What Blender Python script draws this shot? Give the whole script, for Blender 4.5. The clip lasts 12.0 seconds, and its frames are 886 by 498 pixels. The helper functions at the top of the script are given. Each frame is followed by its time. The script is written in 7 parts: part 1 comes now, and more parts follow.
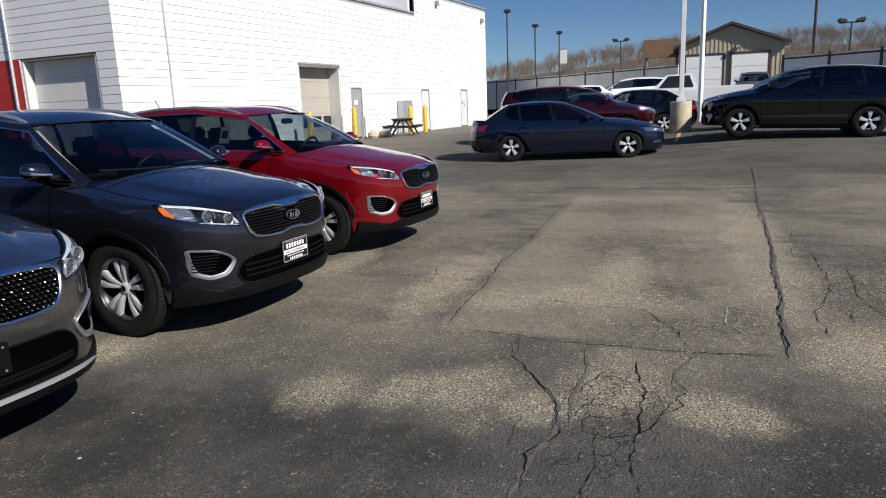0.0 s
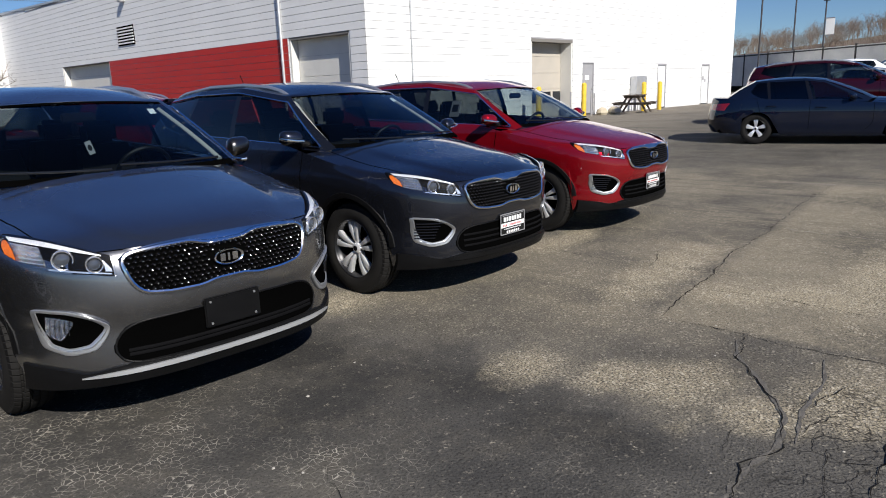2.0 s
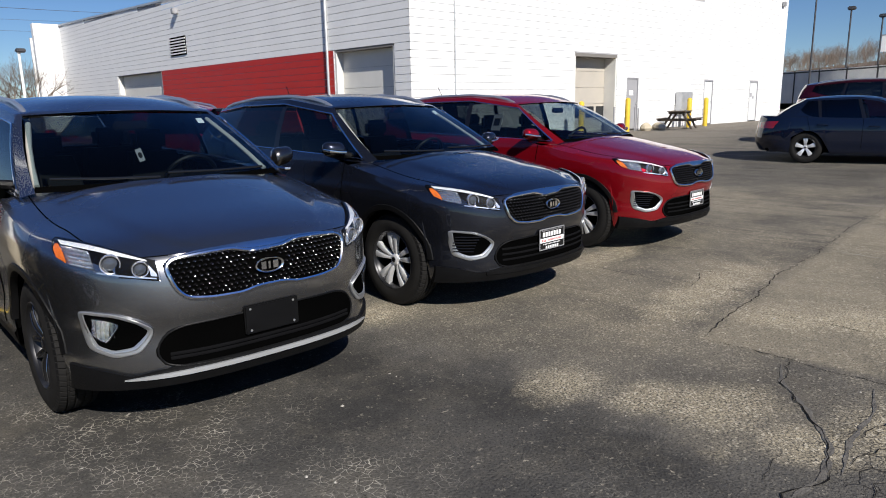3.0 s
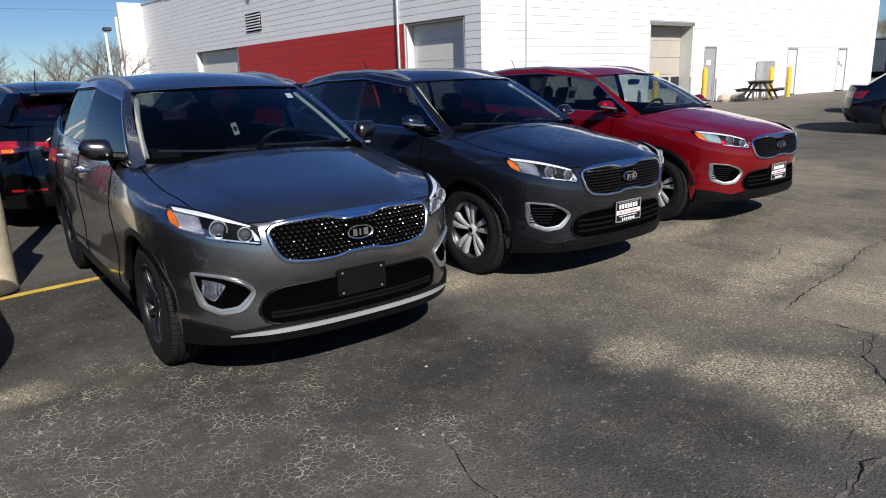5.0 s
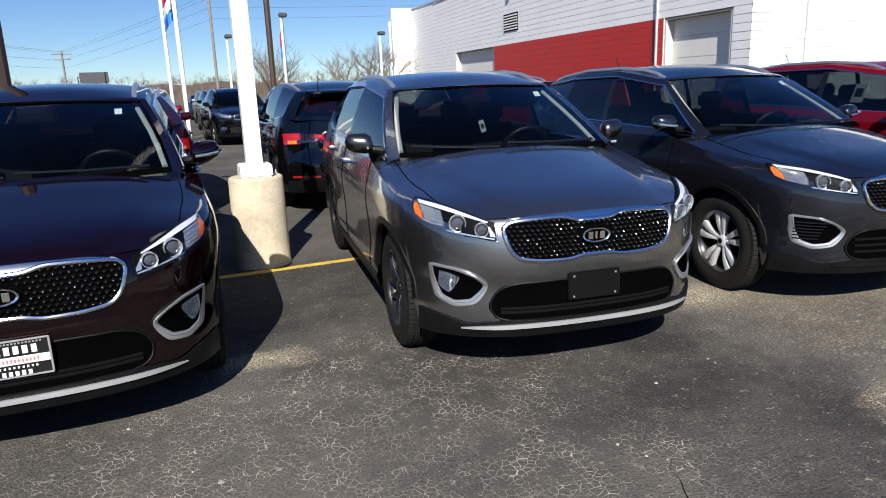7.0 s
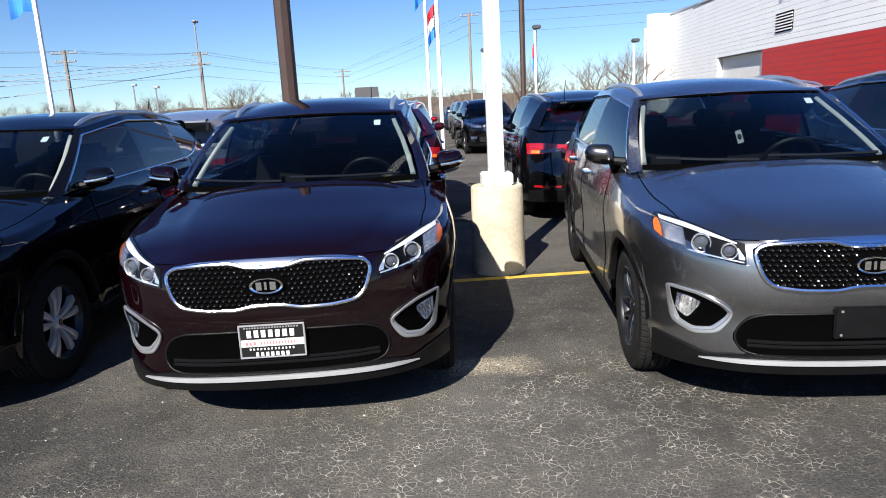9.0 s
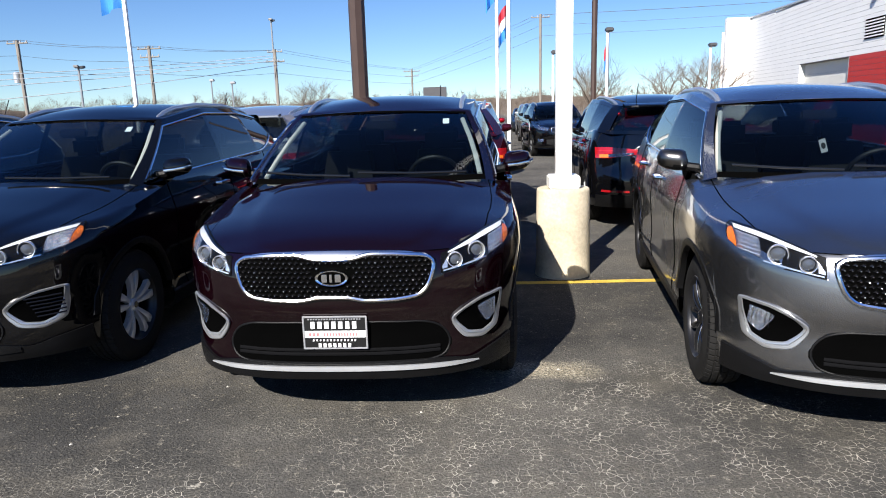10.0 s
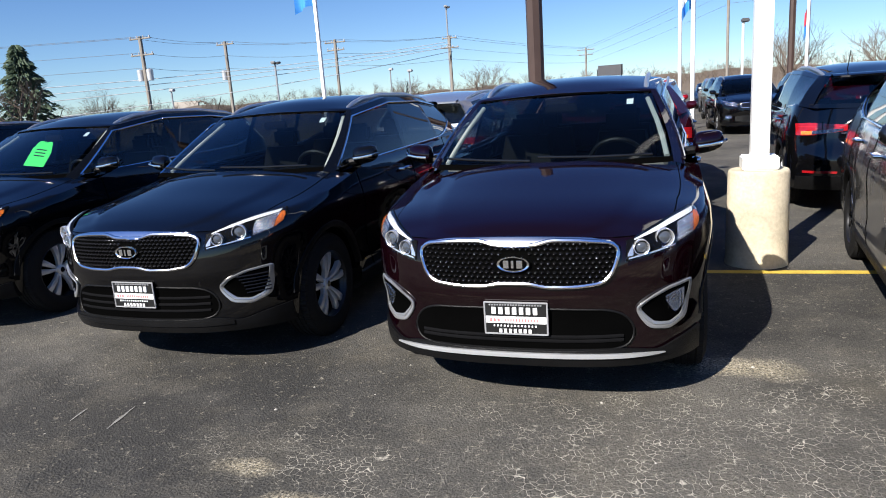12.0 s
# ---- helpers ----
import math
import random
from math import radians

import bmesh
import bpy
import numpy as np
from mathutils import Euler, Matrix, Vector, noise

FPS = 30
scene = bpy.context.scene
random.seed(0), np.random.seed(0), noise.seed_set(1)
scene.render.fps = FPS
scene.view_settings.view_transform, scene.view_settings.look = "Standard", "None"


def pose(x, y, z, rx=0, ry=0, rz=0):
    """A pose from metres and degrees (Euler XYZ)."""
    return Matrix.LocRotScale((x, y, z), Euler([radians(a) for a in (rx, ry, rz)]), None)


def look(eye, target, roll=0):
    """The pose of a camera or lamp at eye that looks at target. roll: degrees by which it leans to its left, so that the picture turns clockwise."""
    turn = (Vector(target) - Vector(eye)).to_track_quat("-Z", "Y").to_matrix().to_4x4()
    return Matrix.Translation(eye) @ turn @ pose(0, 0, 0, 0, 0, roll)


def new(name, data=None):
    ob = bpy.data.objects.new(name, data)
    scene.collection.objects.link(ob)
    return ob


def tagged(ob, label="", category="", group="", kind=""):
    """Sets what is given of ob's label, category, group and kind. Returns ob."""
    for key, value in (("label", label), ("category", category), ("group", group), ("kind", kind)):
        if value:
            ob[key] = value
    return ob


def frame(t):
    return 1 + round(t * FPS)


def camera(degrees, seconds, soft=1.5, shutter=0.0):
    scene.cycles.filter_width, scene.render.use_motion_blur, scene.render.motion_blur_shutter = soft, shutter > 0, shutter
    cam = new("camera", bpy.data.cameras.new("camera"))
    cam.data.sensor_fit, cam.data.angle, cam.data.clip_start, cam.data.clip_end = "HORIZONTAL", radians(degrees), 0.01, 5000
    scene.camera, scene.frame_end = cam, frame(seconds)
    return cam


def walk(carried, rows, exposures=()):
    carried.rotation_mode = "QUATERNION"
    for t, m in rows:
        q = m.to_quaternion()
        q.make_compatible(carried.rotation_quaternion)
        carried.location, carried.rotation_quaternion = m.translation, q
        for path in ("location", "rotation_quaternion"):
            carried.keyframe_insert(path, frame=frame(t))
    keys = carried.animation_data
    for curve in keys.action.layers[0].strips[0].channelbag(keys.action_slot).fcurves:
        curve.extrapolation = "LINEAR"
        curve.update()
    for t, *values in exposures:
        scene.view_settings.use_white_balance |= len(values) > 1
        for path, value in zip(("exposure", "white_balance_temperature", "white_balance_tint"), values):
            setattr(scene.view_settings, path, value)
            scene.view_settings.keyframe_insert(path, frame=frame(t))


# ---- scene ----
cam = camera(66.2, 12.0, soft=1.0)
# seconds, eye, then the turn as pose() takes it
ROWS = [
    (0.0, 0.756, -3.099, 1.571, 78.06, 2.22, -70.85),
    (0.5, 0.782, -3.090, 1.571, 76.75, 2.47, -61.45),
    (1.0, 0.789, -3.097, 1.574, 76.97, 1.71, -56.41),
    (1.5, 0.790, -3.100, 1.574, 76.82, 2.04, -54.65),
    (2.0, 0.799, -3.097, 1.563, 76.77, 1.82, -52.07),
    (2.5, 0.807, -3.082, 1.564, 77.39, 1.19, -49.53),
    (3.0, 0.803, -3.095, 1.570, 77.88, 1.03, -48.59),
    (3.5, 0.787, -3.117, 1.575, 77.31, 1.95, -46.78),
    (5.5, 0.609, -3.150, 1.582, 75.90, 0.56, -41.65),
    (6.0, 0.619, -3.176, 1.587, 76.52, -0.36, -38.45),
    (6.5, 0.652, -3.128, 1.584, 76.19, 1.80, -29.72),
    (7.0, 0.681, -3.098, 1.580, 76.31, 2.02, -22.72),
    (7.5, 0.688, -3.066, 1.597, 77.06, 1.85, -15.53),
    (9.5, 0.742, -3.043, 1.572, 78.11, 2.66, 0.29),
    (10.0, 0.719, -3.038, 1.569, 78.28, 1.62, 3.13),
    (10.5, 0.716, -3.034, 1.568, 77.65, 0.89, 6.70),
    (11.0, 0.721, -3.012, 1.568, 78.46, 1.75, 10.90),
    (11.5, 0.702, -3.019, 1.574, 78.19, 3.25, 13.91),
    (12.0, 0.659, -3.022, 1.583, 77.51, 3.89, 17.22),
]
walk(cam, [(t, pose(x, y, z, rx, ry, rz)) for t, x, y, z, rx, ry, rz in ROWS], exposures=((0, 0.31), (1.5, 0.46), (3.5, 0.47), (6.2, 0.42), (7.5, 1.06), (9.5, 1.2), (12, 1.16)))

# ---- world, sun ----
SUN_EL, SUN_AZ = 36.0, 203.0          # degrees; compass from +y towards +x
world = bpy.data.worlds.new("sky")
scene.world = world
world.use_nodes = True
wn = world.node_tree.nodes
sky = wn.new("ShaderNodeTexSky")
sky.sky_type = "NISHITA"
sky.sun_disc = False
sky.sun_elevation, sky.sun_rotation = radians(SUN_EL), radians(SUN_AZ)
sky.altitude, sky.air_density, sky.dust_density, sky.ozone_density = 0.0, 0.65, 0.05, 3.0
tint = wn.new("ShaderNodeVectorMath")
tint.operation = "MULTIPLY"
where_up, climb, shade = wn.new("ShaderNodeTexCoord"), wn.new("ShaderNodeSeparateXYZ"), wn.new("ShaderNodeValToRGB")
world.node_tree.links.new(where_up.outputs["Generated"], climb.inputs[0])
world.node_tree.links.new(climb.outputs[2], shade.inputs[0])
# cyan low down, a deep blue overhead
for at, color in ((0.0, (0.98, 1.06, 1.06)), (0.17, (1.26, 1.97, 1.42)), (0.7, (0.44, 1.02, 1.9))):
    stop = shade.color_ramp.elements[0] if at == 0.0 else shade.color_ramp.elements[1] if at == 0.7 else shade.color_ramp.elements.new(at)
    stop.position, stop.color = at, (*color, 1)
world.node_tree.links.new(shade.outputs[0], tint.inputs[1])
world.node_tree.links.new(sky.outputs[0], tint.inputs[0])
world.node_tree.links.new(tint.outputs[0], wn["Background"].inputs[0])
wn["Background"].inputs[1].default_value = 0.05
sun = new("sun", bpy.data.lights.new("sun", "SUN"))
sun.data.energy, sun.data.angle, sun.data.color = 5.0, radians(0.55), (1.0, 0.95, 0.88)
sx, sy = math.sin(radians(SUN_AZ)), math.cos(radians(SUN_AZ))
sun.matrix_world = look((40 * sx, 40 * sy, 40 * math.tan(radians(SUN_EL))), (0, 0, 0))


# ---- materials ----
def material(name, color, rough=0.5, metal=0.0, vary=0.15, scale=6.0, bump=0.0, bump_scale=60.0, coat=0.0, spec=0.5, rough_vary=0.1):
    """A principled surface whose colour and roughness drift at two scales."""
    m = bpy.data.materials.new(name)
    m.use_nodes = True
    n, l = m.node_tree.nodes, m.node_tree.links
    b = n["Principled BSDF"]
    tex = n.new("ShaderNodeTexCoord")
    big, fine = n.new("ShaderNodeTexNoise"), n.new("ShaderNodeTexNoise")
    big.inputs["Scale"].default_value, fine.inputs["Scale"].default_value = scale, scale * 12
    big.inputs["Detail"].default_value = fine.inputs["Detail"].default_value = 4
    l.new(tex.outputs["Object"], big.inputs["Vector"]), l.new(tex.outputs["Object"], fine.inputs["Vector"])
    mix = n.new("ShaderNodeMath")
    mix.operation = "MULTIPLY_ADD"
    l.new(fine.outputs[0], mix.inputs[0])
    mix.inputs[1].default_value = 0.4
    l.new(big.outputs[0], mix.inputs[2])
    ramp = n.new("ShaderNodeMapRange")
    ramp.inputs[1].default_value, ramp.inputs[2].default_value = 0.4, 1.0
    ramp.inputs[3].default_value, ramp.inputs[4].default_value = 1 - vary, 1 + vary
    l.new(mix.outputs[0], ramp.inputs[0])
    tint = n.new("ShaderNodeVectorMath")
    tint.operation = "SCALE"
    tint.inputs[0].default_value = color
    l.new(ramp.outputs[0], tint.inputs["Scale"])
    l.new(tint.outputs[0], b.inputs["Base Color"])
    rr = n.new("ShaderNodeMapRange")
    rr.inputs[1].default_value, rr.inputs[2].default_value = 0.3, 0.7
    rr.inputs[3].default_value, rr.inputs[4].default_value = rough * (1 - rough_vary), rough * (1 + rough_vary)
    l.new(big.outputs[0], rr.inputs[0])
    l.new(rr.outputs[0], b.inputs["Roughness"])
    b.inputs["Metallic"].default_value = metal
    b.inputs["Specular IOR Level"].default_value = spec
    if coat:
        b.inputs["Coat Weight"].default_value, b.inputs["Coat Roughness"].default_value, b.inputs["Coat IOR"].default_value = coat, 0.03, 1.55
    if bump:
        bn, tx = n.new("ShaderNodeBump"), n.new("ShaderNodeTexNoise")
        tx.inputs["Scale"].default_value, tx.inputs["Detail"].default_value = bump_scale, 6
        l.new(tex.outputs["Object"], tx.inputs["Vector"])
        bn.inputs["Strength"].default_value, bn.inputs["Distance"].default_value = bump, 0.02
        l.new(tx.outputs[0], bn.inputs["Height"])
        l.new(bn.outputs[0], b.inputs["Normal"])
    return m


def paint(name, color, metal=0.55, rough=0.34):
    """Car paint: metallic flakes under a clear coat."""
    m = material(name, color, rough, metal, 0.06, 1.2, coat=1.0, spec=0.0)
    n, l = m.node_tree.nodes, m.node_tree.links
    # a trace of orange peel in the clear coat
    peel, bn, tex = n.new("ShaderNodeTexNoise"), n.new("ShaderNodeBump"), n.new("ShaderNodeTexCoord")
    peel.inputs["Scale"].default_value = 55
    l.new(tex.outputs["Object"], peel.inputs["Vector"])
    bn.inputs["Strength"].default_value, bn.inputs["Distance"].default_value = 0.04, 0.002
    l.new(peel.outputs[0], bn.inputs["Height"])
    l.new(bn.outputs[0], n["Principled BSDF"].inputs["Coat Normal"])
    return m


def pane_glass(name, color, ior=1.5):
    """Thin tinted glass: it lets light through and mirrors at a slant."""
    m = bpy.data.materials.new(name)
    m.use_nodes = True
    n, l = m.node_tree.nodes, m.node_tree.links
    n.remove(n["Principled BSDF"])
    tr, gl, fr, mx = (n.new("ShaderNodeBsdf" + "Transparent"), n.new("ShaderNodeBsdfGlossy"), n.new("ShaderNodeLayerWeight"), n.new("ShaderNodeMixShader"))
    tr.inputs[0].default_value = (*color, 1)
    gl.inputs["Roughness"].default_value = 0.012
    fr.inputs[0].default_value = 0.5
    power, add = n.new("ShaderNodeMath"), n.new("ShaderNodeMath")
    power.operation, add.operation = "POWER", "MULTIPLY_ADD"
    base = 2 * ((ior - 1) / (ior + 1)) ** 2
    power.inputs[1].default_value, add.inputs[1].default_value, add.inputs[2].default_value = 4.5, 1 - base, base
    l.new(fr.outputs["Facing"], power.inputs[0])
    l.new(power.outputs[0], add.inputs[0])
    l.new(add.outputs[0], mx.inputs[0])
    l.new(tr.outputs[0], mx.inputs[1])
    l.new(gl.outputs[0], mx.inputs[2])
    l.new(mx.outputs[0], n["Material Output"].inputs[0])
    return m


CHROME = material("chrome", (0.8, 0.8, 0.8), 0.15, 1.0, 0.04)
SATIN = material("satin_silver", (0.52, 0.53, 0.54), 0.32, 0.8, 0.05)
ALLOY = material("alloy", (0.78, 0.79, 0.8), 0.3, 0.55, 0.06, 9)
DARK_ALLOY = material("dark_alloy", (0.02, 0.02, 0.022), 0.35, 0.6, 0.1, 9)
BLACK = material("black_plastic", (0.0045, 0.0045, 0.0048), 0.42, 0, 0.2, 8, 0.15, 400, spec=0.14)
GLOSS = material("gloss_black", (0.006, 0.006, 0.007), 0.08, 0, 0.1)
# near-black for true black parts and for recess shade put into colour
PIT = material("black_and_recess_shade", (0.0014, 0.0014, 0.0014), 0.9, 0, 0.1, spec=0.0)
RUBBER = material("tyre_rubber", (0.012, 0.0115, 0.011), 0.78, 0, 0.25, 10, spec=0.15)


def tread(m):
    """Cross grooves round the tread, by the angle about the wheel's axle."""
    n, l = m.node_tree.nodes, m.node_tree.links
    tex, xyz, turn, wave, gate, out, bn = (n.new("ShaderNode" + k) for k in ("TexCoord", "SeparateXYZ", "Math", "Math", "Math", "Math", "Bump"))
    far = n.new("ShaderNodeMapRange")
    size = n.new("ShaderNodeVectorMath")
    size.operation = "LENGTH"
    flat = n.new("ShaderNodeVectorMath")
    flat.operation = "MULTIPLY"
    flat.inputs[1].default_value = (0, 1, 1)
    l.new(tex.outputs["Object"], xyz.inputs[0]), l.new(tex.outputs["Object"], flat.inputs[0]), l.new(flat.outputs[0], size.inputs[0])
    turn.operation, wave.operation, gate.operation, out.operation = "ARCTAN2", "MULTIPLY_ADD", "SINE", "MULTIPLY"
    l.new(xyz.outputs[1], turn.inputs[0]), l.new(xyz.outputs[2], turn.inputs[1])
    l.new(turn.outputs[0], wave.inputs[0])
    wave.inputs[1].default_value = 64
    slant = n.new("ShaderNodeMath")
    slant.operation = "MULTIPLY"
    slant.inputs[1].default_value = 22
    l.new(xyz.outputs[0], slant.inputs[0]), l.new(slant.outputs[0], wave.inputs[2]), l.new(wave.outputs[0], gate.inputs[0])
    far.inputs[1].default_value, far.inputs[2].default_value = 0.335, 0.352
    l.new(size.outputs["Value"], far.inputs[0])
    crest = n.new("ShaderNodeMapRange")
    crest.inputs[1].default_value, crest.inputs[2].default_value = -0.95, -0.6
    l.new(gate.outputs[0], crest.inputs[0])
    l.new(crest.outputs[0], out.inputs[0]), l.new(far.outputs[0], out.inputs[1])
    bn.inputs["Strength"].default_value, bn.inputs["Distance"].default_value = 1.0, 0.008
    l.new(out.outputs[0], bn.inputs["Height"]), l.new(bn.outputs[0], n["Principled BSDF"].inputs["Normal"])


tread(RUBBER)
CABIN = material("cabin_trim", (0.0045, 0.0045, 0.005), 0.75, 0, 0.2, 10, 0.2, 200, spec=0.04)
SEAT = material("seat_leather", (0.0065, 0.0063, 0.0063), 0.65, 0, 0.2, 12, 0.2, 150, spec=0.04)
PALE_TRIM = material("pale_trim", (0.34, 0.33, 0.3), 0.8, 0, 0.08, 12)
WINDSHIELD = pane_glass("windshield_glass", (0.6, 0.68, 0.7), 1.34)
PRIVACY = pane_glass("privacy_glass", (0.10, 0.115, 0.12), 1.4)
SIDE_GLASS = pane_glass("side_glass", (0.42, 0.47, 0.47), 1.4)
CLEAR = pane_glass("clear_lens", (0.95, 0.96, 0.97), 1.2)
AMBER = material("amber_reflector", (0.62, 0.13, 0.008), 0.25, 0, 0.3, 60, 0.6, 90, coat=0.6)
RED_LENS = material("red_lens", (0.26, 0.006, 0.009), 0.12, 0, 0.15, 30, coat=1.0)
LAMP_SILVER = material("lamp_reflector", (0.6, 0.61, 0.63), 0.12, 1.0, 0.4, 60, 1.0, 110)
LAMP_RING = material("lamp_ring", (0.76, 0.77, 0.79), 0.22, 0.8, 0.05, 30)
LAMP_STRIP = material("lamp_strip", (0.72, 0.73, 0.75), 0.3, 0.2, 0.05, 20, coat=0.6)
SKID = material("bright_silver_trim", (0.55, 0.56, 0.57), 0.36, 0.6, 0.06, 8)
PROJECTOR = material("projector_lens", (0.05, 0.055, 0.065), 0.04, 0, 0.05, coat=1.0)
WHITE_PAINT = material("white_sign_paint", (0.8, 0.8, 0.79), 0.45, 0, 0.03, 20)
INK = material("black_ink", (0.01, 0.01, 0.01), 0.45, 0, 0.1, spec=0.2)
RED_INK = material("red_ink", (0.5, 0.17, 0.17), 0.5, 0, 0.1)
GREEN_TAG = material("green_paper", (0.05, 0.8, 0.12), 0.6, 0, 0.05, 20)
P_MAROON = paint("maroon_paint", (0.0036, 0.0004, 0.0012), 0.1, 0.36)
P_GREY = paint("titanium_paint", (0.255, 0.257, 0.266), 0.97, 0.27)
# mirror caps: the grey body paint with shade mixed into its colour
P_MIRROR_SHADED = paint("shaded_grey_paint", (0.085, 0.082, 0.082), 0.95, 0.3)
P_SLATE = paint("slate_blue_paint", (0.03, 0.033, 0.045), 0.85, 0.28)
P_RED = paint("red_paint", (0.22, 0.003, 0.008), 0.5, 0.24)
P_BLACK = paint("black_paint", (0.0018, 0.0018, 0.0022), 0.0, 0.3)
P_BLUE = paint("dark_blue_paint", (0.004, 0.0075, 0.02), 0.15)
P_SILVER = paint("silver_paint", (0.42, 0.43, 0.45), 0.8)
P_WHITE = paint("white_paint", (0.78, 0.78, 0.77), 0.0, 0.4)
P_WINE = paint("dark_red_paint", (0.022, 0.0016, 0.004), 0.1)
P_GOLD = paint("pale_gold_paint", (0.3, 0.27, 0.22), 0.75)


# ---- mesh helpers ----
def part(name, verts, faces, mat, parent=None, label="", smooth=True):
    """One mesh object, under a thing or a part."""
    me = bpy.data.meshes.new(name)
    me.from_pydata([tuple(v) for v in verts], [], faces)
    me.materials.append(mat)
    me.update()
    if smooth:
        me.shade_smooth()
        me.set_sharp_from_angle(angle=radians(38))
    ob = new(name, me)
    if parent:
        ob.parent = parent
    if label:
        ob["label"] = label
    return ob


def thing(name, label, category, group=""):
    return tagged(new(name), label, category, group)


def grid(rows, close=False):
    """Verts and faces of a sheet through rows of points."""
    n = len(rows[0])
    verts = [p for r in rows for p in r]
    faces = []
    for i in range(len(rows) - 1):
        for j in range(n if close else n - 1):
            k = (j + 1) % n
            faces.append((i * n + j, i * n + k, (i + 1) * n + k, (i + 1) * n + j))
    return verts, faces


def join(*shapes):
    verts, faces = [], []
    for v, f in shapes:
        o = len(verts)
        verts += list(v)
        faces += [tuple(i + o for i in q) for q in f]
    return verts, faces


def sweep(points, rx, rz=None, close=False, n=8, face=False):
    """A rod along points, rx thick across and rz thick upwards."""
    rz = rz or rx
    pts = [Vector(p) for p in points]
    rows = []
    for i, p in enumerate(pts):
        a = pts[i - 1] if (i or close) else p
        b = pts[(i + 1) % len(pts)] if (i < len(pts) - 1 or close) else p
        d = (b - a).normalized()
        up = Vector((0, 0, 1)) if abs(d.z) < 0.9 and not face else Vector((0, 1, 0))
        s = d.cross(up).normalized()
        u = s.cross(d)
        rows.append([p + s * (math.cos(k * 2 * math.pi / n) * rx) + u * (math.sin(k * 2 * math.pi / n) * rz) for k in range(n)])
    if close:
        rows.append(rows[0])
    v, f = grid(rows, True)
    if not close:
        f += [tuple(range(n))[::-1], tuple(len(v) - n + k for k in range(n))]
    return v, f


def box(x0, x1, y0, y1, z0, z1, b=0.01):
    """A block with chamfered edges."""
    bm = bmesh.new()
    bmesh.ops.create_cube(bm, size=1)
    for v in bm.verts:
        v.co = Vector(((x0 + x1) / 2 + v.co.x * (x1 - x0), (y0 + y1) / 2 + v.co.y * (y1 - y0), (z0 + z1) / 2 + v.co.z * (z1 - z0)))
    if b:
        bmesh.ops.bevel(bm, geom=list(bm.edges), offset=b, segments=2, affect="EDGES", clamp_overlap=True)
    out = [v.co.copy() for v in bm.verts], [tuple(v.index for v in f.verts) for f in bm.faces]
    bm.free()
    return out


def lathe(profile, n=32, axis="x"):
    """Turns (along, radius) pairs round an axis."""
    rows = []
    for a, r in profile:
        row = []
        for k in range(n):
            c, s = math.cos(2 * math.pi * k / n) * r, math.sin(2 * math.pi * k / n) * r
            row.append((a, c, s) if axis == "x" else (c, s, a) if axis == "z" else (c, a, s))
        rows.append(row)
    return grid(rows, True)


def moved(shape, m):
    return [m @ Vector(v) for v in shape[0]], shape[1]


def lerp(table, x):
    """Straight lines through a table of pairs."""
    if x <= table[0][0]:
        return table[0][1]
    for (a, p), (b, q) in zip(table, table[1:]):
        if x <= b:
            return p + (q - p) * (x - a) / (b - a)
    return table[-1][1]


def smooth_lerp(table, x):
    """A gentle curve through a table of pairs."""
    if x <= table[0][0]:
        return table[0][1]
    if x >= table[-1][0]:
        return table[-1][1]
    i = max(k for k in range(len(table) - 1) if table[k][0] <= x)
    (a, p), (b, q) = table[i], table[i + 1]
    ma = (q - table[i - 1][1]) / (b - table[i - 1][0]) if i else (q - p) / (b - a)
    mb = (table[i + 2][1] - p) / (table[i + 2][0] - a) if i + 2 < len(table) else (q - p) / (b - a)
    h, t = b - a, (x - a) / (b - a)
    return (2 * t**3 - 3 * t**2 + 1) * p + (t**3 - 2 * t**2 + t) * h * ma + (3 * t**2 - 2 * t**3) * q + (t**3 - t**2) * h * mb


def outward(shape, ref=None):
    """Turns faces so that they look away from the car's middle line, and welds doubles."""
    verts, faces = [Vector(v) for v in shape[0]], []
    keys, index = {}, []
    for v in verts:
        k = (round(v.x, 4), round(v.y, 4), round(v.z, 4))
        index.append(keys.setdefault(k, len(keys)))
    spots = [Vector(k) for k in keys]
    for f in shape[1]:
        g = []
        for i in f:
            if index[i] not in g:
                g.append(index[i])
        if len(g) < 3:
            continue
        p = [spots[i] for i in g]
        n = sum(((p[i] - p[0]).cross(p[i + 1] - p[0]) for i in range(1, len(p) - 1)), Vector())
        c = sum(p, Vector()) / len(p)
        away = c - (Vector(ref) if ref else Vector((0, min(max(c.y, 0.9), 3.9), 0.55)))
        faces.append(tuple(g) if n.dot(away) > 0 else tuple(g[::-1]))
    return spots, faces


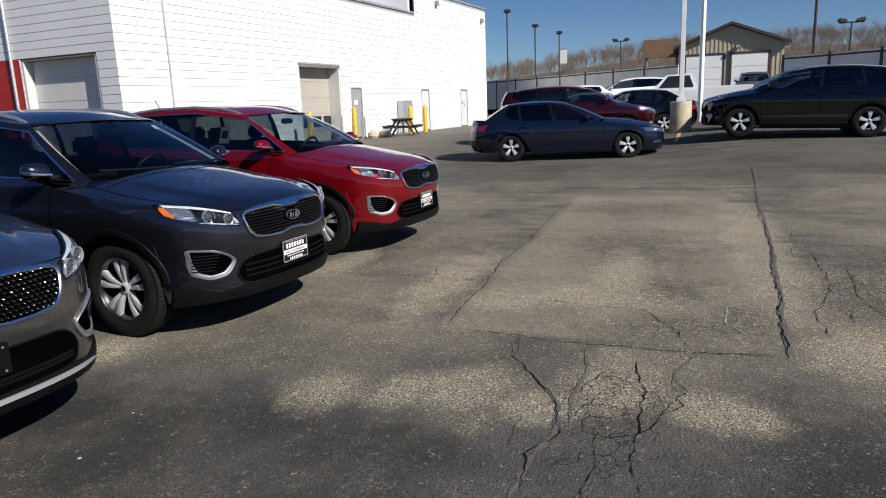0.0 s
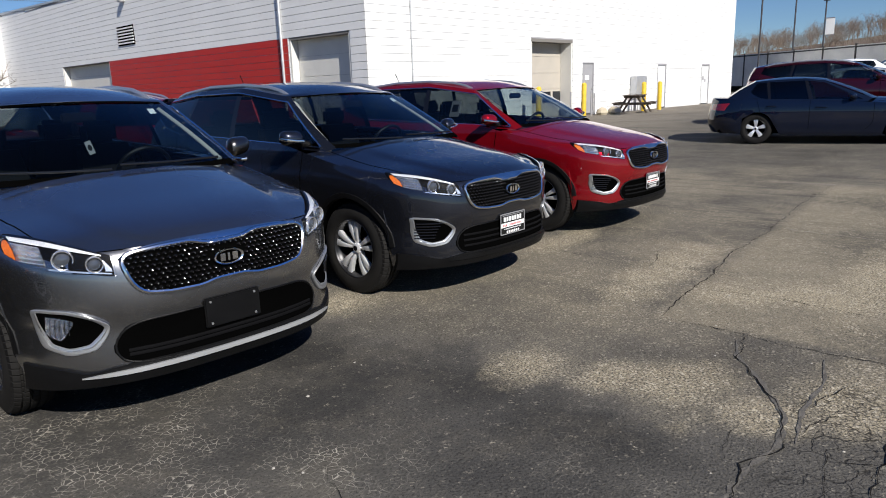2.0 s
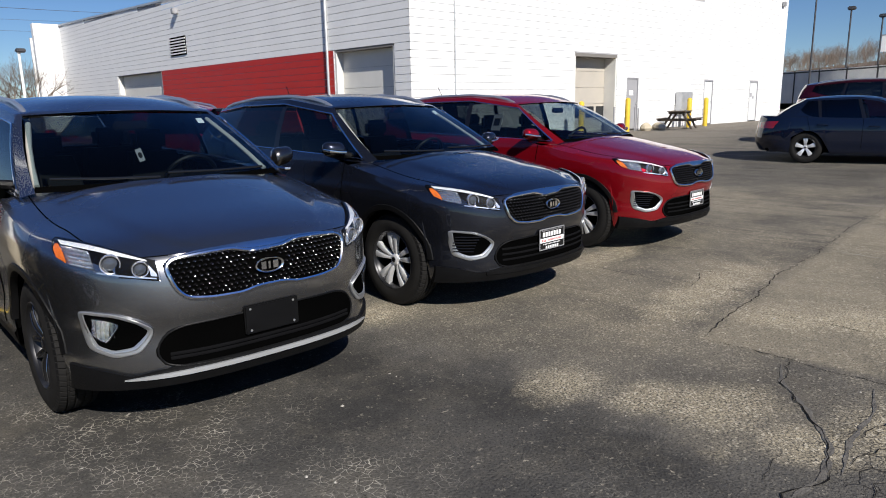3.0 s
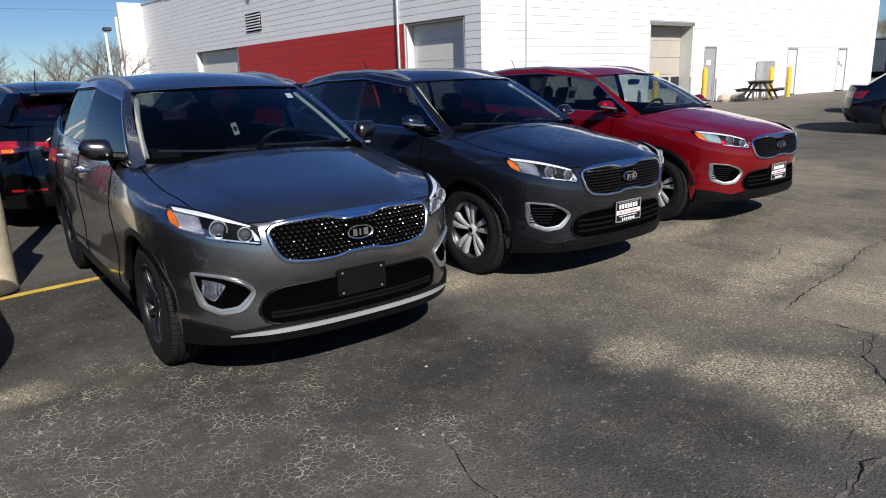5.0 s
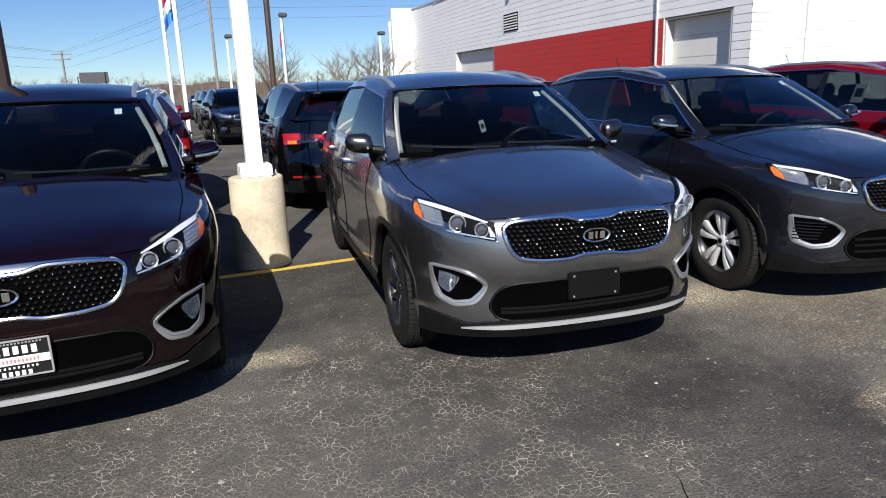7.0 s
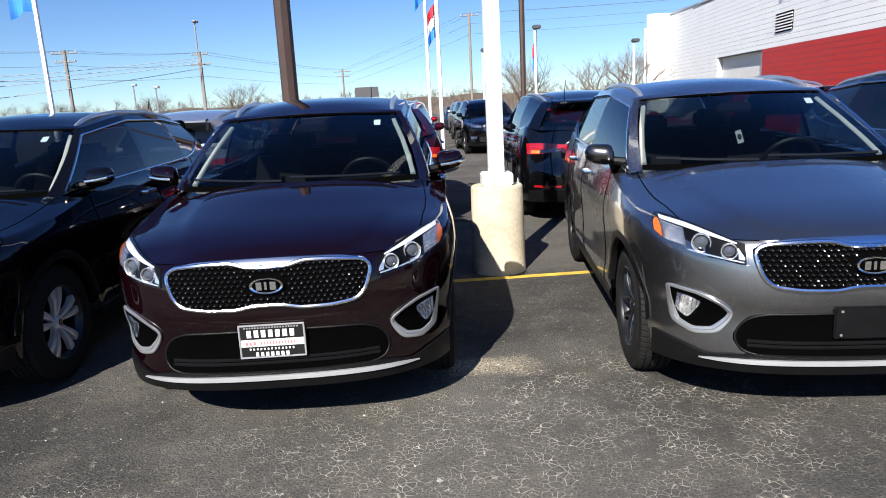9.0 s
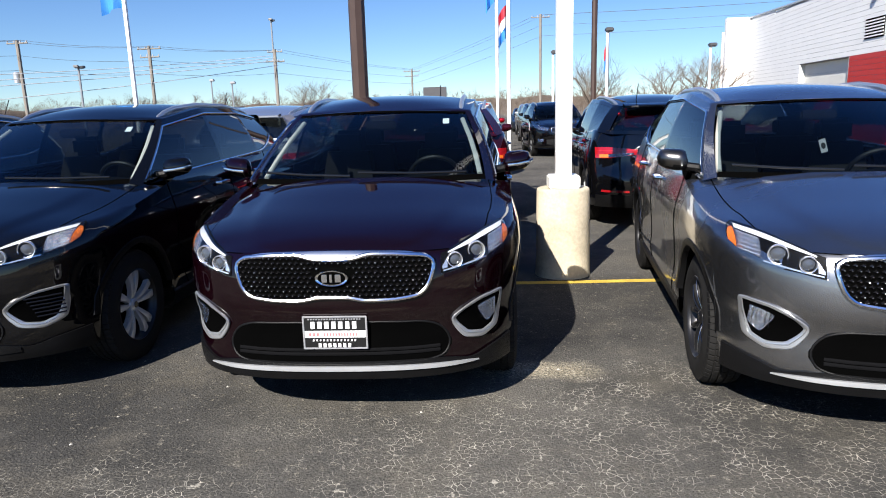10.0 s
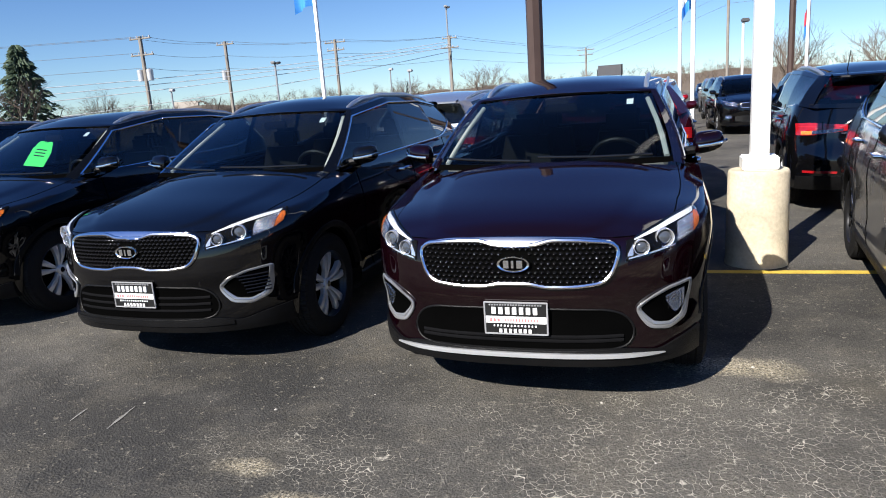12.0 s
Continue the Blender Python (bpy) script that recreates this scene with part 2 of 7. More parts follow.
# ---- vehicles: x across, y back from the nose, z up ----
SUV = dict(
    length=4.76, wheels=(0.945, 3.725), track=0.875, tyre=0.368, arch=0.415, hub=0.366,
    nose=[(0.16, 0.2), (0.24, 0.105), (0.32, 0.07), (0.45, 0.075), (0.55, 0.08), (0.62, 0.055), (0.78, 0.065), (0.88, 0.095), (0.93, 0.135), (0.97, 0.23), (1.0, 0.32), (1.2, 0.6)],
    tail=[(0.2, 4.58), (0.32, 4.70), (0.5, 4.75), (0.65, 4.76), (0.8, 4.70), (1.0, 4.68), (1.2, 4.64)],
    half=[(0.18, 0.85), (0.26, 0.895), (0.42, 0.925), (0.55, 0.918), (0.72, 0.93), (0.84, 0.94), (0.93, 0.93), (1.02, 0.905), (1.1, 0.885), (1.22, 0.84)],
    bow=1.02, stern=0.55, power=2.9, sill=0.27, lip=0.275, rearlip=0.3,
    belt=[(0.0, 0.912), (0.13, 0.9), (0.23, 0.902), (0.31, 0.934), (0.43, 0.963), (0.62, 0.985), (1.0, 1.068), (1.3, 1.132), (1.6, 1.145), (2.0, 1.145), (3.2, 1.165), (4.2, 1.225), (4.76, 1.21)],
    hood=[(0.125, 0.915), (0.23, 0.957), (0.4, 1.0), (0.7, 1.058), (1.0, 1.122), (1.17, 1.155)], cowl=1.17, cowl_side=1.38,
    post=[((0, 1.12, 1.12), (0, 1.93, 1.56)), ((0.742, 1.262, 1.125), (0.603, 2.03, 1.54)), ((0.808, 1.315, 1.1), (0.638, 2.055, 1.548)),
          ((0.86, 2.62, 1.14), (0.672, 2.66, 1.628)), ((0.861, 2.7, 1.142), (0.673, 2.73, 1.63)), ((0.857, 3.56, 1.165), (0.655, 3.46, 1.617)),
          ((0.855, 3.63, 1.168), (0.653, 3.52, 1.612)), ((0.808, 4.36, 1.22), (0.585, 4.2, 1.545)), ((0.70, 4.58, 1.195), (0.50, 4.42, 1.53)), ((0, 4.66, 1.17), (0, 4.50, 1.55))],
    roof=[(1.93, 1.562), (2.2, 1.634), (2.5, 1.667), (2.8, 1.68), (3.4, 1.676), (4.0, 1.638), (4.5, 1.55)], trunk=None, rails=True, doors=(1.52, 2.66, 3.6))
SEDAN = dict(
    length=4.84, wheels=(0.93, 3.725), track=0.84, tyre=0.335, arch=0.365, hub=0.333,
    nose=[(0.14, 0.12), (0.22, 0.04), (0.4, 0.01), (0.6, 0.03), (0.72, 0.1), (0.8, 0.25), (1.0, 0.6)],
    tail=[(0.2, 4.72), (0.4, 4.83), (0.6, 4.84), (0.8, 4.8), (1.0, 4.76), (1.1, 4.7)],
    half=[(0.16, 0.82), (0.25, 0.87), (0.45, 0.905), (0.7, 0.915), (0.82, 0.905), (0.92, 0.88), (1.02, 0.84)],
    bow=1.0, stern=1.05, power=2.5, sill=0.2, lip=0.19, rearlip=0.24,
    belt=[(0.0, 0.72), (0.25, 0.74), (0.6, 0.82), (1.0, 0.87), (1.6, 0.91), (3.0, 0.95), (4.0, 0.99), (4.84, 1.0)],
    hood=[(0.1, 0.72), (0.3, 0.8), (0.7, 0.88), (1.1, 0.945), (1.45, 0.985)], cowl=1.45, cowl_side=1.6,
    post=[((0, 1.42, 0.97), (0, 2.42, 1.39)), ((0.72, 1.54, 0.96), (0.56, 2.5, 1.365)), ((0.78, 1.62, 0.9), (0.595, 2.56, 1.36)),
          ((0.83, 2.62, 0.92), (0.62, 2.78, 1.40)), ((0.832, 2.7, 0.92), (0.62, 2.84, 1.402)), ((0.826, 3.45, 0.94), (0.6, 3.52, 1.38)),
          ((0.824, 3.51, 0.94), (0.598, 3.58, 1.378)), ((0.79, 3.98, 0.97), (0.57, 3.75, 1.36)), ((0.72, 4.36, 1.0), (0.52, 3.82, 1.36)), ((0, 4.46, 1.02), (0, 3.86, 1.385))],
    roof=[(2.4, 1.39), (2.7, 1.43), (3.1, 1.445), (3.5, 1.425), (3.87, 1.385)], trunk=[(4.42, 1.02), (4.6, 1.035), (4.74, 1.03)], rails=False, doors=(1.5, 2.68, 3.62))


def outline(d, z, a):
    """A point of the plan's outline at height z: a from 0 (nose) over 1..2 (side) to 3 (tail)."""
    w, n = lerp(d["half"], z), d["power"]
    y0, y1 = smooth_lerp(d["nose"], z), smooth_lerp(d["tail"], z)
    if a < 1:
        f = a * math.pi / 2
        return w * math.sin(f) ** (2 / n), y0 + d["bow"] * (1 - math.cos(f) ** (2 / n))
    if a <= 2:
        ya, yb = y0 + d["bow"], y1 - d["stern"]
        return w - 0.012 * (a - 1.0) ** 4, ya + (yb - ya) * (a - 1)
    f, n = (3 - a) * math.pi / 2, 3.0
    return (w - 0.012) * math.sin(f) ** (2 / n), y1 - d["stern"] * (1 - math.cos(f) ** (2 / n))


def front_y(d, x, z):
    w, n = lerp(d["half"], z), d["power"]
    w = w if d is not SUV else 0.93
    return smooth_lerp(d["nose"], z) + d["bow"] * (1 - (1 - min(abs(x) / w, 0.995) ** n) ** (1 / n))


def rear_y(d, x, z):
    w = lerp(d["half"], z) - 0.012
    return smooth_lerp(d["tail"], z) - d["stern"] * (1 - (1 - min(abs(x) / w, 0.995) ** 3) ** (1 / 3))


def front_patch(d, s, x0, x1, top, low, off, nx=16, nz=5, deep=0.02, rear=False):
    """A shell that follows the front (or the rear) between two curves of heights over x, off metres proud of it."""
    rows, back = [], []
    for i in range(nx + 1):
        x = x0 + (x1 - x0) * i / nx
        za, zb = smooth_lerp(low, x), smooth_lerp(top, x)
        r, k = [], []
        for j in range(nz + 1):
            z = za + (zb - za) * j / nz
            y = rear_y(d, x, z) + off if rear else front_y(d, x, z) - off
            r.append((s * x, y, z))
            k.append((s * x * (1 - deep * 0.4), y - deep if rear else y + deep, z))
        rows.append(r)
        back.append(k)
    v, f = grid(rows)
    edge = [r[0] for r in rows] + rows[-1][1:] + [r[-1] for r in rows[::-1]][1:] + rows[0][::-1][1:-1]
    edge_b = [r[0] for r in back] + back[-1][1:] + [r[-1] for r in back[::-1]][1:] + back[0][::-1][1:-1]
    c = rows[len(rows) // 2][nz // 2]
    return outward(join((v, f), grid([edge, edge_b], True)), (c[0] * 0.6, c[1] + (-0.5 if rear else 0.5), c[2]))


def front_ring(d, s, pts, off, rx, rz=None, rear=False):
    """A rounded frame that follows the front along a closed line of (x, z)."""
    fine = []
    for (x, z), (u, w) in zip(pts, pts[1:] + pts[:1]):
        k = max(1, int(math.hypot(u - x, w - z) / 0.022))
        fine += [(x + (u - x) * i / k, z + (w - z) * i / k) for i in range(k)]
    for _ in range(2):
        fine = [((p[0] + 2 * q[0] + r[0]) / 4, (p[1] + 2 * q[1] + r[1]) / 4) for p, q, r in zip(fine[-1:] + fine[:-1], fine, fine[1:] + fine[:1])]
    return sweep([(s * x, (rear_y(d, x, z) + off) if rear else front_y(d, x, z) - off, z) for x, z in fine], rx, rz, True, 8, True)


def front_band(d, s, pts, width):
    """A flat frame with a sharp inner step along a closed line of (x, z)."""
    fine = []
    for (x, z), (u, w) in zip(pts, pts[1:] + pts[:1]):
        k = max(1, int(math.hypot(u - x, w - z) / 0.014))
        fine += [(x + (u - x) * i / k, z + (w - z) * i / k) for i in range(k)]
    for _ in range(3):
        fine = [((p[0] + 2 * q[0] + r[0]) / 4, (p[1] + 2 * q[1] + r[1]) / 4) for p, q, r in zip(fine[-1:] + fine[:-1], fine, fine[1:] + fine[:1])]
    n = len(fine)
    rows = []
    for i, (x, z) in enumerate(fine):
        a, b = fine[i - 2], fine[(i + 2) % n]
        t = Vector((b[0] - a[0], b[1] - a[1])).normalized()
        side = Vector((-t.y, t.x)) if Vector((-t.y, t.x)).dot(Vector((0.69 - x, 0.55 - z))) > 0 else Vector((t.y, -t.x))
        row = []
        wide = width * (0.62 + 0.85 * min(1.0, max(0.0, (0.6 - z) / 0.13)))
        for k, off in ((0, -0.004), (0.04, 0.008), (0.2, 0.013), (0.55, 0.012), (0.58, 0.004), (0.66, 0.004), (0.69, 0.011), (0.92, 0.009), (1.0, 0.003), (1.08, -0.006)):
            px, pz = x + side.x * wide * k, z + side.y * wide * k
            row.append((s * px, front_y(d, px, pz) - off, pz))
        rows.append(row)
    return outward(grid(rows + rows[:1]), (s * 0.69 * 0.6, 0.8, 0.55))


def columns(d):
    """Places along the outline: close together round the wheel arches."""
    out = [i / 26 for i in range(26)] + [1 + i / 48 for i in range(49)] + [2 + i / 16 for i in range(1, 17)]
    return out


def lower_edge(d, y, z):
    for c in d["wheels"]:
        r = d["arch"]
        if abs(y - c) < r:
            return max(z, d["hub"] + math.sqrt(r * r - (y - c) ** 2))
    return z


def body_shell(d, car, mat):
    cols, levels = columns(d), 16
    shapes, hoods = [], []
    for s in (1, -1):
        rows, deck, hood = [], [], []
        for a in cols:
            x, y = outline(d, 0.6, a)
            base = lerp([(0, d["lip"]), (0.6, d["lip"]), (1.0, d["sill"]), (2, d["sill"]), (2.4, d["rearlip"]), (3, d["rearlip"])], a)
            z0, z1 = lower_edge(d, y, base), smooth_lerp(d["belt"], y)
            row = []
            for j in range(levels + 1):
                z = z0 + (z1 - z0) * (j / levels)
                px, py = outline(d, z, a)
                row.append((s * px, py, z))
            # shoulder rolls inwards
            px, py, pz = abs(row[-1][0]), row[-1][1], row[-1][2]
            rows.append(row)
            if a <= 1 or py < d["cowl_side"]:
                f = d["hood"][0][0] + (d["cowl"] - d["hood"][0][0]) * min(1.0, (max(py - d["nose"][8][1] if d is SUV else py - 0.1, 0) / (d["cowl_side"] - 0.12)) ** 0.92)
                zc = smooth_lerp(d["hood"], f)
                split = lerp([(0.15, 0.0), (0.35, 0.05), (0.7, 0.13), (1.6, 0.15)], py)

                def across(v):
                    v = min(v, 1.0)
                    t = min(1.0, max(0.0, (v - 0.3) / 0.13))
                    swell = 0.011 * t * t * (3 - 2 * t) * math.sin(math.pi * min(1.0, max(0.0, (py - 0.14) / (d["cowl_side"] - 0.14)))) ** 0.7
                    return (px * (1 - v), f + (py - f) * (1 - v) ** 2.2, pz + (zc - pz) * (1 - (1 - v) ** 2.4) + swell)
                deck.append([across(split * i / 3) for i in range(4)])
                hood.append([across(split + 0.004 + (0.996 - split) * i / 28) for i in range(29)])
        shapes.append(grid(rows))
        fl = [[(s * q[0], q[1], q[2]) for q in r] for r in deck]
        shapes.append(grid(fl))
        hoods.append(grid([[(s * q[0], q[1], q[2] + 0.002) for q in r] for r in hood]))
        seam = [Vector((s * r[-1][0], r[-1][1], r[-1][2] - 0.001)) for r in deck][6:]
        part("hood_gap", *sweep(seam, 0.0026, 0.002, n=6), PIT, car)
        # inward ledge under the windows
        ledge = []
        for a in cols:
            x, y = outline(d, 0.6, a)
            if y > d["cowl_side"] - 0.15:
                z1 = smooth_lerp(d["belt"], y)
                px, py = outline(d, z1, a)
                k = (0.94 if y > 1.9 else 0.85) if a < 2.5 else 0.9
                ledge.append([(s * px, py, z1), (s * px * 0.985, py - (0.012 if a > 2.2 else 0), z1 + 0.012), (s * px * k, py - (0.05 if a > 2.2 else 0), z1 + 0.006)])
        shapes.append(grid(ledge))
        if d["trunk"]:
            rows = []
            for a in [2 + i / 16 for i in range(0, 17)]:
                x, y = outline(d, 0.99, a)
                rows.append([(s * x * (1 - v), y, 0.995 + 0.035 * (1 - (1 - v) ** 2)) for v in (0, 0.25, 0.5, 0.75, 1)])
            shapes.append(grid(rows))
    part("body", *outward(join(*shapes)), mat, car)
    part("hood", *outward(join(*hoods)), mat, car)


def post_point(d, i, t, v):
    """A point of the cabin's skin between posts i and i + 1."""
    (b0, t0), (b1, t1) = d["post"][i], d["post"][i + 1]
    b0, t0, b1, t1 = Vector(b0), Vector(t0), Vector(b1), Vector(t1)
    last = len(d["post"]) - 2
    if i == 0:
        b, t_ = Vector((b1.x * t, b0.y + (b1.y - b0.y) * t * t, b0.z + (b1.z - b0.z) * t)), Vector((t1.x * t, t0.y + (t1.y - t0.y) * t * t, t0.z + (t1.z - t0.z) * t * t))
    elif i == last:
        u = 1 - t
        b, t_ = Vector((b0.x * u, b1.y + (b0.y - b1.y) * u * u, b1.z + (b0.z - b1.z) * u)), Vector((t0.x * u, t1.y + (t0.y - t1.y) * u * u, t1.z + (t0.z - t1.z) * u * u))
    else:
        b, t_ = b0.lerp(b1, t), t0.lerp(t1, t)
        if i in (2, 3, 4, 5, 6):
            # one flowing roof line over the doors
            tab = [(q[1][1], q[1][2]) for q in d["post"][2:9]]
            t_.z = smooth_lerp(tab, t_.y)
    p = b.lerp(t_, v)
    k = 4 * v * (1 - v)
    if i == 0:
        p += Vector((0, -0.028, 0.02)) * k
    elif i == last:
        p += Vector((0, 0.025, 0.01)) * k
    else:
        p.x += 0.02 * k
    return p


def cabin(d, car, mat, near):
    n_post = len(d["post"])
    spans = {0: ("windshield", WINDSHIELD, 0.06, 0.965), 2: ("front_window", SIDE_GLASS, 0.09, 0.9), 3: ("door_pillar", GLOSS, 0.09, 0.9), 4: ("rear_window", PRIVACY, 0.09, 0.9),
             5: ("door_pillar", GLOSS, 0.09, 0.9), 6: ("quarter_window", PRIVACY, 0.09, 0.9), n_post - 2: ("rear_glass", PRIVACY, 0.12, 0.9)}
    frame_shapes, border, roof = [], [], []
    for s in (1, -1):
        glass_mid, side_rows = {}, []
        for i in range(n_post - 1):
            nt = 10 if i in spans and i not in (3, 5) else 3
            name, gm, v0, v1 = spans.get(i, ("", None, 0.3, 0.7))
            rows, panes = [], []
            for k in range(nt + 1):
                t = k / nt
                a, b = v0, v1
                if i == 6:
                    a = v0 + 0.34 * t * t
                if i == 2:
                    b = v1 - 0.03 * (1 - t)
                vs = [0, a * 0.5, a] + [a + (b - a) * q / 6 for q in range(1, 6)] + [b, (1 + b) / 2, 1]
                line = [post_point(d, i, t, v) for v in vs]
                line = [Vector((s * p.x, p.y, p.z)) for p in line]
                rows.append(line)
                panes.append(line[2:9])
            v, f = grid(rows)
            if gm:
                keep = []
                m = len(rows[0]) - 1
                for q, face in enumerate(f):
                    if not 2 <= q % m < 8:
                        keep.append(face)
                f = keep
            (border if i == 0 and near else frame_shapes).append((v, f))
            if gm:
                inward = [[Vector((p.x * (0.994 if i not in (0, n_post - 2) else 1), p.y + (0.006 if i == 0 else -0.006 if i == n_post - 2 else 0), p.z - 0.002)) for p in r] for r in panes]
                glass_mid.setdefault(name, []).append((inward, gm))
                if 2 <= i <= 6:
                    side_rows.append(inward)
        for name, found in glass_mid.items():
            if name in ("windshield", "rear_glass"):
                roof.append((s, name, found))
            else:
                for rows, gm in found:
                    part(name, *outward(grid(rows)), gm, car)
        if near:
            for q, off, out in ((-1, 0.006, 0.014), (0, -0.006, 0.012)):
                edge = [Vector((r[q].x + s * out, r[q].y, r[q].z + off)) for rows in side_rows for r in rows[:-1]]
                if q == -1:
                    edge = [Vector((p.x + s * out, p.y - 0.006, p.z)) for p in side_rows[0][0][:-1]] + edge
                part("window_trim", *sweep(edge, 0.008, 0.008, n=6), CHROME, car, "bright chrome window trim")
    for name in ("windshield", "rear_glass"):
        shapes = [grid(rows) for s, nm, found in roof if nm == name for rows, gm in found]
        part(name, *outward(join(*shapes)), [g for s, nm, found in roof if nm == name for _, g in found][0], car)
    part("cabin_frame", *outward(join(*frame_shapes)), mat, car)
    if border:
        part("windshield_border", *outward(join(*border)), PIT, car, "black windshield border")
    # roof skin
    shapes = []
    for s in (1, -1):
        rows = []
        for i in range(n_post - 1):
            nt = 10 if i in spans and i not in (3, 5) else 3
            for k in range(nt + (i == n_post - 2)):
                p = post_point(d, i, k / nt, 1)
                yc = lerp([(d["post"][1][1][1], d["post"][0][1][1]), (d["post"][3][1][1], d["post"][3][1][1]), (d["post"][7][1][1], d["post"][7][1][1]), (d["post"][8][1][1], d["post"][9][1][1])], p.y)
                if i == 0:
                    yc = d["post"][0][1][1]
                if i == n_post - 2:
                    yc = d["post"][-1][1][1]
                zc = smooth_lerp(d["roof"], yc)
                rows.append([(s * p.x * (1 - v), yc + (p.y - yc) * (1 - v) ** 1.5, p.z + (zc - p.z) * (1 - (1 - v) ** 2.2)) for v in [q / 8 for q in range(9)]])
        shapes.append(grid(rows))
    part("roof", *outward(join(*shapes)), mat, car)


def wheel(car, x, y, d, style, side):
    """One wheel with tyre, rim and hub cap; side: +1 or -1, the outer face's direction."""
    r, w = d["tyre"], 0.225
    hub = new("wheel")
    hub.parent = car
    hub.location = (x, y, r - 0.004)
    rr = r * 0.635
    prof = [(-w / 2 + 0.012, rr), (-w / 2, rr + 0.03), (-w / 2, r - 0.06), (-w / 2 + 0.02, r - 0.012), (-w / 2 + 0.045, r - 0.002)]
    for k in range(4):
        c = -0.055 + 0.037 * k
        prof += [(c - 0.008, r), (c - 0.006, r - 0.008), (c + 0.004, r - 0.008), (c + 0.006, r)]
    prof += [(w / 2 - 0.045, r - 0.002), (w / 2 - 0.02, r - 0.012), (w / 2, r - 0.06), (w / 2, rr + 0.03), (w / 2 - 0.012, rr), (w / 2 - 0.03, rr - 0.004)]
    part("tyre", *lathe(prof, 48), RUBBER, hub)
    metal = DARK_ALLOY if style == "dark" else ALLOY
    o = side * (w / 2 - 0.012)
    rim = lathe([(o - side * 0.012, rr - 0.009), (o - side * 0.03, rr - 0.02), (o - side * 0.05, rr - 0.026), (o - side * 0.16, rr - 0.033)], 48)
    count = 5

    def spoke(ang0, ang1, w0, w1, rise_to=0.022, r0=0.04, crown=0.6):
        """A tapered spoke that swings from one angle at the hub to another at the rim."""
        rows = []
        for q in range(8):
            f = q / 7
            rad = r0 + (rr - 0.012 - r0) * f
            ang = ang0 + (ang1 - ang0) * f ** 0.8
            hw = w0 + (w1 - w0) * f ** 1.3
            lift = side * (-0.038 + 0.014 * math.sin(f * math.pi) + rise_to * f)
            c, e = math.cos(ang), math.sin(ang)
            rows.append([(o + lift - side * 0.034, c * rad + e * hw * 1.05, e * rad - c * hw * 1.05), (o + lift - side * 0.003, c * rad + e * hw, e * rad - c * hw), (o + lift, c * rad + e * hw * crown, e * rad - c * hw * crown),
                         (o + lift, c * rad - e * hw * crown, e * rad + c * hw * crown), (o + lift - side * 0.003, c * rad - e * hw, e * rad + c * hw), (o + lift - side * 0.034, c * rad - e * hw * 1.05, e * rad + c * hw * 1.05)])
        return grid(rows)

    spokes, faces = [], []
    for k in range(count):
        base = 2 * math.pi * k / count + 0.3
        if style == "star":
            spokes.append(spoke(base, base, 0.024, 0.05))
        elif style == "dark":
            # a stem that parts into two slim arms
            for t in (-1, 1):
                spokes.append(spoke(base + t * 0.12, base + t * 0.4, 0.016, 0.014))
                faces.append(moved(spoke(base + t * 0.1, base + t * 0.37, 0.003, 0.003), Matrix.Translation((side * 0.002, 0, 0))))
        else:
            # broad twin spokes with a slit between them
            for t in (-1, 1):
                spokes.append(spoke(base + t * 0.2, base + t * 0.2, 0.01, 0.0265))
    lip = lathe([(o, rr + 0.002), (o + side * 0.004, rr - 0.003), (o - side * 0.004, rr - 0.009), (o - side * 0.02, rr - 0.012)], 48)
    part("rim", *join(*spokes), metal, hub)
    part("rim_barrel", *join(lip, rim), DARK_ALLOY, hub)
    for face in faces:
        part("machined_face", *face, STUD, hub)
    part("hub_cap", *lathe([(o - side * 0.02, 0.001), (o - side * 0.02, 0.028), (o - side * 0.03, 0.042), (o - side * 0.06, 0.048)], 20), metal, hub)
    part("centre_cap", *lathe([(o - side * 0.017, 0.001), (o - side * 0.017, 0.02), (o - side * 0.022, 0.024)], 16), GLOSS, hub)
    part("brake_disc", *lathe([(o - side * 0.1, 0.03), (o - side * 0.1, 0.165), (o - side * 0.13, 0.17)], 24), PIT, hub)
    return hub


def underside(d, car):
    y0, y1 = 0.25, d["length"] - 0.3
    # blocks light below the car; underside shade is in the black colour
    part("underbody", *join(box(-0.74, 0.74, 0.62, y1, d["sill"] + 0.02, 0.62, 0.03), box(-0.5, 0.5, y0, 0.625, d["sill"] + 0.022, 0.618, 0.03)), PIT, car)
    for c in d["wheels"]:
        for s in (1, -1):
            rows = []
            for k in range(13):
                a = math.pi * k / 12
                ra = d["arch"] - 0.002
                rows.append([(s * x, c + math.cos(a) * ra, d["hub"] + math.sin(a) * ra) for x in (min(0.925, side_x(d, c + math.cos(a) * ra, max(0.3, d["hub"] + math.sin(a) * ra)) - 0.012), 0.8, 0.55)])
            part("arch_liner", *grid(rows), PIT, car)


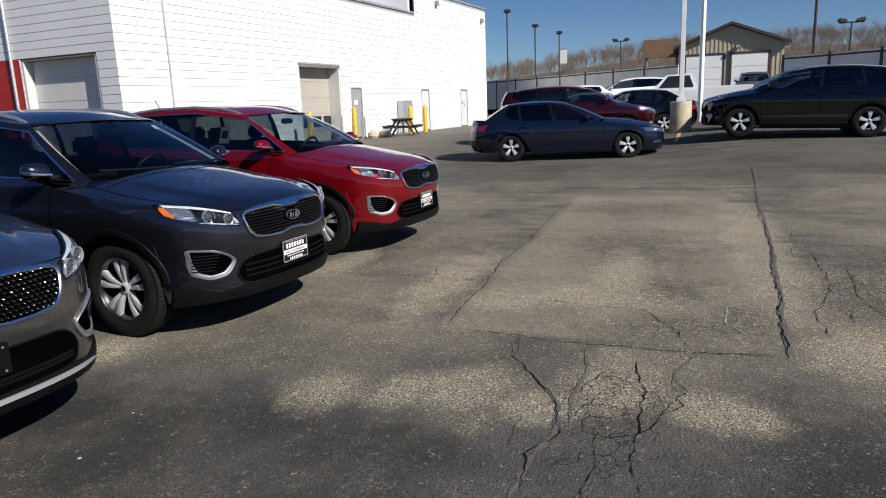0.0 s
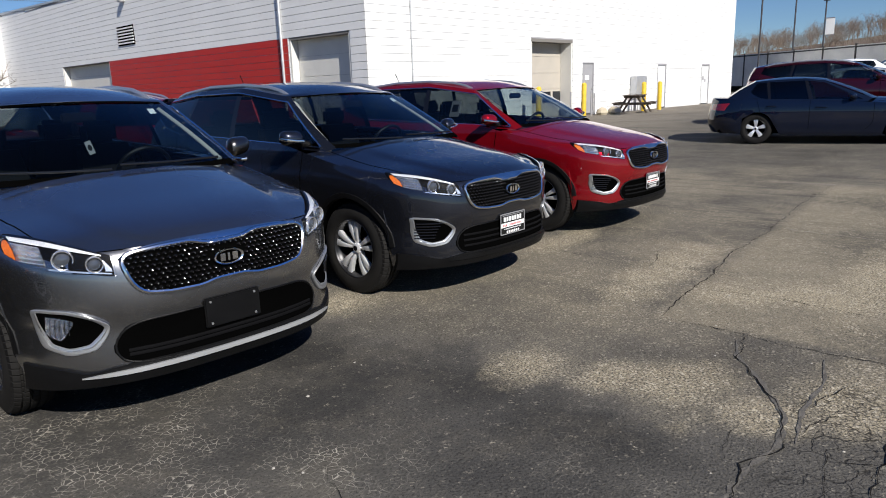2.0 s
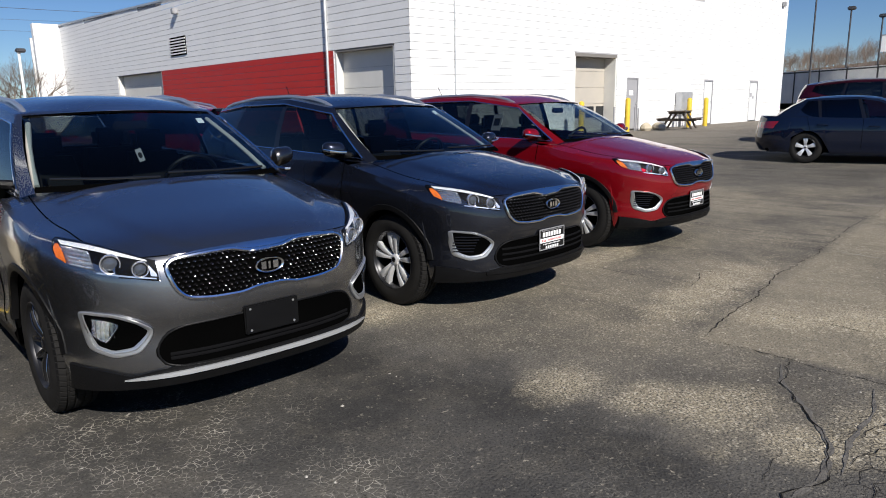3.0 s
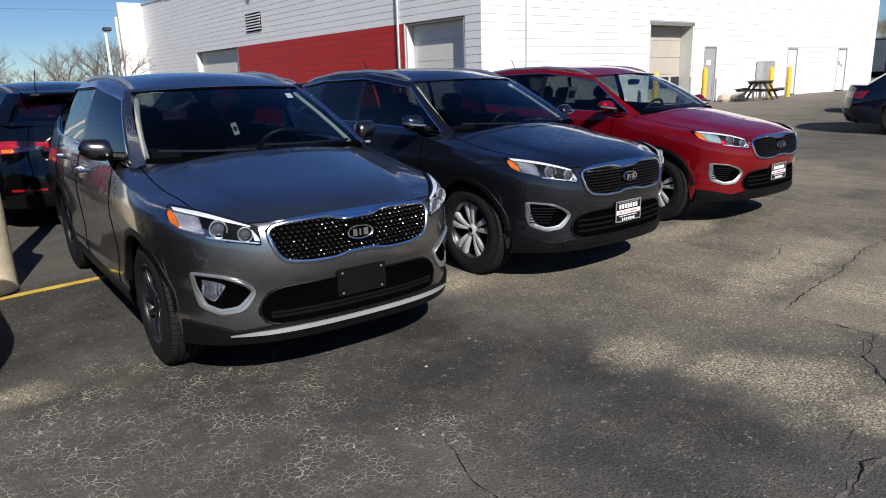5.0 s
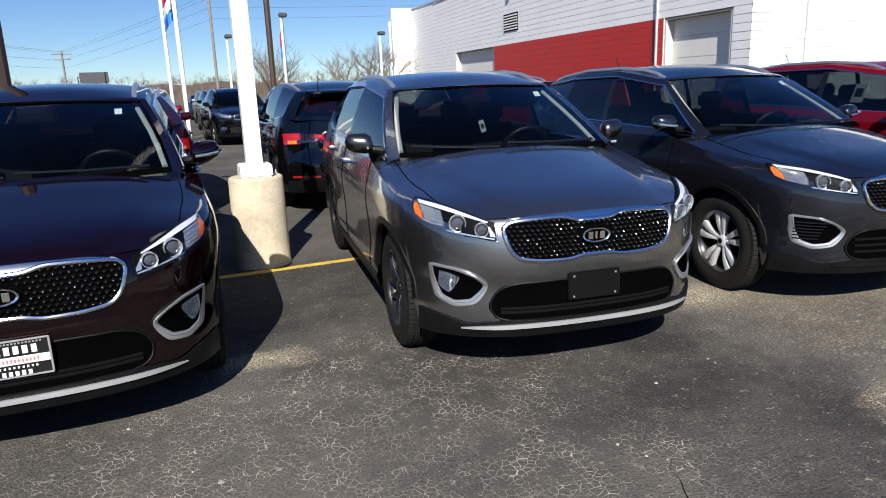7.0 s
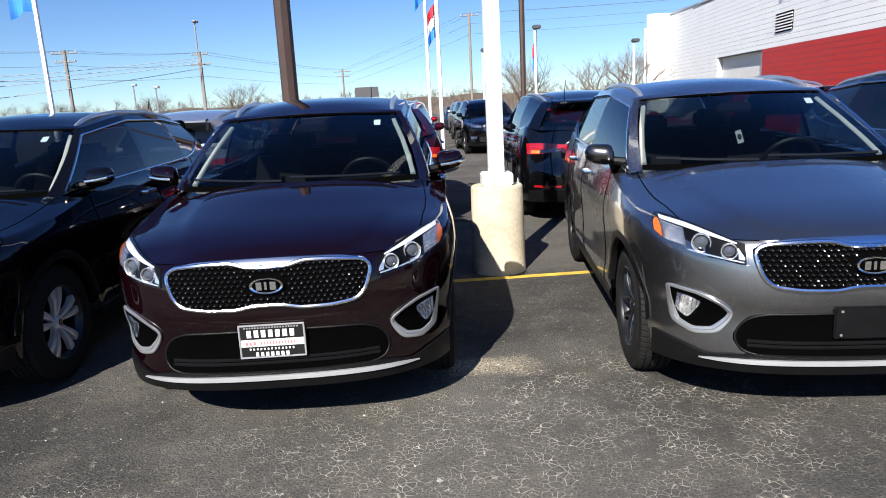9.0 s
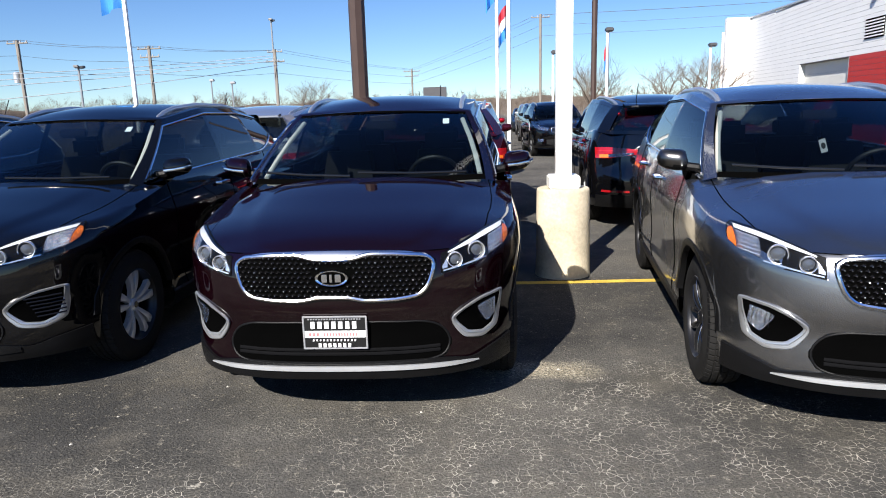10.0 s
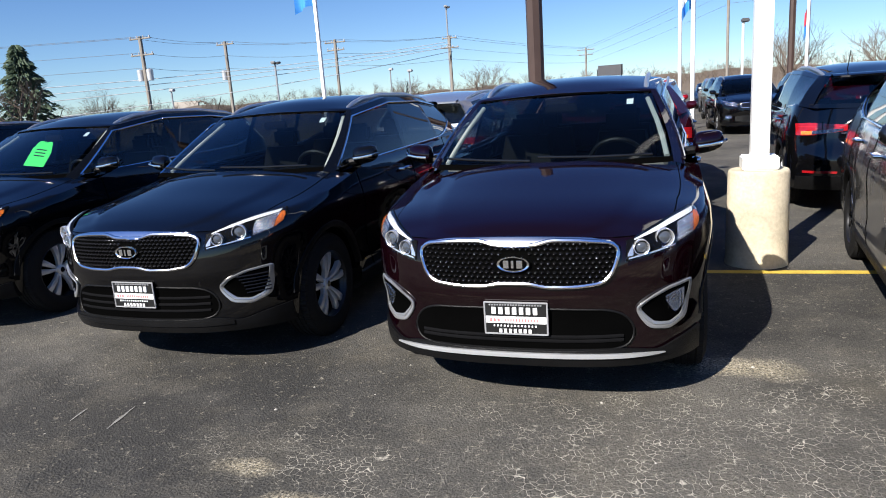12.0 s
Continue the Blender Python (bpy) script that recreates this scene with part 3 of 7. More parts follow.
def arch_trim(d, car):
    """Black lips round the wheel arches and along the sills."""
    for s in (1, -1):
        for c in d["wheels"]:
            rows = []
            for k in range(25):
                a = math.radians(8 + 164 * k / 24)
                line = []
                for rad, off in ((d["arch"] - 0.015, -0.03), (d["arch"] - 0.01, 0.004), (d["arch"] + 0.012, 0.007), (d["arch"] + 0.03, 0.005), (d["arch"] + 0.034, -0.004)):
                    y, z = c + math.cos(a) * rad, max(0.19, d["hub"] + math.sin(a) * rad)
                    line.append((s * (side_x(d, y, z) + off), y, z))
                rows.append(line)
            part("arch_lip", *outward(grid(rows)), BLACK, car, "matt black wheel arch lip")
        rows = []
        for k in range(20):
            y = d["wheels"][0] + d["arch"] + 0.03 + (d["wheels"][1] - d["wheels"][0] - 2 * d["arch"] - 0.06) * k / 19
            rows.append([(s * (side_x(d, y, z) + o), y, z) for z, o in ((0.2, -0.06), (0.205, 0.0), (0.25, 0.012), (0.33, 0.012), (0.345, 0.0))])
        part("sill_trim", *outward(grid(rows)), BLACK, car, "matt black sill cladding")


def side_x(d, y, z):
    """Half width of the body at y and z."""
    lo, hi = 0.0, 3.0
    for _ in range(24):
        mid = (lo + hi) / 2
        if outline(d, z, mid)[1] < y:
            lo = mid
        else:
            hi = mid
    return outline(d, z, lo)[0]


def doors(d, car, mat, handle=CHROME):
    """Door gaps and handles on both sides."""
    for s in (1, -1):
        for i, y in enumerate(d["doors"]):
            top = smooth_lerp(d["belt"], y)
            lean = (0.0, 0.0, 0.12)[i]
            pts = []
            for k in range(13):
                z = 0.34 + (top - 0.34) * k / 12
                yy = y + lean * (k / 12) ** 2 + (0.12 * max(0, 1 - k / 4) ** 2 if i == 0 else -0.16 * max(0, 1 - k / 5) ** 2 if i == 2 else 0)
                pts.append((s * (side_x(d, yy, z) + 0.0005), yy, z))
            part("door_gap", *sweep(pts, 0.0035, 0.0035, n=6), PIT, car)
        for y in (d["doors"][1] - 0.22, d["doors"][2] - 0.2):
            z = smooth_lerp(d["belt"], y) - 0.14
            x = side_x(d, y, z)
            part("door_handle", *sweep([(s * (x - 0.005), y - 0.1, z), (s * (x + 0.035), y - 0.085, z), (s * (x + 0.042), y, z + 0.004), (s * (x + 0.035), y + 0.085, z), (s * (x - 0.005), y + 0.1, z)], 0.012, 0.014), handle, car, "chrome door handle" if handle is CHROME else "")


def mirrors(d, car, mat, strip, y=1.58, z=1.2, reach=0.83):
    for s in (1, -1):
        rows = []
        for k in range(13):
            a = k / 12
            x = reach + 0.03 + 0.185 * a
            h = 0.066 * max(0.0, 1 - abs(2 * a - 1) ** 4.5) ** 0.5 * (1 - 0.2 * a) + 0.006
            t = 0.07 * max(0.0, 1 - abs(2 * a - 1) ** 3.2) ** 0.5 * (1 - 0.25 * a) + 0.006
            rows.append([(s * x, y - 0.02 + 0.03 * a + math.cos(q * math.pi / 8) * t, z + 0.02 * a + math.sin(q * math.pi / 8) * h) for q in range(16)])
        v, f = grid(rows, True)
        f += [tuple(range(16)), tuple(len(v) - 16 + q for q in range(16))]
        m = part("mirror", v, f, mat, car)
        part("mirror_shell", *grid([[(s * (reach + 0.04 + 0.17 * k / 8), y - 0.02 + 0.03 * k / 8 - math.cos(q * math.pi / 8) * 0.073 * (1 - 0.25 * k / 8) * max(0.3, 1 - abs(k / 4 - 1) ** 4) ** 0.5, z + 0.02 * k / 8 - 0.004 - math.sin(q * math.pi / 8) * 0.07 * (1 - 0.2 * k / 8) * max(0.3, 1 - abs(k / 4 - 1) ** 4) ** 0.5) for q in range(1, 8)] for k in range(9)]), BLACK, m, "black lower mirror shell")
        part("mirror_arm", *sweep([(s * (reach - 0.06), y - 0.02, z - 0.05), (s * (reach + 0.06), y, z - 0.035)], 0.03, 0.028), BLACK, m)
        if strip:
            part("indicator_strip", *sweep([(s * (reach + 0.06), y - 0.098, z - 0.012), (s * (reach + 0.13), y - 0.096, z - 0.006), (s * (reach + 0.2), y - 0.07, z + 0.006), (s * (reach + 0.228), y - 0.02, z + 0.014)], 0.006, 0.011), CHROME, m, "bright mirror strip")


def seat(car, x, y, wide=0.25):
    rows = []
    for k in range(9):
        a = k / 8
        z = 0.62 + 0.62 * a
        c, hw, t = y + 0.16 * a, wide * (1 - 0.25 * a * a), 0.07
        rows.append([(x - hw, c, z), (x - hw * 0.9, c - t, z), (x + hw * 0.9, c - t, z), (x + hw, c, z), (x + hw * 0.8, c + t, z), (x - hw * 0.8, c + t, z)])
    v, f = grid(rows, True)
    f.append(tuple(len(v) - 6 + q for q in range(6)))
    part("seat", *join((v, f), box(x - wide, x + wide, y - 0.5, y, 0.5, 0.66, 0.04)), SEAT, car)
    part("headrest", *box(x - 0.13, x + 0.13, y + 0.15, y + 0.25, 1.24, 1.41, 0.035), SEAT, car)


def inside(d, car, near, sticker=True):
    lift = 0.05 if d is SUV else -0.16
    ahead = -0.14 if d is SUV else 0.0
    pts = []
    for k in range(15):
        x = -0.74 + 1.48 * k / 14
        q = (x / 0.74) ** 2
        hump = 0.03 * math.exp(-((x - 0.38) / 0.2) ** 2)
        pts.append([(x, y + ahead + 0.12 * q, z + lift + hump * h) for y, z, h in ((1.5, 0.6, 0), (1.34, 1.0, 0), (1.46, 1.055, 0.4), (1.75, 1.06, 1), (1.9, 1.03, 1), (1.96, 0.92, 0), (1.92, 0.6, 0))])
    part("dashboard", *outward(grid(pts), (0, 1.7, 0.5)), CABIN, car)
    part("cabin_floor", *box(-0.78, 0.78, 1.5, d["length"] - 0.7, 0.45, 0.53 + (0 if d is SUV else -0.05), 0.02), CABIN, car)
    for s in (1, -1):
        part("door_card", *box(s * 0.79 - 0.02, s * 0.79 + 0.02, 1.75, 3.9, 0.5, 0.98 + lift, 0.015), CABIN, car)
    m = Matrix.Translation((0.38, 2.02 + ahead, 1.02 + lift)) @ Matrix.Rotation(radians(-62), 4, "X")
    ring = [m @ Vector((math.cos(k * math.pi / 14) * 0.185, math.sin(k * math.pi / 14) * 0.185, 0)) for k in range(28)]
    if near:
        rim = sweep(ring, 0.016, 0.016, True)
        spoke = sweep([m @ Vector((-0.17, 0.01, 0)), m @ Vector((0, 0.0, -0.03)), m @ Vector((0.17, 0.01, 0))], 0.022, 0.012)
        part("steering_wheel", *join(rim, spoke), BLACK, car)
    for x in (0.38, -0.38):
        seat(car, x, 2.48 if d is SUV else 2.6)
    if near:
        seat(car, 0.36, 3.45, 0.3), seat(car, -0.36, 3.45, 0.3)
        for s in (1, -1):
            # pale inner trim of the front posts
            line = [post_point(d, 1, 0.35, v) for v in (0.12, 0.35, 0.6, 0.92)]
            part("post_trim", *sweep([(s * (p.x - 0.05), p.y + 0.02, p.z - 0.02) for p in line], 0.017, 0.014), PALE_TRIM, car, "pale inner post trim")
        part("inner_mirror", *box(-0.11, 0.11, 2.02 + ahead, 2.05 + ahead, 1.375 + lift, 1.44 + lift, 0.012), CABIN, car)
        for s, x0, x1 in ((1, 0.62, -0.05), (1, -0.1, -0.66)):
            a, b = post_point(d, 0, abs(x0) / 0.7, 0.06), post_point(d, 0, abs(x1) / 0.7, 0.085)
            line = [(x0, a.y - 0.02, a.z + 0.02), ((x0 + x1) / 2, post_point(d, 0, abs(x0 + x1) / 1.4, 0.075).y - 0.03, post_point(d, 0, abs(x0 + x1) / 1.4, 0.075).z + 0.02), (x1, b.y - 0.03, b.z + 0.028)]
            part("wiper", *sweep(line, 0.006, 0.008), GLOSS, car)
        if sticker:
            p = post_point(d, 0, 0.8, 0.82)
            part("windshield_sticker", *moved(box(-0.022, 0.022, -0.001, 0.001, -0.03, 0.03, 0), pose(0.47, p.y + 0.014, p.z - 0.004, -57, 0, 0)), WHITE_PAINT, car, "small white paper sticker", smooth=False)


def rails(car):
    for s in (1, -1):
        pts = [(s * 0.572, 2.08, 1.54), (s * 0.57, 2.13, 1.572), (s * 0.571, 2.22, 1.606), (s * 0.573, 2.4, 1.641), (s * 0.58, 2.8, 1.67), (s * 0.58, 3.4, 1.663), (s * 0.565, 3.95, 1.612), (s * 0.552, 4.12, 1.58), (s * 0.54, 4.22, 1.545)]
        part("roof_rail", *sweep([(x, y, z - 0.013) for x, y, z in pts], 0.017, 0.02, n=10), SATIN, car, "satin silver roof rail")


GRILLE_TOP = [(0, 0.877), (0.1, 0.878), (0.165, 0.9), (0.3, 0.897), (0.455, 0.884), (0.49, 0.862)]
GRILLE_LOW = [(0, 0.702), (0.08, 0.702), (0.145, 0.685), (0.3, 0.687), (0.42, 0.703), (0.458, 0.75), (0.49, 0.85)]


def mirrored(tab):
    return [(-x, z) for x, z in tab[::-1] if x > 0] + tab


def suv_front(d, car, mat, trim):
    """The big grille with its studs, lamps, bumper and number plate."""
    low_edge = {"sport": 0.3, "base": 0.33}[trim]
    # flush sheet: the shade of the grille's depth is its black colour
    g = part("grille", *front_patch(d, 1, -0.489, 0.489, mirrored(GRILLE_TOP), mirrored(GRILLE_LOW), 0.004, 40, 6), PIT, car, "black diamond mesh grille in a chrome frame")
    loop = GRILLE_TOP + GRILLE_LOW[::-1][1:]
    loop = loop + [(-x, z) for x, z in loop[::-1] if x > 0]
    part("grille_frame", *front_ring(d, 1, loop, 0.010, 0.011, 0.013), CHROME, g, "polished chrome grille frame")
    # chrome brow that thickens in the middle
    brow_top = [(0, 0.915), (0.2, 0.913), (0.38, 0.903), (0.47, 0.876)]
    brow_low = [(0, 0.876), (0.1, 0.878), (0.165, 0.9), (0.3, 0.897), (0.44, 0.884), (0.47, 0.866)]
    part("grille_brow", *front_patch(d, 1, -0.47, 0.47, mirrored(brow_top), mirrored(brow_low), 0.012, 40, 3, 0.015), CHROME, g, "polished chrome grille brow")
    shapes = []
    for i in range(-17, 18):
        for j in range(10):
            x, z = i * 0.0295 + (j % 2) * 0.0147, 0.69 + j * 0.0215
            if abs(x) < 0.478 and lerp(mirrored(GRILLE_LOW), x) + 0.008 < z < lerp(mirrored(GRILLE_TOP), x) - 0.008 and (x / 0.1) ** 2 + ((z - 0.796) / 0.055) ** 2 > 1:
                y = front_y(d, x, z) - 0.006
                w, h = 0.0135, 0.0095
                shapes.append(([(x - w, y, z), (x, y, z - h), (x + w, y, z), (x, y, z + h), (x - w * 0.35, y - 0.012, z), (x, y - 0.012, z - h * 0.35), (x + w * 0.35, y - 0.012, z), (x, y - 0.012, z + h * 0.35)],
                               [(0, 1, 5, 4), (1, 2, 6, 5), (2, 3, 7, 6), (3, 0, 4, 7), (4, 5, 6, 7)]))
    ob = part("grille_mesh", *join(*shapes), GLOSS if trim == "sport" else GLOSS_STUD, g, smooth=False)
    ob["kind"] = "stuff"
    if trim == "sport":
        tips, rnd = [], random.Random(3)
        for v, f in shapes:
            c = (Vector(v[4]) + Vector(v[6])) / 2
            e = 0.0028 * rnd.uniform(0.5, 1.2)
            u, w2 = rnd.uniform(-0.0035, 0.0035), rnd.uniform(-0.0035, 0.0035)
            tips.append(([c + Vector(q) for q in ((-e, -0.001, 0), (0, -0.001, -e * 0.8), (e, -0.001, 0), (0, -0.001, e * 0.8), (u, -0.005, w2))], [(0, 1, 4), (1, 2, 4), (2, 3, 4), (3, 0, 4)]))
        ob = part("grille_tip", *join(*tips), TIP, g, smooth=False)
        ob["kind"] = "stuff"
    # oval badge, plain bars
    b = part("badge", *moved(lathe([(-0.012, 0.001), (-0.012, 0.07), (-0.016, 0.078), (-0.008, 0.082), (0.02, 0.082)], 36, "y"), Matrix.Translation((0, front_y(d, 0, 0.796) - 0.012, 0.796)) @ Matrix.Diagonal((1, 1, 0.5, 1))), CHROME, g, "oval chrome badge")
    yb = front_y(d, 0, 0.796) - 0.0255
    part("badge_field", *moved(lathe([(0.0, 0.001), (0.0, 0.066), (0.004, 0.068)], 32, "y"), Matrix.Translation((0, yb, 0.796)) @ Matrix.Diagonal((1, 1, 0.48, 1))), PIT, g)
    for x, lean, wide in ((-0.034, 0.0, 0.013), (-0.003, 0.0, 0.006), (0.031, 0.0, 0.014)):
        v, f = box(x - wide, x + wide, yb - 0.004, yb, 0.777, 0.815, 0.001)
        part("badge_bar", [(p[0] + lean * (p[2] - 0.796) / 0.019, p[1], p[2]) for p in v], f, CHROME, g)
    for s in (1, -1):
        top = [(0.5, 0.883), (0.527, 0.888), (0.626, 0.928), (0.713, 0.958), (0.8, 0.977), (0.83, 0.972), (0.85, 0.93)]
        low = [(0.5, 0.795), (0.53, 0.794), (0.607, 0.81), (0.711, 0.825), (0.808, 0.864), (0.838, 0.893), (0.85, 0.92)]
        h = part("headlight", *front_patch(d, s, 0.515, 0.848, top, low, 0.004, 24, 6), LAMP_DARK, car, "clear headlamp with twin round projectors")
        part("lens", *front_patch(d, s, 0.512, 0.85, top, low, 0.022, 24, 6, 0.018), CLEAR, h)
        for x, z, r in ((0.58, 0.851, 0.038), (0.682, 0.879, 0.046)):
            y = front_y(d, x, z)
            dx = (front_y(d, x + 0.02, z) - front_y(d, x - 0.02, z)) / 0.04
            m = Matrix.Translation((s * x, y - 0.008, z)) @ Matrix.Rotation(s * math.atan(dx) * 0.5, 4, "Z")
            part("projector_ring", *moved(lathe([(0.012, r), (-0.010, r), (-0.016, r * 0.95), (-0.014, r * 0.87), (-0.003, r * 0.79), (0.01, r * 0.77)], 28, "y"), m), LAMP_RING, h, "bright ring")
            part("projector", *moved(lathe([(-0.013, 0.001), (-0.011, r * 0.4), (-0.006, r * 0.64), (0.006, r * 0.78)], 24, "y"), m), PROJECTOR, h)
        part("lamp_brow", *front_patch(d, s, 0.55, 0.815, [(0.55, 0.89), (0.635, 0.925), (0.723, 0.955), (0.815, 0.973)], [(0.55, 0.885), (0.635, 0.91), (0.723, 0.936), (0.815, 0.958)], 0.015, 16, 1, 0.008), LAMP_STRIP, h, "pale upper light strip")
        part("lamp_bar", *front_patch(d, s, 0.526, 0.735, [(0.526, 0.808), (0.62, 0.824), (0.735, 0.845)], [(0.526, 0.802), (0.62, 0.817), (0.735, 0.838)], 0.012, 12, 1, 0.008), LAMP_RING, h, "thin bright trim")
        # a bright wedge beside the inner projector
        part("lamp_wedge", *front_patch(d, s, 0.522, 0.546, [(0.522, 0.826), (0.546, 0.868)], [(0.522, 0.814), (0.546, 0.818)], 0.011, 4, 2, 0.008), LAMP_RING, h)
        turn = part("turn_reflector", *front_patch(d, s, 0.742, 0.82, [(0.742, 0.934), (0.82, 0.955)], [(0.742, 0.848), (0.82, 0.878)], 0.01, 8, 5, 0.01), LAMP_SILVER, h, "faceted clear turn signal")
        for q in range(5):
            z = 0.862 + q * 0.017
            part("facet", *front_patch(d, s, 0.748, 0.814, [(0.748, z + 0.004), (0.814, z + 0.018)], [(0.748, z), (0.814, z + 0.014)], 0.014, 4, 1, 0.004), LAMP_RING, turn)
        part("side_marker", *front_patch(d, s, 0.822, 0.846, [(0.822, 0.96), (0.835, 0.955), (0.846, 0.935)], [(0.822, 0.88), (0.846, 0.905)], 0.013, 4, 4, 0.01), AMBER, h, "amber side marker")
        fog = [(0.816, 0.662), (0.7, 0.648), (0.625, 0.615), (0.55, 0.562), (0.565, 0.515), (0.615, 0.449), (0.713, 0.428), (0.788, 0.466)]
        inner = [(0.565, 0.56), (0.625, 0.608), (0.69, 0.641), (0.805, 0.65)]
        outer = [(0.565, 0.55), (0.585, 0.497), (0.62, 0.463), (0.713, 0.445), (0.775, 0.474), (0.787, 0.5), (0.805, 0.63)]
        # uncut bumper: the pocket's inner shade is painted on as black
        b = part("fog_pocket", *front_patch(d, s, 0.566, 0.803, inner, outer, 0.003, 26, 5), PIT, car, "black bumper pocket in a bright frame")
        part("bezel", *front_band(d, s, fog, 0.024), SATIN, b, "bright bumper bezel")
        if trim == "sport":
            x, z = 0.752, 0.565
            part("fog_lamp", *front_patch(d, s, 0.69, 0.775, [(0.69, 0.6), (0.73, 0.617), (0.775, 0.625)], [(0.69, 0.58), (0.73, 0.508), (0.775, 0.54)], 0.012, 6, 6, 0.012), LAMP_SILVER, b, "clear fog lamp")
            for q in range(5):
                u = 0.703 + q * 0.015
                part("fog_rib", *sweep([(s * u, front_y(d, u, w) - 0.014, w) for w in (0.532 - 0.006 * q, 0.565, 0.6 + 0.004 * q)], 0.0016, n=5), GLOSS, b)
        else:
            for k in range(6):
                z = 0.5 + k * 0.022
                part("pocket_slat", *sweep([(s * x, front_y(d, x, z) - 0.012, z) for x in (0.66 + 0.012 * (5 - k) * 0.5, 0.73, 0.79)], 0.006, 0.005, n=6), GLOSS, b)
    # lower intake: a flush sheet with its inner shade painted black
    top = [(0, 0.57), (0.2, 0.569), (0.42, 0.562), (0.5, 0.538), (0.54, 0.49), (0.556, 0.455)]
    low = [(0, 0.358), (0.25, 0.36), (0.46, 0.366), (0.53, 0.385), (0.556, 0.43)]
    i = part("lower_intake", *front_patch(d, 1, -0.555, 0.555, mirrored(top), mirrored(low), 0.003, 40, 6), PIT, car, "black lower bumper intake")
    loop = top + low[::-1][1:]
    loop += [(-x, z) for x, z in loop[::-1] if x > 0]
    part("intake_frame", *front_ring(d, 1, loop, 0.002, 0.006, 0.006), BLACK, i)
    for z in (0.42, 0.46, 0.5) if trim == "base" else (0.41, 0.43):
        part("intake_bar", *sweep([(x, front_y(d, x, z) - 0.006, z) for x in [-0.5 + k * 0.1 for k in range(11)]], 0.006, 0.009), CABIN, i)
    part("lower_lip", *front_patch(d, 1, -0.855, 0.855, mirrored([(0, 0.37), (0.45, 0.372), (0.56, 0.36), (0.66, 0.34), (0.75, 0.365), (0.9, 0.39)]), mirrored([(0, 0.275), (0.6, 0.27), (0.9, 0.25)]), 0.008, 60, 3, 0.05), BLACK, car, "matt black bumper lip")
    if trim == "sport":
        part("skid_plate", *front_patch(d, 1, -0.69, 0.69, mirrored([(0, 0.349), (0.32, 0.349), (0.55, 0.341), (0.64, 0.332), (0.69, 0.322)]), mirrored([(0, 0.326), (0.32, 0.326), (0.55, 0.321), (0.69, 0.319)]), 0.022, 44, 3, 0.03), SKID, car, "bright silver skid plate")
    else:
        part("bumper_edge", *front_patch(d, 1, -0.62, 0.62, mirrored([(0, 0.35), (0.4, 0.352), (0.62, 0.345)]), mirrored([(0, 0.318), (0.62, 0.32)]), 0.016, 40, 2, 0.025), BLACK, car)


def dealer_plate(d, car, blank=False):
    y = front_y(d, 0, 0.5) - 0.028
    if blank:
        p = part("plate_bracket", *box(-0.15, 0.15, y, y + 0.02, 0.455, 0.605, 0.006), BLACK, car, "bare black plate bracket")
        for x in (-0.12, 0.12):
            for z in (0.475, 0.585):
                part("screw", *moved(lathe([(-0.003, 0.001), (-0.003, 0.006), (0.002, 0.007)], 8, "y"), Matrix.Translation((x, y, z))), SATIN, p)
        return
    p = part("dealer_plate", *box(-0.155, 0.155, y, y + 0.012, 0.445, 0.605, 0.005), INK, car, "black and white dealer plate in a grey frame")
    part("plate_frame", *join(box(-0.156, 0.156, y - 0.005, y + 0.004, 0.6, 0.608, 0.002), box(-0.156, 0.156, y - 0.005, y + 0.004, 0.442, 0.45, 0.002), box(-0.157, -0.149, y - 0.0045, y + 0.004, 0.443, 0.607, 0.002), box(0.149, 0.157, y - 0.0045, y + 0.004, 0.443, 0.607, 0.002)), PLATE_FRAME, p, "grey plate frame")
    part("white_band", *box(-0.148, 0.148, y - 0.002, y + 0.004, 0.5, 0.534, 0), WHITE_PAINT, p, smooth=False)
    part("lower_tab", *box(-0.09, 0.09, y - 0.0035, y + 0.004, 0.45, 0.474, 0), INK, p, smooth=False)
    rows = [(-0.117, 0.546, 0.034, 7, WHITE_PAINT, 0.236, 0.6), (-0.083, 0.4525, 0.019, 7, WHITE_PAINT, 0.168, 0.58), (-0.13, 0.5895, 0.006, 20, PLATE_FRAME, 0.262, 0.55), (-0.055, 0.509, 0.015, 12, RED_INK, 0.17, 0.4), (-0.127, 0.508, 0.016, 3, RED_INK, 0.055, 0.55), (-0.11, 0.483, 0.008, 13, WHITE_PAINT, 0.22, 0.4)]
    for x, z, h, n, mt, wide, fill in rows:
        for k in range(n):
            part("plate_bar", *box(x + wide * k / n, x + wide * (k + fill) / n, y - 0.0055, y, z, z + h, 0), mt, p, smooth=False)


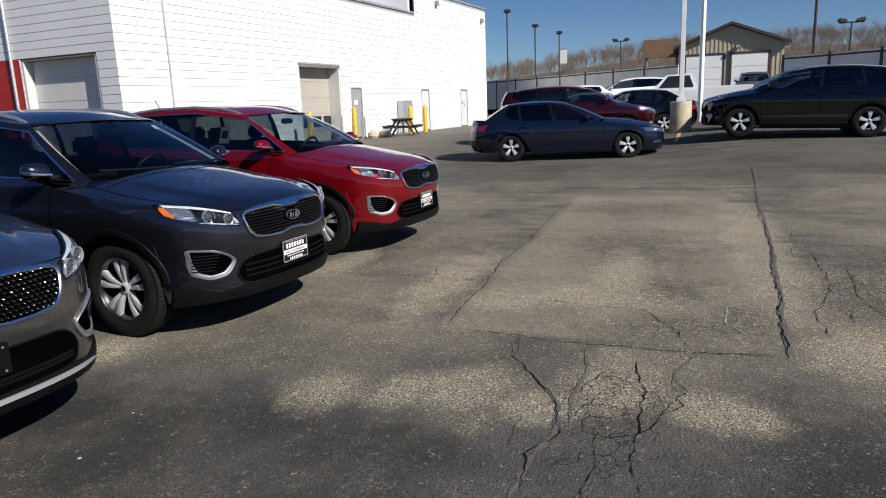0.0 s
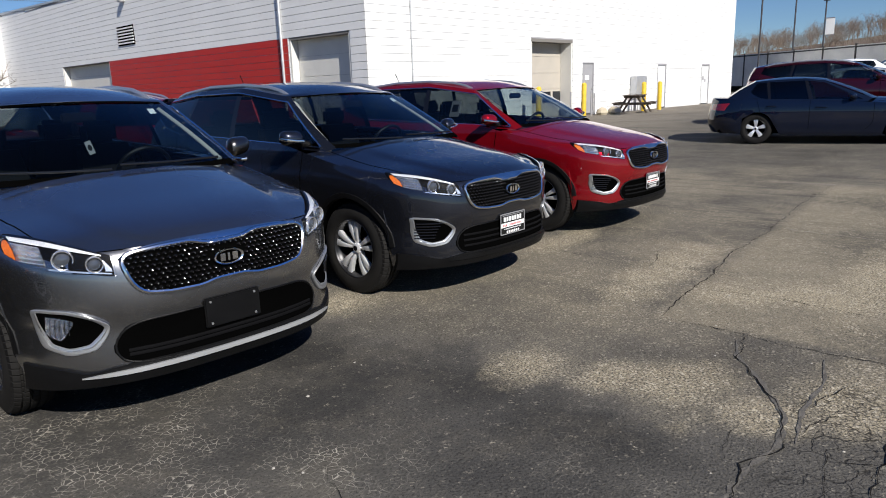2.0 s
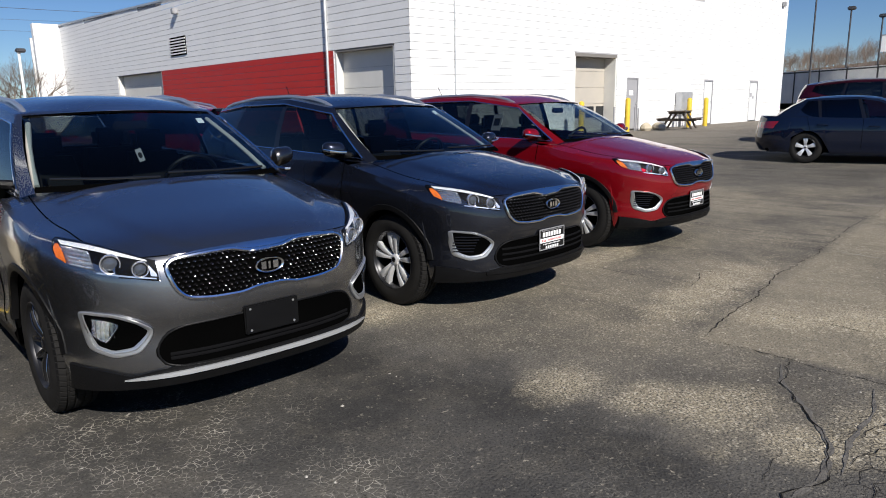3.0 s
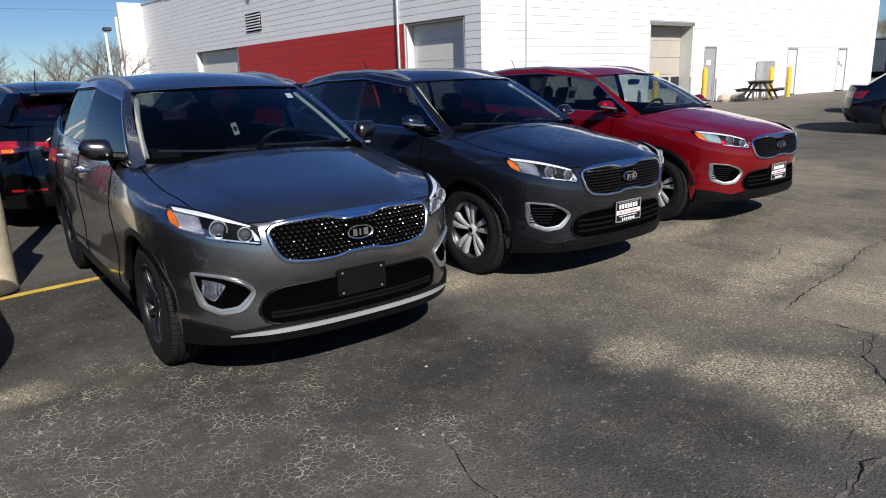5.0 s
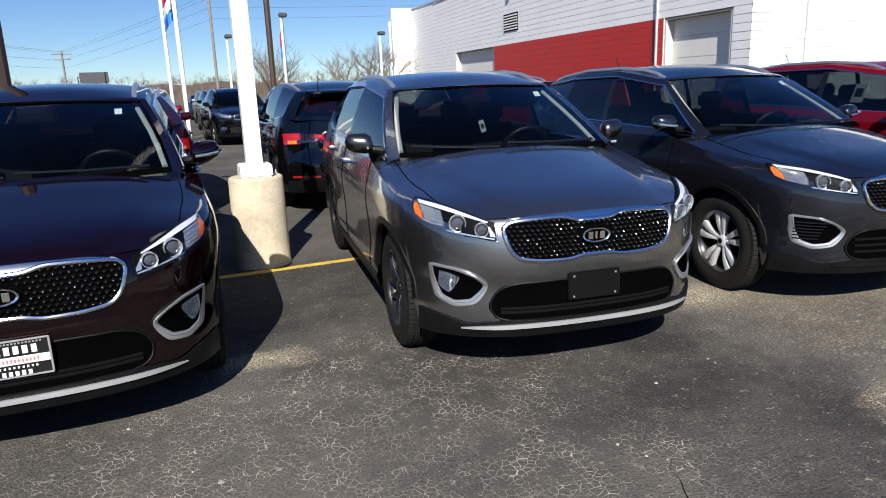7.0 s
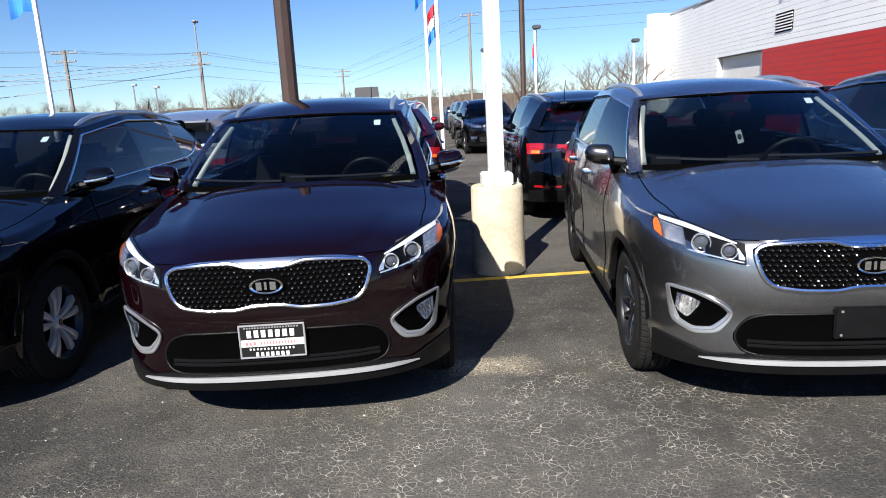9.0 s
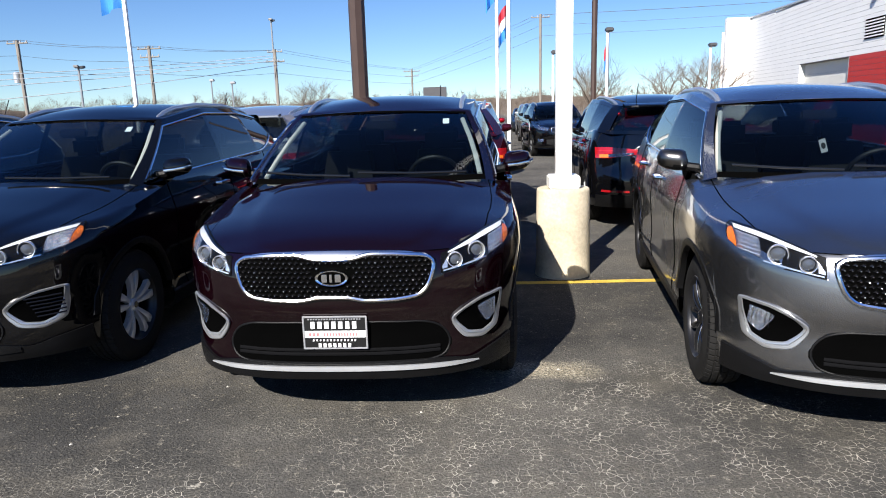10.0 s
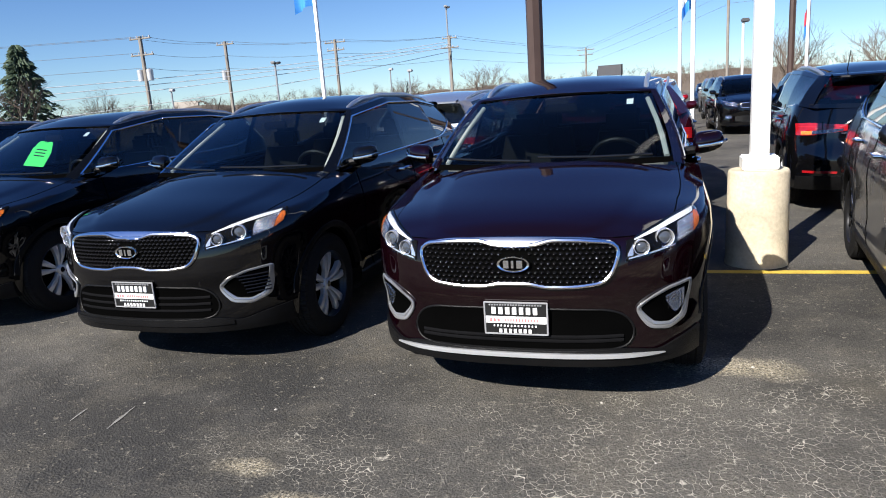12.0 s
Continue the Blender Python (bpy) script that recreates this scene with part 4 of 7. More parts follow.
def suv_rear(d, car, mat):
    for s in (1, -1):
        top, low = [(0.3, 1.0), (0.55, 1.022), (0.7, 1.035), (0.86, 1.03)], [(0.3, 0.95), (0.5, 0.925), (0.7, 0.9), (0.86, 0.9)]
        t = part("tail_light", *front_patch(d, s, 0.36, 0.845, top, low, 0.012, 18, 4, 0.02, True), RED_LENS, car, "red tail lamp with clear band")
        part("clear_band", *front_patch(d, s, 0.4, 0.7, [(0.4, 0.966), (0.7, 0.95)], [(0.4, 0.945), (0.5, 0.93), (0.7, 0.908)], 0.017, 10, 2, 0.008, True), LAMP_SILVER, t, "clear lower lamp band")
        part("amber_band", *front_patch(d, s, 0.7, 0.8, [(0.7, 0.948), (0.8, 0.945)], [(0.7, 0.908), (0.8, 0.908)], 0.017, 6, 2, 0.008, True), AMBER, t, "amber lamp segment")
        part("lamp_bar", *front_patch(d, s, 0.4, 0.82, [(0.4, 0.992), (0.82, 1.0)], [(0.4, 0.984), (0.82, 0.99)], 0.016, 10, 1, 0.006, True), RED_BRIGHT, t)
        part("lamp_gap", *sweep([(s * 0.6, rear_y(d, 0.6, z) + 0.014, z) for z in (0.9, 0.95, 1.0, 1.04)], 0.004, n=6), PIT, t)
        part("bumper_reflector", *front_patch(d, s, 0.45, 0.78, [(0.45, 0.5), (0.78, 0.508)], [(0.45, 0.475), (0.78, 0.48)], 0.01, 8, 1, 0.01, True), RED_LENS, car)
    part("tailgate_trim", *front_patch(d, 1, -0.42, 0.42, [(-0.5, 0.93), (0.5, 0.93)], [(-0.5, 0.905), (0.5, 0.905)], 0.012, 14, 1, 0.01, True), CHROME, car)
    part("plate_recess", *front_patch(d, 1, -0.26, 0.26, [(-0.3, 0.89), (0.3, 0.89)], [(-0.3, 0.73), (0.3, 0.73)], 0.004, 8, 2, 0.01, True), PIT, car)
    part("rear_bumper_trim", *front_patch(d, 1, -0.84, 0.84, mirrored([(0, 0.45), (0.84, 0.44)]), mirrored([(0, 0.28), (0.84, 0.28)]), 0.01, 40, 3, 0.04, True), BLACK, car, "matt black rear bumper trim")
    rows = [[(x, 4.5 + q * 0.14 + 0.02 * (1 - (x / 0.5) ** 2), 1.545 - q * 0.012 + h) for q, h in ((0, 0.012), (0.5, 0.014), (1, 0.0), (1, -0.02), (0, -0.02))] for x in [-0.52 + 1.04 * k / 12 for k in range(13)]]
    part("roof_spoiler", *outward(grid(rows, True), (0, 4.55, 1.52)), mat, car)


def antenna(car, x, y, z, h=0.2, fin=False):
    if fin:
        part("antenna", *grid([[(x + w * c, y + a + 0.09 * t, z + 0.065 * t) for c, a in ((-1, 0.0), (0, -0.07 * (1 - t)), (1, 0), (0, 0.07))] for t, w in ((0, 0.025), (0.5, 0.016), (1.0, 0.004))], True), GLOSS, car)
    else:
        part("antenna", *sweep([(x, y, z), (x, y + 0.03, z + 0.02), (x, y + h * 0.7, z + h)], 0.005, n=6), BLACK, car)


def make_suv(name, where, mat, label, trim="base", near=True, style="alloy", plate="dealer", group="", rod=True, rear=True):
    car = thing(name, label, "car", group)
    d = SUV
    body_shell(d, car, mat)
    cabin(d, car, mat, near)
    underside(d, car)
    arch_trim(d, car)
    doors(d, car, mat)
    mirrors(d, car, P_MIRROR_SHADED if mat is P_GREY else mat, near and mat is not P_GREY)
    inside(d, car, near)
    rails(car)
    suv_front(d, car, mat, trim)
    if plate:
        dealer_plate(d, car, plate == "blank")
    if rear:
        suv_rear(d, car, mat)
    antenna(car, 0.3 if rod else 0.0, 4.15, 1.6, fin=not rod)
    for y in d["wheels"]:
        for s in (1, -1):
            wheel(car, s * (d["track"] - 0.085), y, d, style, s)
    car.matrix_world = where
    return car


def plain_front(d, car, zs=0.66):
    """Lamps, grille and intake of the cars farther off."""
    k = zs / 0.66
    g = part("grille", *front_patch(d, 1, -0.36, 0.36, mirrored([(0, 0.68 * k), (0.36, 0.66 * k)]), mirrored([(0, 0.56 * k), (0.36, 0.57 * k)]), 0.006, 16, 2), GLOSS, car, "black grille")
    part("grille_frame", *front_ring(d, 1, [(-0.36, 0.57 * k), (0.36, 0.57 * k), (0.36, 0.665 * k), (0, 0.685 * k), (-0.36, 0.665 * k)], 0.012, 0.012), CHROME, g)
    part("lower_intake", *front_patch(d, 1, -0.5, 0.5, mirrored([(0, 0.42 * k), (0.5, 0.4 * k)]), mirrored([(0, 0.27 * k), (0.5, 0.3 * k)]), 0.006, 16, 2), BLACK, car)
    for s in (1, -1):
        h = part("headlight", *front_patch(d, s, 0.45, 0.84, [(0.45, 0.67 * k), (0.84, 0.74 * k)], [(0.45, 0.6 * k), (0.84, 0.64 * k)], 0.006, 12, 3), LAMP_SILVER, car, "clear headlamp")
        part("lens", *front_patch(d, s, 0.448, 0.842, [(0.45, 0.675 * k), (0.84, 0.745 * k)], [(0.45, 0.595 * k), (0.84, 0.635 * k)], 0.018, 12, 3, 0.012), CLEAR, h)
        part("fog_lamp", *front_patch(d, s, 0.58, 0.74, [(0.58, 0.42 * k), (0.74, 0.42 * k)], [(0.58, 0.36 * k), (0.74, 0.36 * k)], 0.008, 5, 2), LAMP_SILVER, car)
        part("tail_light", *front_patch(d, s, 0.42, 0.83, [(0.42, 0.86 * k), (0.83, 0.9 * k)], [(0.42, 0.76 * k), (0.83, 0.74 * k)], 0.01, 10, 2, 0.02, True), RED_LENS, car, "red tail lamp")


def make_car(name, where, d, mat, label, style="star", group=""):
    car = thing(name, label, "car", group)
    body_shell(d, car, mat)
    cabin(d, car, mat, False)
    underside(d, car)
    doors(d, car, mat, mat)
    if d is SUV:
        arch_trim(d, car)
        rails(car)
        mirrors(d, car, mat, False)
    else:
        mirrors(d, car, mat, False, 1.9, 1.0, 0.78)
    inside(d, car, False)
    plain_front(d, car, 0.66 if d is SEDAN else 0.88)
    for y in d["wheels"]:
        for s in (1, -1):
            wheel(car, s * (d["track"] - 0.085), y, d, style, s)
    car.matrix_world = where
    return car


RED_BRIGHT = material("bright_red_reflector", (0.55, 0.02, 0.025), 0.15, 0.4, 0.3, 60, 0.6, 90, coat=0.8)
PLATE_FRAME = material("plate_frame_grey", (0.3, 0.3, 0.31), 0.5, 0.3, 0.08, 20)
# black bezel, darkened further to hold the shade of the lamp's depth
LAMP_DARK = material("shaded_lamp_bezel", (0.0025, 0.0025, 0.003), 0.5, 0.0, 0.1, 30, spec=0.06)
TIP = material("bright_grille_tip", (0.8, 0.8, 0.8), 0.4, 1.0, 0.1, 50)
STUD = material("dark_chrome", (0.35, 0.36, 0.38), 0.12, 1.0, 0.1, 50)
GLOSS_STUD = material("dark_grille_mesh", (0.05, 0.05, 0.055), 0.25, 0.8, 0.1, 50)

# ---- ground ----
def ease(t):
    t = min(1.0, max(0.0, t))
    return t * t * (3 - 2 * t)


def rise(x, y=0.0):
    """The lot climbs gently to the far side, and stays lower along the long building."""
    climb = 0.4 * ease((x - 12) / 14) + 0.65 * ease((x - 27) / 13) + 0.24 * ease((x - 12) / 6) * ease((-1.2 - y) / 3.8) * (1 - ease((x - 22) / 6))
    k = ease((y - 4.6) / 3.4)
    return climb * (1 - k) + 0.3 * ease((x - 12) / 14) * k


def asphalt():
    m = bpy.data.materials.new("old_asphalt")
    m.use_nodes = True
    n, l = m.node_tree.nodes, m.node_tree.links
    b = n["Principled BSDF"]
    tex = n.new("ShaderNodeTexCoord")

    def noise_node(scale, detail=5, rough=0.55, offset=None):
        x = n.new("ShaderNodeTexNoise")
        x.inputs["Scale"].default_value, x.inputs["Detail"].default_value, x.inputs["Roughness"].default_value = scale, detail, rough
        if offset:
            mp = n.new("ShaderNodeMapping")
            mp.inputs["Location"].default_value = offset
            l.new(tex.outputs["Object"], mp.inputs[0])
            l.new(mp.outputs[0], x.inputs["Vector"])
        else:
            l.new(tex.outputs["Object"], x.inputs["Vector"])
        return x.outputs[0]

    def remap(v, a, b_, c=0.0, d=1.0):
        r = n.new("ShaderNodeMapRange")
        r.inputs[1].default_value, r.inputs[2].default_value, r.inputs[3].default_value, r.inputs[4].default_value = a, b_, c, d
        l.new(v, r.inputs[0])
        return r.outputs[0]

    def mixed(f, c0, c1):
        x = n.new("ShaderNodeMix")
        x.data_type = "RGBA"
        l.new(f, x.inputs[0])
        for i, c in ((6, c0), (7, c1)):
            if isinstance(c, tuple):
                x.inputs[i].default_value = (*c, 1)
            else:
                l.new(c, x.inputs[i])
        return x.outputs[2]

    def math_node(op, a, c):
        x = n.new("ShaderNodeMath")
        x.operation = op
        for i, v in ((0, a), (1, c)):
            if isinstance(v, (int, float)):
                x.inputs[i].default_value = v
            else:
                l.new(v, x.inputs[i])
        return x.outputs[0]

    ragged = noise_node(2.2, 6, 0.65, (5, 1, 0))
    mottled = noise_node(0.7, 6, 0.6, (1, 4, 0))

    def blot(cx, cy, rx, ry, soft=0.35):
        """A worn or darkened patch with a ragged rim round a place of the lot."""
        mp, ln = n.new("ShaderNodeMapping"), n.new("ShaderNodeVectorMath")
        mp.inputs["Location"].default_value = (-cx / rx, -cy / ry, 0)
        mp.inputs["Scale"].default_value = (1 / rx, 1 / ry, 0)
        ln.operation = "LENGTH"
        l.new(tex.outputs["Object"], mp.inputs[0])
        l.new(mp.outputs[0], ln.inputs[0])
        dist = math_node("ADD", ln.outputs["Value"], math_node("MULTIPLY", math_node("SUBTRACT", ragged, 0.5), 2.2))
        return remap(dist, soft, 1.15, 1.0, 0.0)

    def union(*blots):
        out = blots[0]
        for q in blots[1:]:
            out = math_node("MAXIMUM", out, q)
        return out

    grit = noise_node(75, 4, 0.75)
    stones = n.new("ShaderNodeTexVoronoi")
    stones.inputs["Scale"].default_value = 85
    l.new(tex.outputs["Object"], stones.inputs["Vector"])
    sep = n.new("ShaderNodeSeparateColor")
    l.new(stones.outputs["Color"], sep.inputs[0])
    # dark seal coat, the older paler paving beyond it, and bare tan patches
    fleck = noise_node(13, 8, 0.78, (3, 7, 0))
    base = mixed(remap(mottled, 0.35, 0.68), (0.055, 0.0533, 0.0507), (0.118, 0.111, 0.098))
    base = mixed(remap(fleck, 0.5, 0.72, 0.0, 0.4), base, (0.115, 0.107, 0.093))
    # fresher seal coat, plus car shadow painted in along the row
    seal_and_shade = union(blot(3.0, -0.5, 0.8, 0.6), blot(1.9, 0.6, 0.9, 0.4), blot(1.2, 1.6, 1.0, 0.6), blot(3.3, 0.1, 0.5, 0.5), blot(3.6, -3.8, 0.9, 0.5), blot(-2.3, -0.4, 1.6, 0.9), blot(-1.0, -1.3, 1.0, 0.4), blot(-1.7, 0.25, 1.2, 0.6), blot(-1.3, -0.6, 0.8, 0.45), blot(3.5, -0.9, 0.35, 0.7), blot(3.45, -1.7, 0.35, 0.5), blot(1.9, 2.4, 1.2, 0.8), blot(2.1, 0.15, 0.9, 0.6), blot(-1.5, 0.5, 1.0, 0.5), blot(-0.95, -0.25, 0.9, 0.35), blot(-2.2, 1.0, 1.0, 0.7))
    base = mixed(math_node("MULTIPLY", seal_and_shade, 0.75), base, (0.032, 0.0315, 0.0307))
    xyz = n.new("ShaderNodeSeparateXYZ")
    l.new(tex.outputs["Object"], xyz.inputs[0])
    edge = math_node("ADD", xyz.outputs[0], math_node("MULTIPLY", math_node("SUBTRACT", ragged, 0.5), 1.6))
    old = math_node("MULTIPLY", remap(edge, 3.7, 5.2), remap(edge, 13.2, 14.6, 1.0, 0.25))
    old = math_node("MULTIPLY", old, remap(noise_node(0.55, 7, 0.68, (6, 9, 0)), 0.36, 0.62, 0.15, 1.0))
    base = mixed(old, base, (0.22, 0.193, 0.145))
    # pale old paving along the building
    lane = math_node("MULTIPLY", remap(edge, 13.0, 18.0), remap(xyz.outputs[1], 2.5, 6.0))
    base = mixed(math_node("MULTIPLY", lane, remap(fleck, 0.35, 0.62, 0.5, 1.0)), base, (0.23, 0.205, 0.17))
    # long streaks across the old paving
    stretch, streak = n.new("ShaderNodeMapping"), n.new("ShaderNodeTexNoise")
    stretch.inputs["Scale"].default_value = (2.4, 0.22, 1)
    streak.inputs["Scale"].default_value, streak.inputs["Detail"].default_value, streak.inputs["Roughness"].default_value = 1.0, 7, 0.7
    l.new(tex.outputs["Object"], stretch.inputs[0]), l.new(stretch.outputs[0], streak.inputs["Vector"])
    worn = remap(edge, 4.6, 7.0)
    base = mixed(math_node("MULTIPLY", worn, remap(streak.outputs[0], 0.53, 0.64, 0.0, 0.75)), base, (0.06, 0.057, 0.052))
    base = mixed(math_node("MULTIPLY", worn, remap(streak.outputs[0], 0.4, 0.33, 0.0, 0.6)), base, (0.25, 0.225, 0.185))
    # smoother paving with straight sides
    slab = math_node("MULTIPLY", math_node("MULTIPLY", remap(xyz.outputs[0], 5.1, 5.2), remap(xyz.outputs[0], 12.0, 12.3, 1.0, 0.0)), math_node("MULTIPLY", remap(xyz.outputs[1], -3.8, -3.68), remap(xyz.outputs[1], -1.55, -1.42, 1.0, 0.0)))
    base = mixed(math_node("MULTIPLY", slab, remap(fleck, 0.4, 0.65, 0.4, 0.85)), base, (0.28, 0.245, 0.178))
    stain = union(blot(5.4, -3.1, 0.5, 0.7), blot(5.8, -3.55, 0.6, 0.3), blot(6.5, -3.0, 0.5, 0.6), blot(8.2, -2.6, 1.2, 0.7), blot(10.8, -2.4, 1.0, 0.9), blot(6.6, -4.5, 1.2, 0.5), blot(7.6, -4.9, 1.0, 0.5), blot(5.6, -4.6, 0.7, 0.4), blot(8.0, 0.3, 1.6, 0.5), blot(3.7, -3.75, 0.7, 0.5), blot(3.0, -3.3, 0.7, 0.4))
    base = mixed(math_node("MULTIPLY", stain, remap(fleck, 0.35, 0.62, 0.75, 0.3)), base, (0.045, 0.043, 0.04))
    pale_band = math_node("MULTIPLY", remap(noise_node(1.7, 6, 0.7, (8, 3, 0)), 0.5, 0.72), 0.35)
    base = mixed(pale_band, base, (0.175, 0.155, 0.12))
    tan = union(blot(4.01, -1.2, 0.34, 0.24), blot(4.06, -1.65, 0.3, 0.22), blot(4.14, -2.0, 0.42, 0.36), blot(4.05, -2.42, 0.28, 0.3), blot(4.45, -2.8, 0.6, 0.25), blot(4.2, -3.25, 0.3, 0.25), blot(4.2, 0.62, 0.4, 0.3), blot(1.08, 0.86, 0.4, 0.16),
                blot(-0.75, -0.85, 0.22, 0.08), blot(6.8, -2.6, 1.2, 0.3), blot(9.0, -3.9, 3.4, 0.35), blot(7.0, 0.2, 0.8, 0.25), blot(0.2, -1.0, 0.5, 0.2), blot(6.3, -1.1, 1.4, 0.3), blot(5.3, -4.3, 0.6, 0.5), blot(4.5, -2.8, 0.4, 0.35), blot(4.15, -3.45, 0.22, 0.2), blot(6.2, -2.4, 0.4, 0.7), blot(5.9, -1.8, 0.3, 0.4), blot(3.97, 0.68, 0.35, 0.2), blot(-1.15, -0.62, 0.17, 0.08))
    tan = math_node("MULTIPLY", tan, remap(fleck, 0.36, 0.62, 0.5, 1.0))
    base = mixed(math_node("MULTIPLY", tan, remap(grit, 0.42, 0.57, 0.12, 1.0)), base, (0.42, 0.362, 0.25))
    # single pale stones and dark pits between them
    pale = math_node("MULTIPLY", remap(sep.outputs[0], 0.78, 0.9), remap(math_node("ADD", math_node("ADD", math_node("MULTIPLY", old, 0.6), tan), remap(fleck, 0.52, 0.75)), 0.0, 1.0, 0.03, 0.85))
    base = mixed(pale, base, (0.52, 0.47, 0.37))
    base = mixed(remap(grit, 0.34, 0.5, 0.8, 0.0), base, (0.009, 0.0088, 0.0084))
    # fine crazing filled with pale dust
    warp = n.new("ShaderNodeTexNoise")
    warp.inputs["Scale"].default_value = 9
    l.new(tex.outputs["Object"], warp.inputs["Vector"])

    def net(scale, drift):
        add = n.new("ShaderNodeMix")
        add.data_type = "VECTOR"
        add.inputs[0].default_value = drift
        l.new(tex.outputs["Object"], add.inputs[4])
        l.new(warp.outputs[1], add.inputs[5])
        craze = n.new("ShaderNodeTexVoronoi")
        craze.feature = "DISTANCE_TO_EDGE"
        craze.inputs["Scale"].default_value = scale
        l.new(add.outputs[1], craze.inputs["Vector"])
        return craze.outputs["Distance"]

    line = remap(net(27, 0.022), 0.008, 0.045, 0.9, 0.0)
    where = union(blot(1.2, 0.1, 1.5, 0.6, 0.5), blot(0.6, -0.45, 1.5, 0.5, 0.5), blot(1.9, -0.1, 1.0, 0.6, 0.5), blot(2.0, -1.05, 1.0, 0.5, 0.5), blot(-0.8, -0.45, 0.7, 0.35, 0.5), blot(1.6, 0.7, 0.6, 0.5, 0.5), math_node("MULTIPLY", remap(noise_node(0.8, 3, 0.5, (11, 2, 0)), 0.5, 0.66), 0.3))
    line = math_node("MULTIPLY", math_node("MULTIPLY", line, where), remap(noise_node(4.5, 6, 0.75), 0.44, 0.6, 0.0, 1.0))
    base = mixed(math_node("MULTIPLY", where, remap(fleck, 0.35, 0.6, 0.05, 0.25)), base, (0.13, 0.12, 0.1))
    base = mixed(line, base, (0.5, 0.465, 0.39))
    # broken blocks with dark joints
    block = remap(net(6.5, 0.12), 0.008, 0.036, 0.75, 0.0)
    torn = union(blot(4.1, -2.78, 0.8, 0.32, 0.4), math_node("MULTIPLY", blot(6.6, -4.6, 1.4, 0.5, 0.4), 0.5), math_node("MULTIPLY", remap(noise_node(0.5, 4, 0.6, (21, 5, 0)), 0.58, 0.7), math_node("MULTIPLY", old, 0.4)))
    block = math_node("MULTIPLY", math_node("MULTIPLY", block, torn), remap(noise_node(5, 4, 0.7, (2, 2, 0)), 0.36, 0.5))
    base = mixed(block, base, (0.012, 0.011, 0.01))
    small = math_node("MULTIPLY", math_node("MULTIPLY", remap(net(15, 0.1), 0.008, 0.04, 0.7, 0.0), torn), remap(noise_node(7, 4, 0.7, (5, 8, 0)), 0.42, 0.56))
    base = mixed(small, base, (0.03, 0.027, 0.023))
    block = math_node("MAXIMUM", block, small)
    line = math_node("ADD", line, math_node("MULTIPLY", block, 2.0))
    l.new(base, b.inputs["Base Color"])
    l.new(remap(noise_node(2.0), 0.3, 0.7, 0.78, 0.95), b.inputs["Roughness"])
    b.inputs["Specular IOR Level"].default_value = 0.12
    bump = n.new("ShaderNodeBump")
    bump.inputs["Strength"].default_value, bump.inputs["Distance"].default_value = 0.8, 0.007
    h = math_node("ADD", grit, math_node("MULTIPLY", stones.outputs["Distance"], 0.6))
    h = math_node("SUBTRACT", h, math_node("MULTIPLY", line, 0.5))
    l.new(h, bump.inputs["Height"])
    l.new(bump.outputs[0], b.inputs["Normal"])
    return m


ASPHALT = asphalt()
xs = [-2500, -800, -300, -150, -80] + [-50 + 5 * i for i in range(11)] + [6, 9, 12] + [12.0 + 0.7 * i for i in range(1, 21)] + [27, 28, 30, 32, 34, 36, 38, 40, 50, 80, 150, 300, 800, 2500]
ys = [-2500, -800, -300, -150, -80, -50, -30, -20, -12, -8, -6, -5, -4.25, -3.5, -2.75, -2, -1.2, 0, 2, 3.5, 4.6, 5.2, 5.8, 6.4, 7, 7.6, 8.2, 10, 20, 30, 45, 80, 150, 300, 800, 2500]
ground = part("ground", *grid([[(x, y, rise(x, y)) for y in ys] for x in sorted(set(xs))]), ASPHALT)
tagged(ground, "cracked weathered grey asphalt of a car lot", "asphalt lot", kind="structure")

# ---- dealership building: white courses, red band ----
BW = Matrix.Translation((16.02, 11.6, 0)) @ Matrix.Rotation(radians(-5.5), 4, "Z")
WALL = material("white_wall_paint", (0.76, 0.76, 0.75), 0.6, 0, 0.05, 0.7, 0.15, 30)
WALL_GAP = material("wall_joint_shadow", (0.34, 0.34, 0.35), 0.8, 0, 0.1, 2)
RED_WALL = material("red_wall_paint", (0.42, 0.018, 0.012), 0.55, 0, 0.1, 0.8, 0.15, 30)
DOOR_PALE = material("pale_door_paint", (0.62, 0.61, 0.57), 0.5, 0, 0.05, 2)
DOOR_TAN = material("tan_door_paint", (0.42, 0.385, 0.33), 0.5, 0, 0.06, 2)
# door heads, with the soffit's shadow put into the colour
REVEAL = material("shaded_door_reveal", (0.17, 0.16, 0.145), 0.7, 0, 0.12, 2)
WHITE_DOOR = material("white_door_paint", (0.6, 0.61, 0.62), 0.5, 0, 0.05, 2)
DOOR_GREY = material("grey_door_paint", (0.3, 0.3, 0.31), 0.5, 0, 0.08, 3)
STEEL = material("galvanised_steel", (0.5, 0.51, 0.52), 0.45, 0.6, 0.12, 4)
DARK_GLASS = material("dark_window", (0.02, 0.022, 0.025), 0.08, 0, 0.1)
building = thing("dealership_building", "long white painted block building with a red band", "building")
COURSE = 0.235


def spans_without(a, b, cuts):
    out, at = [], a
    for c, d in sorted(cuts):
        if c > at:
            out.append((at, min(c, b)))
        at = max(at, d)
    if at < b:
        out.append((at, b))
    return [(p, q) for p, q in out if q - p > 0.02]


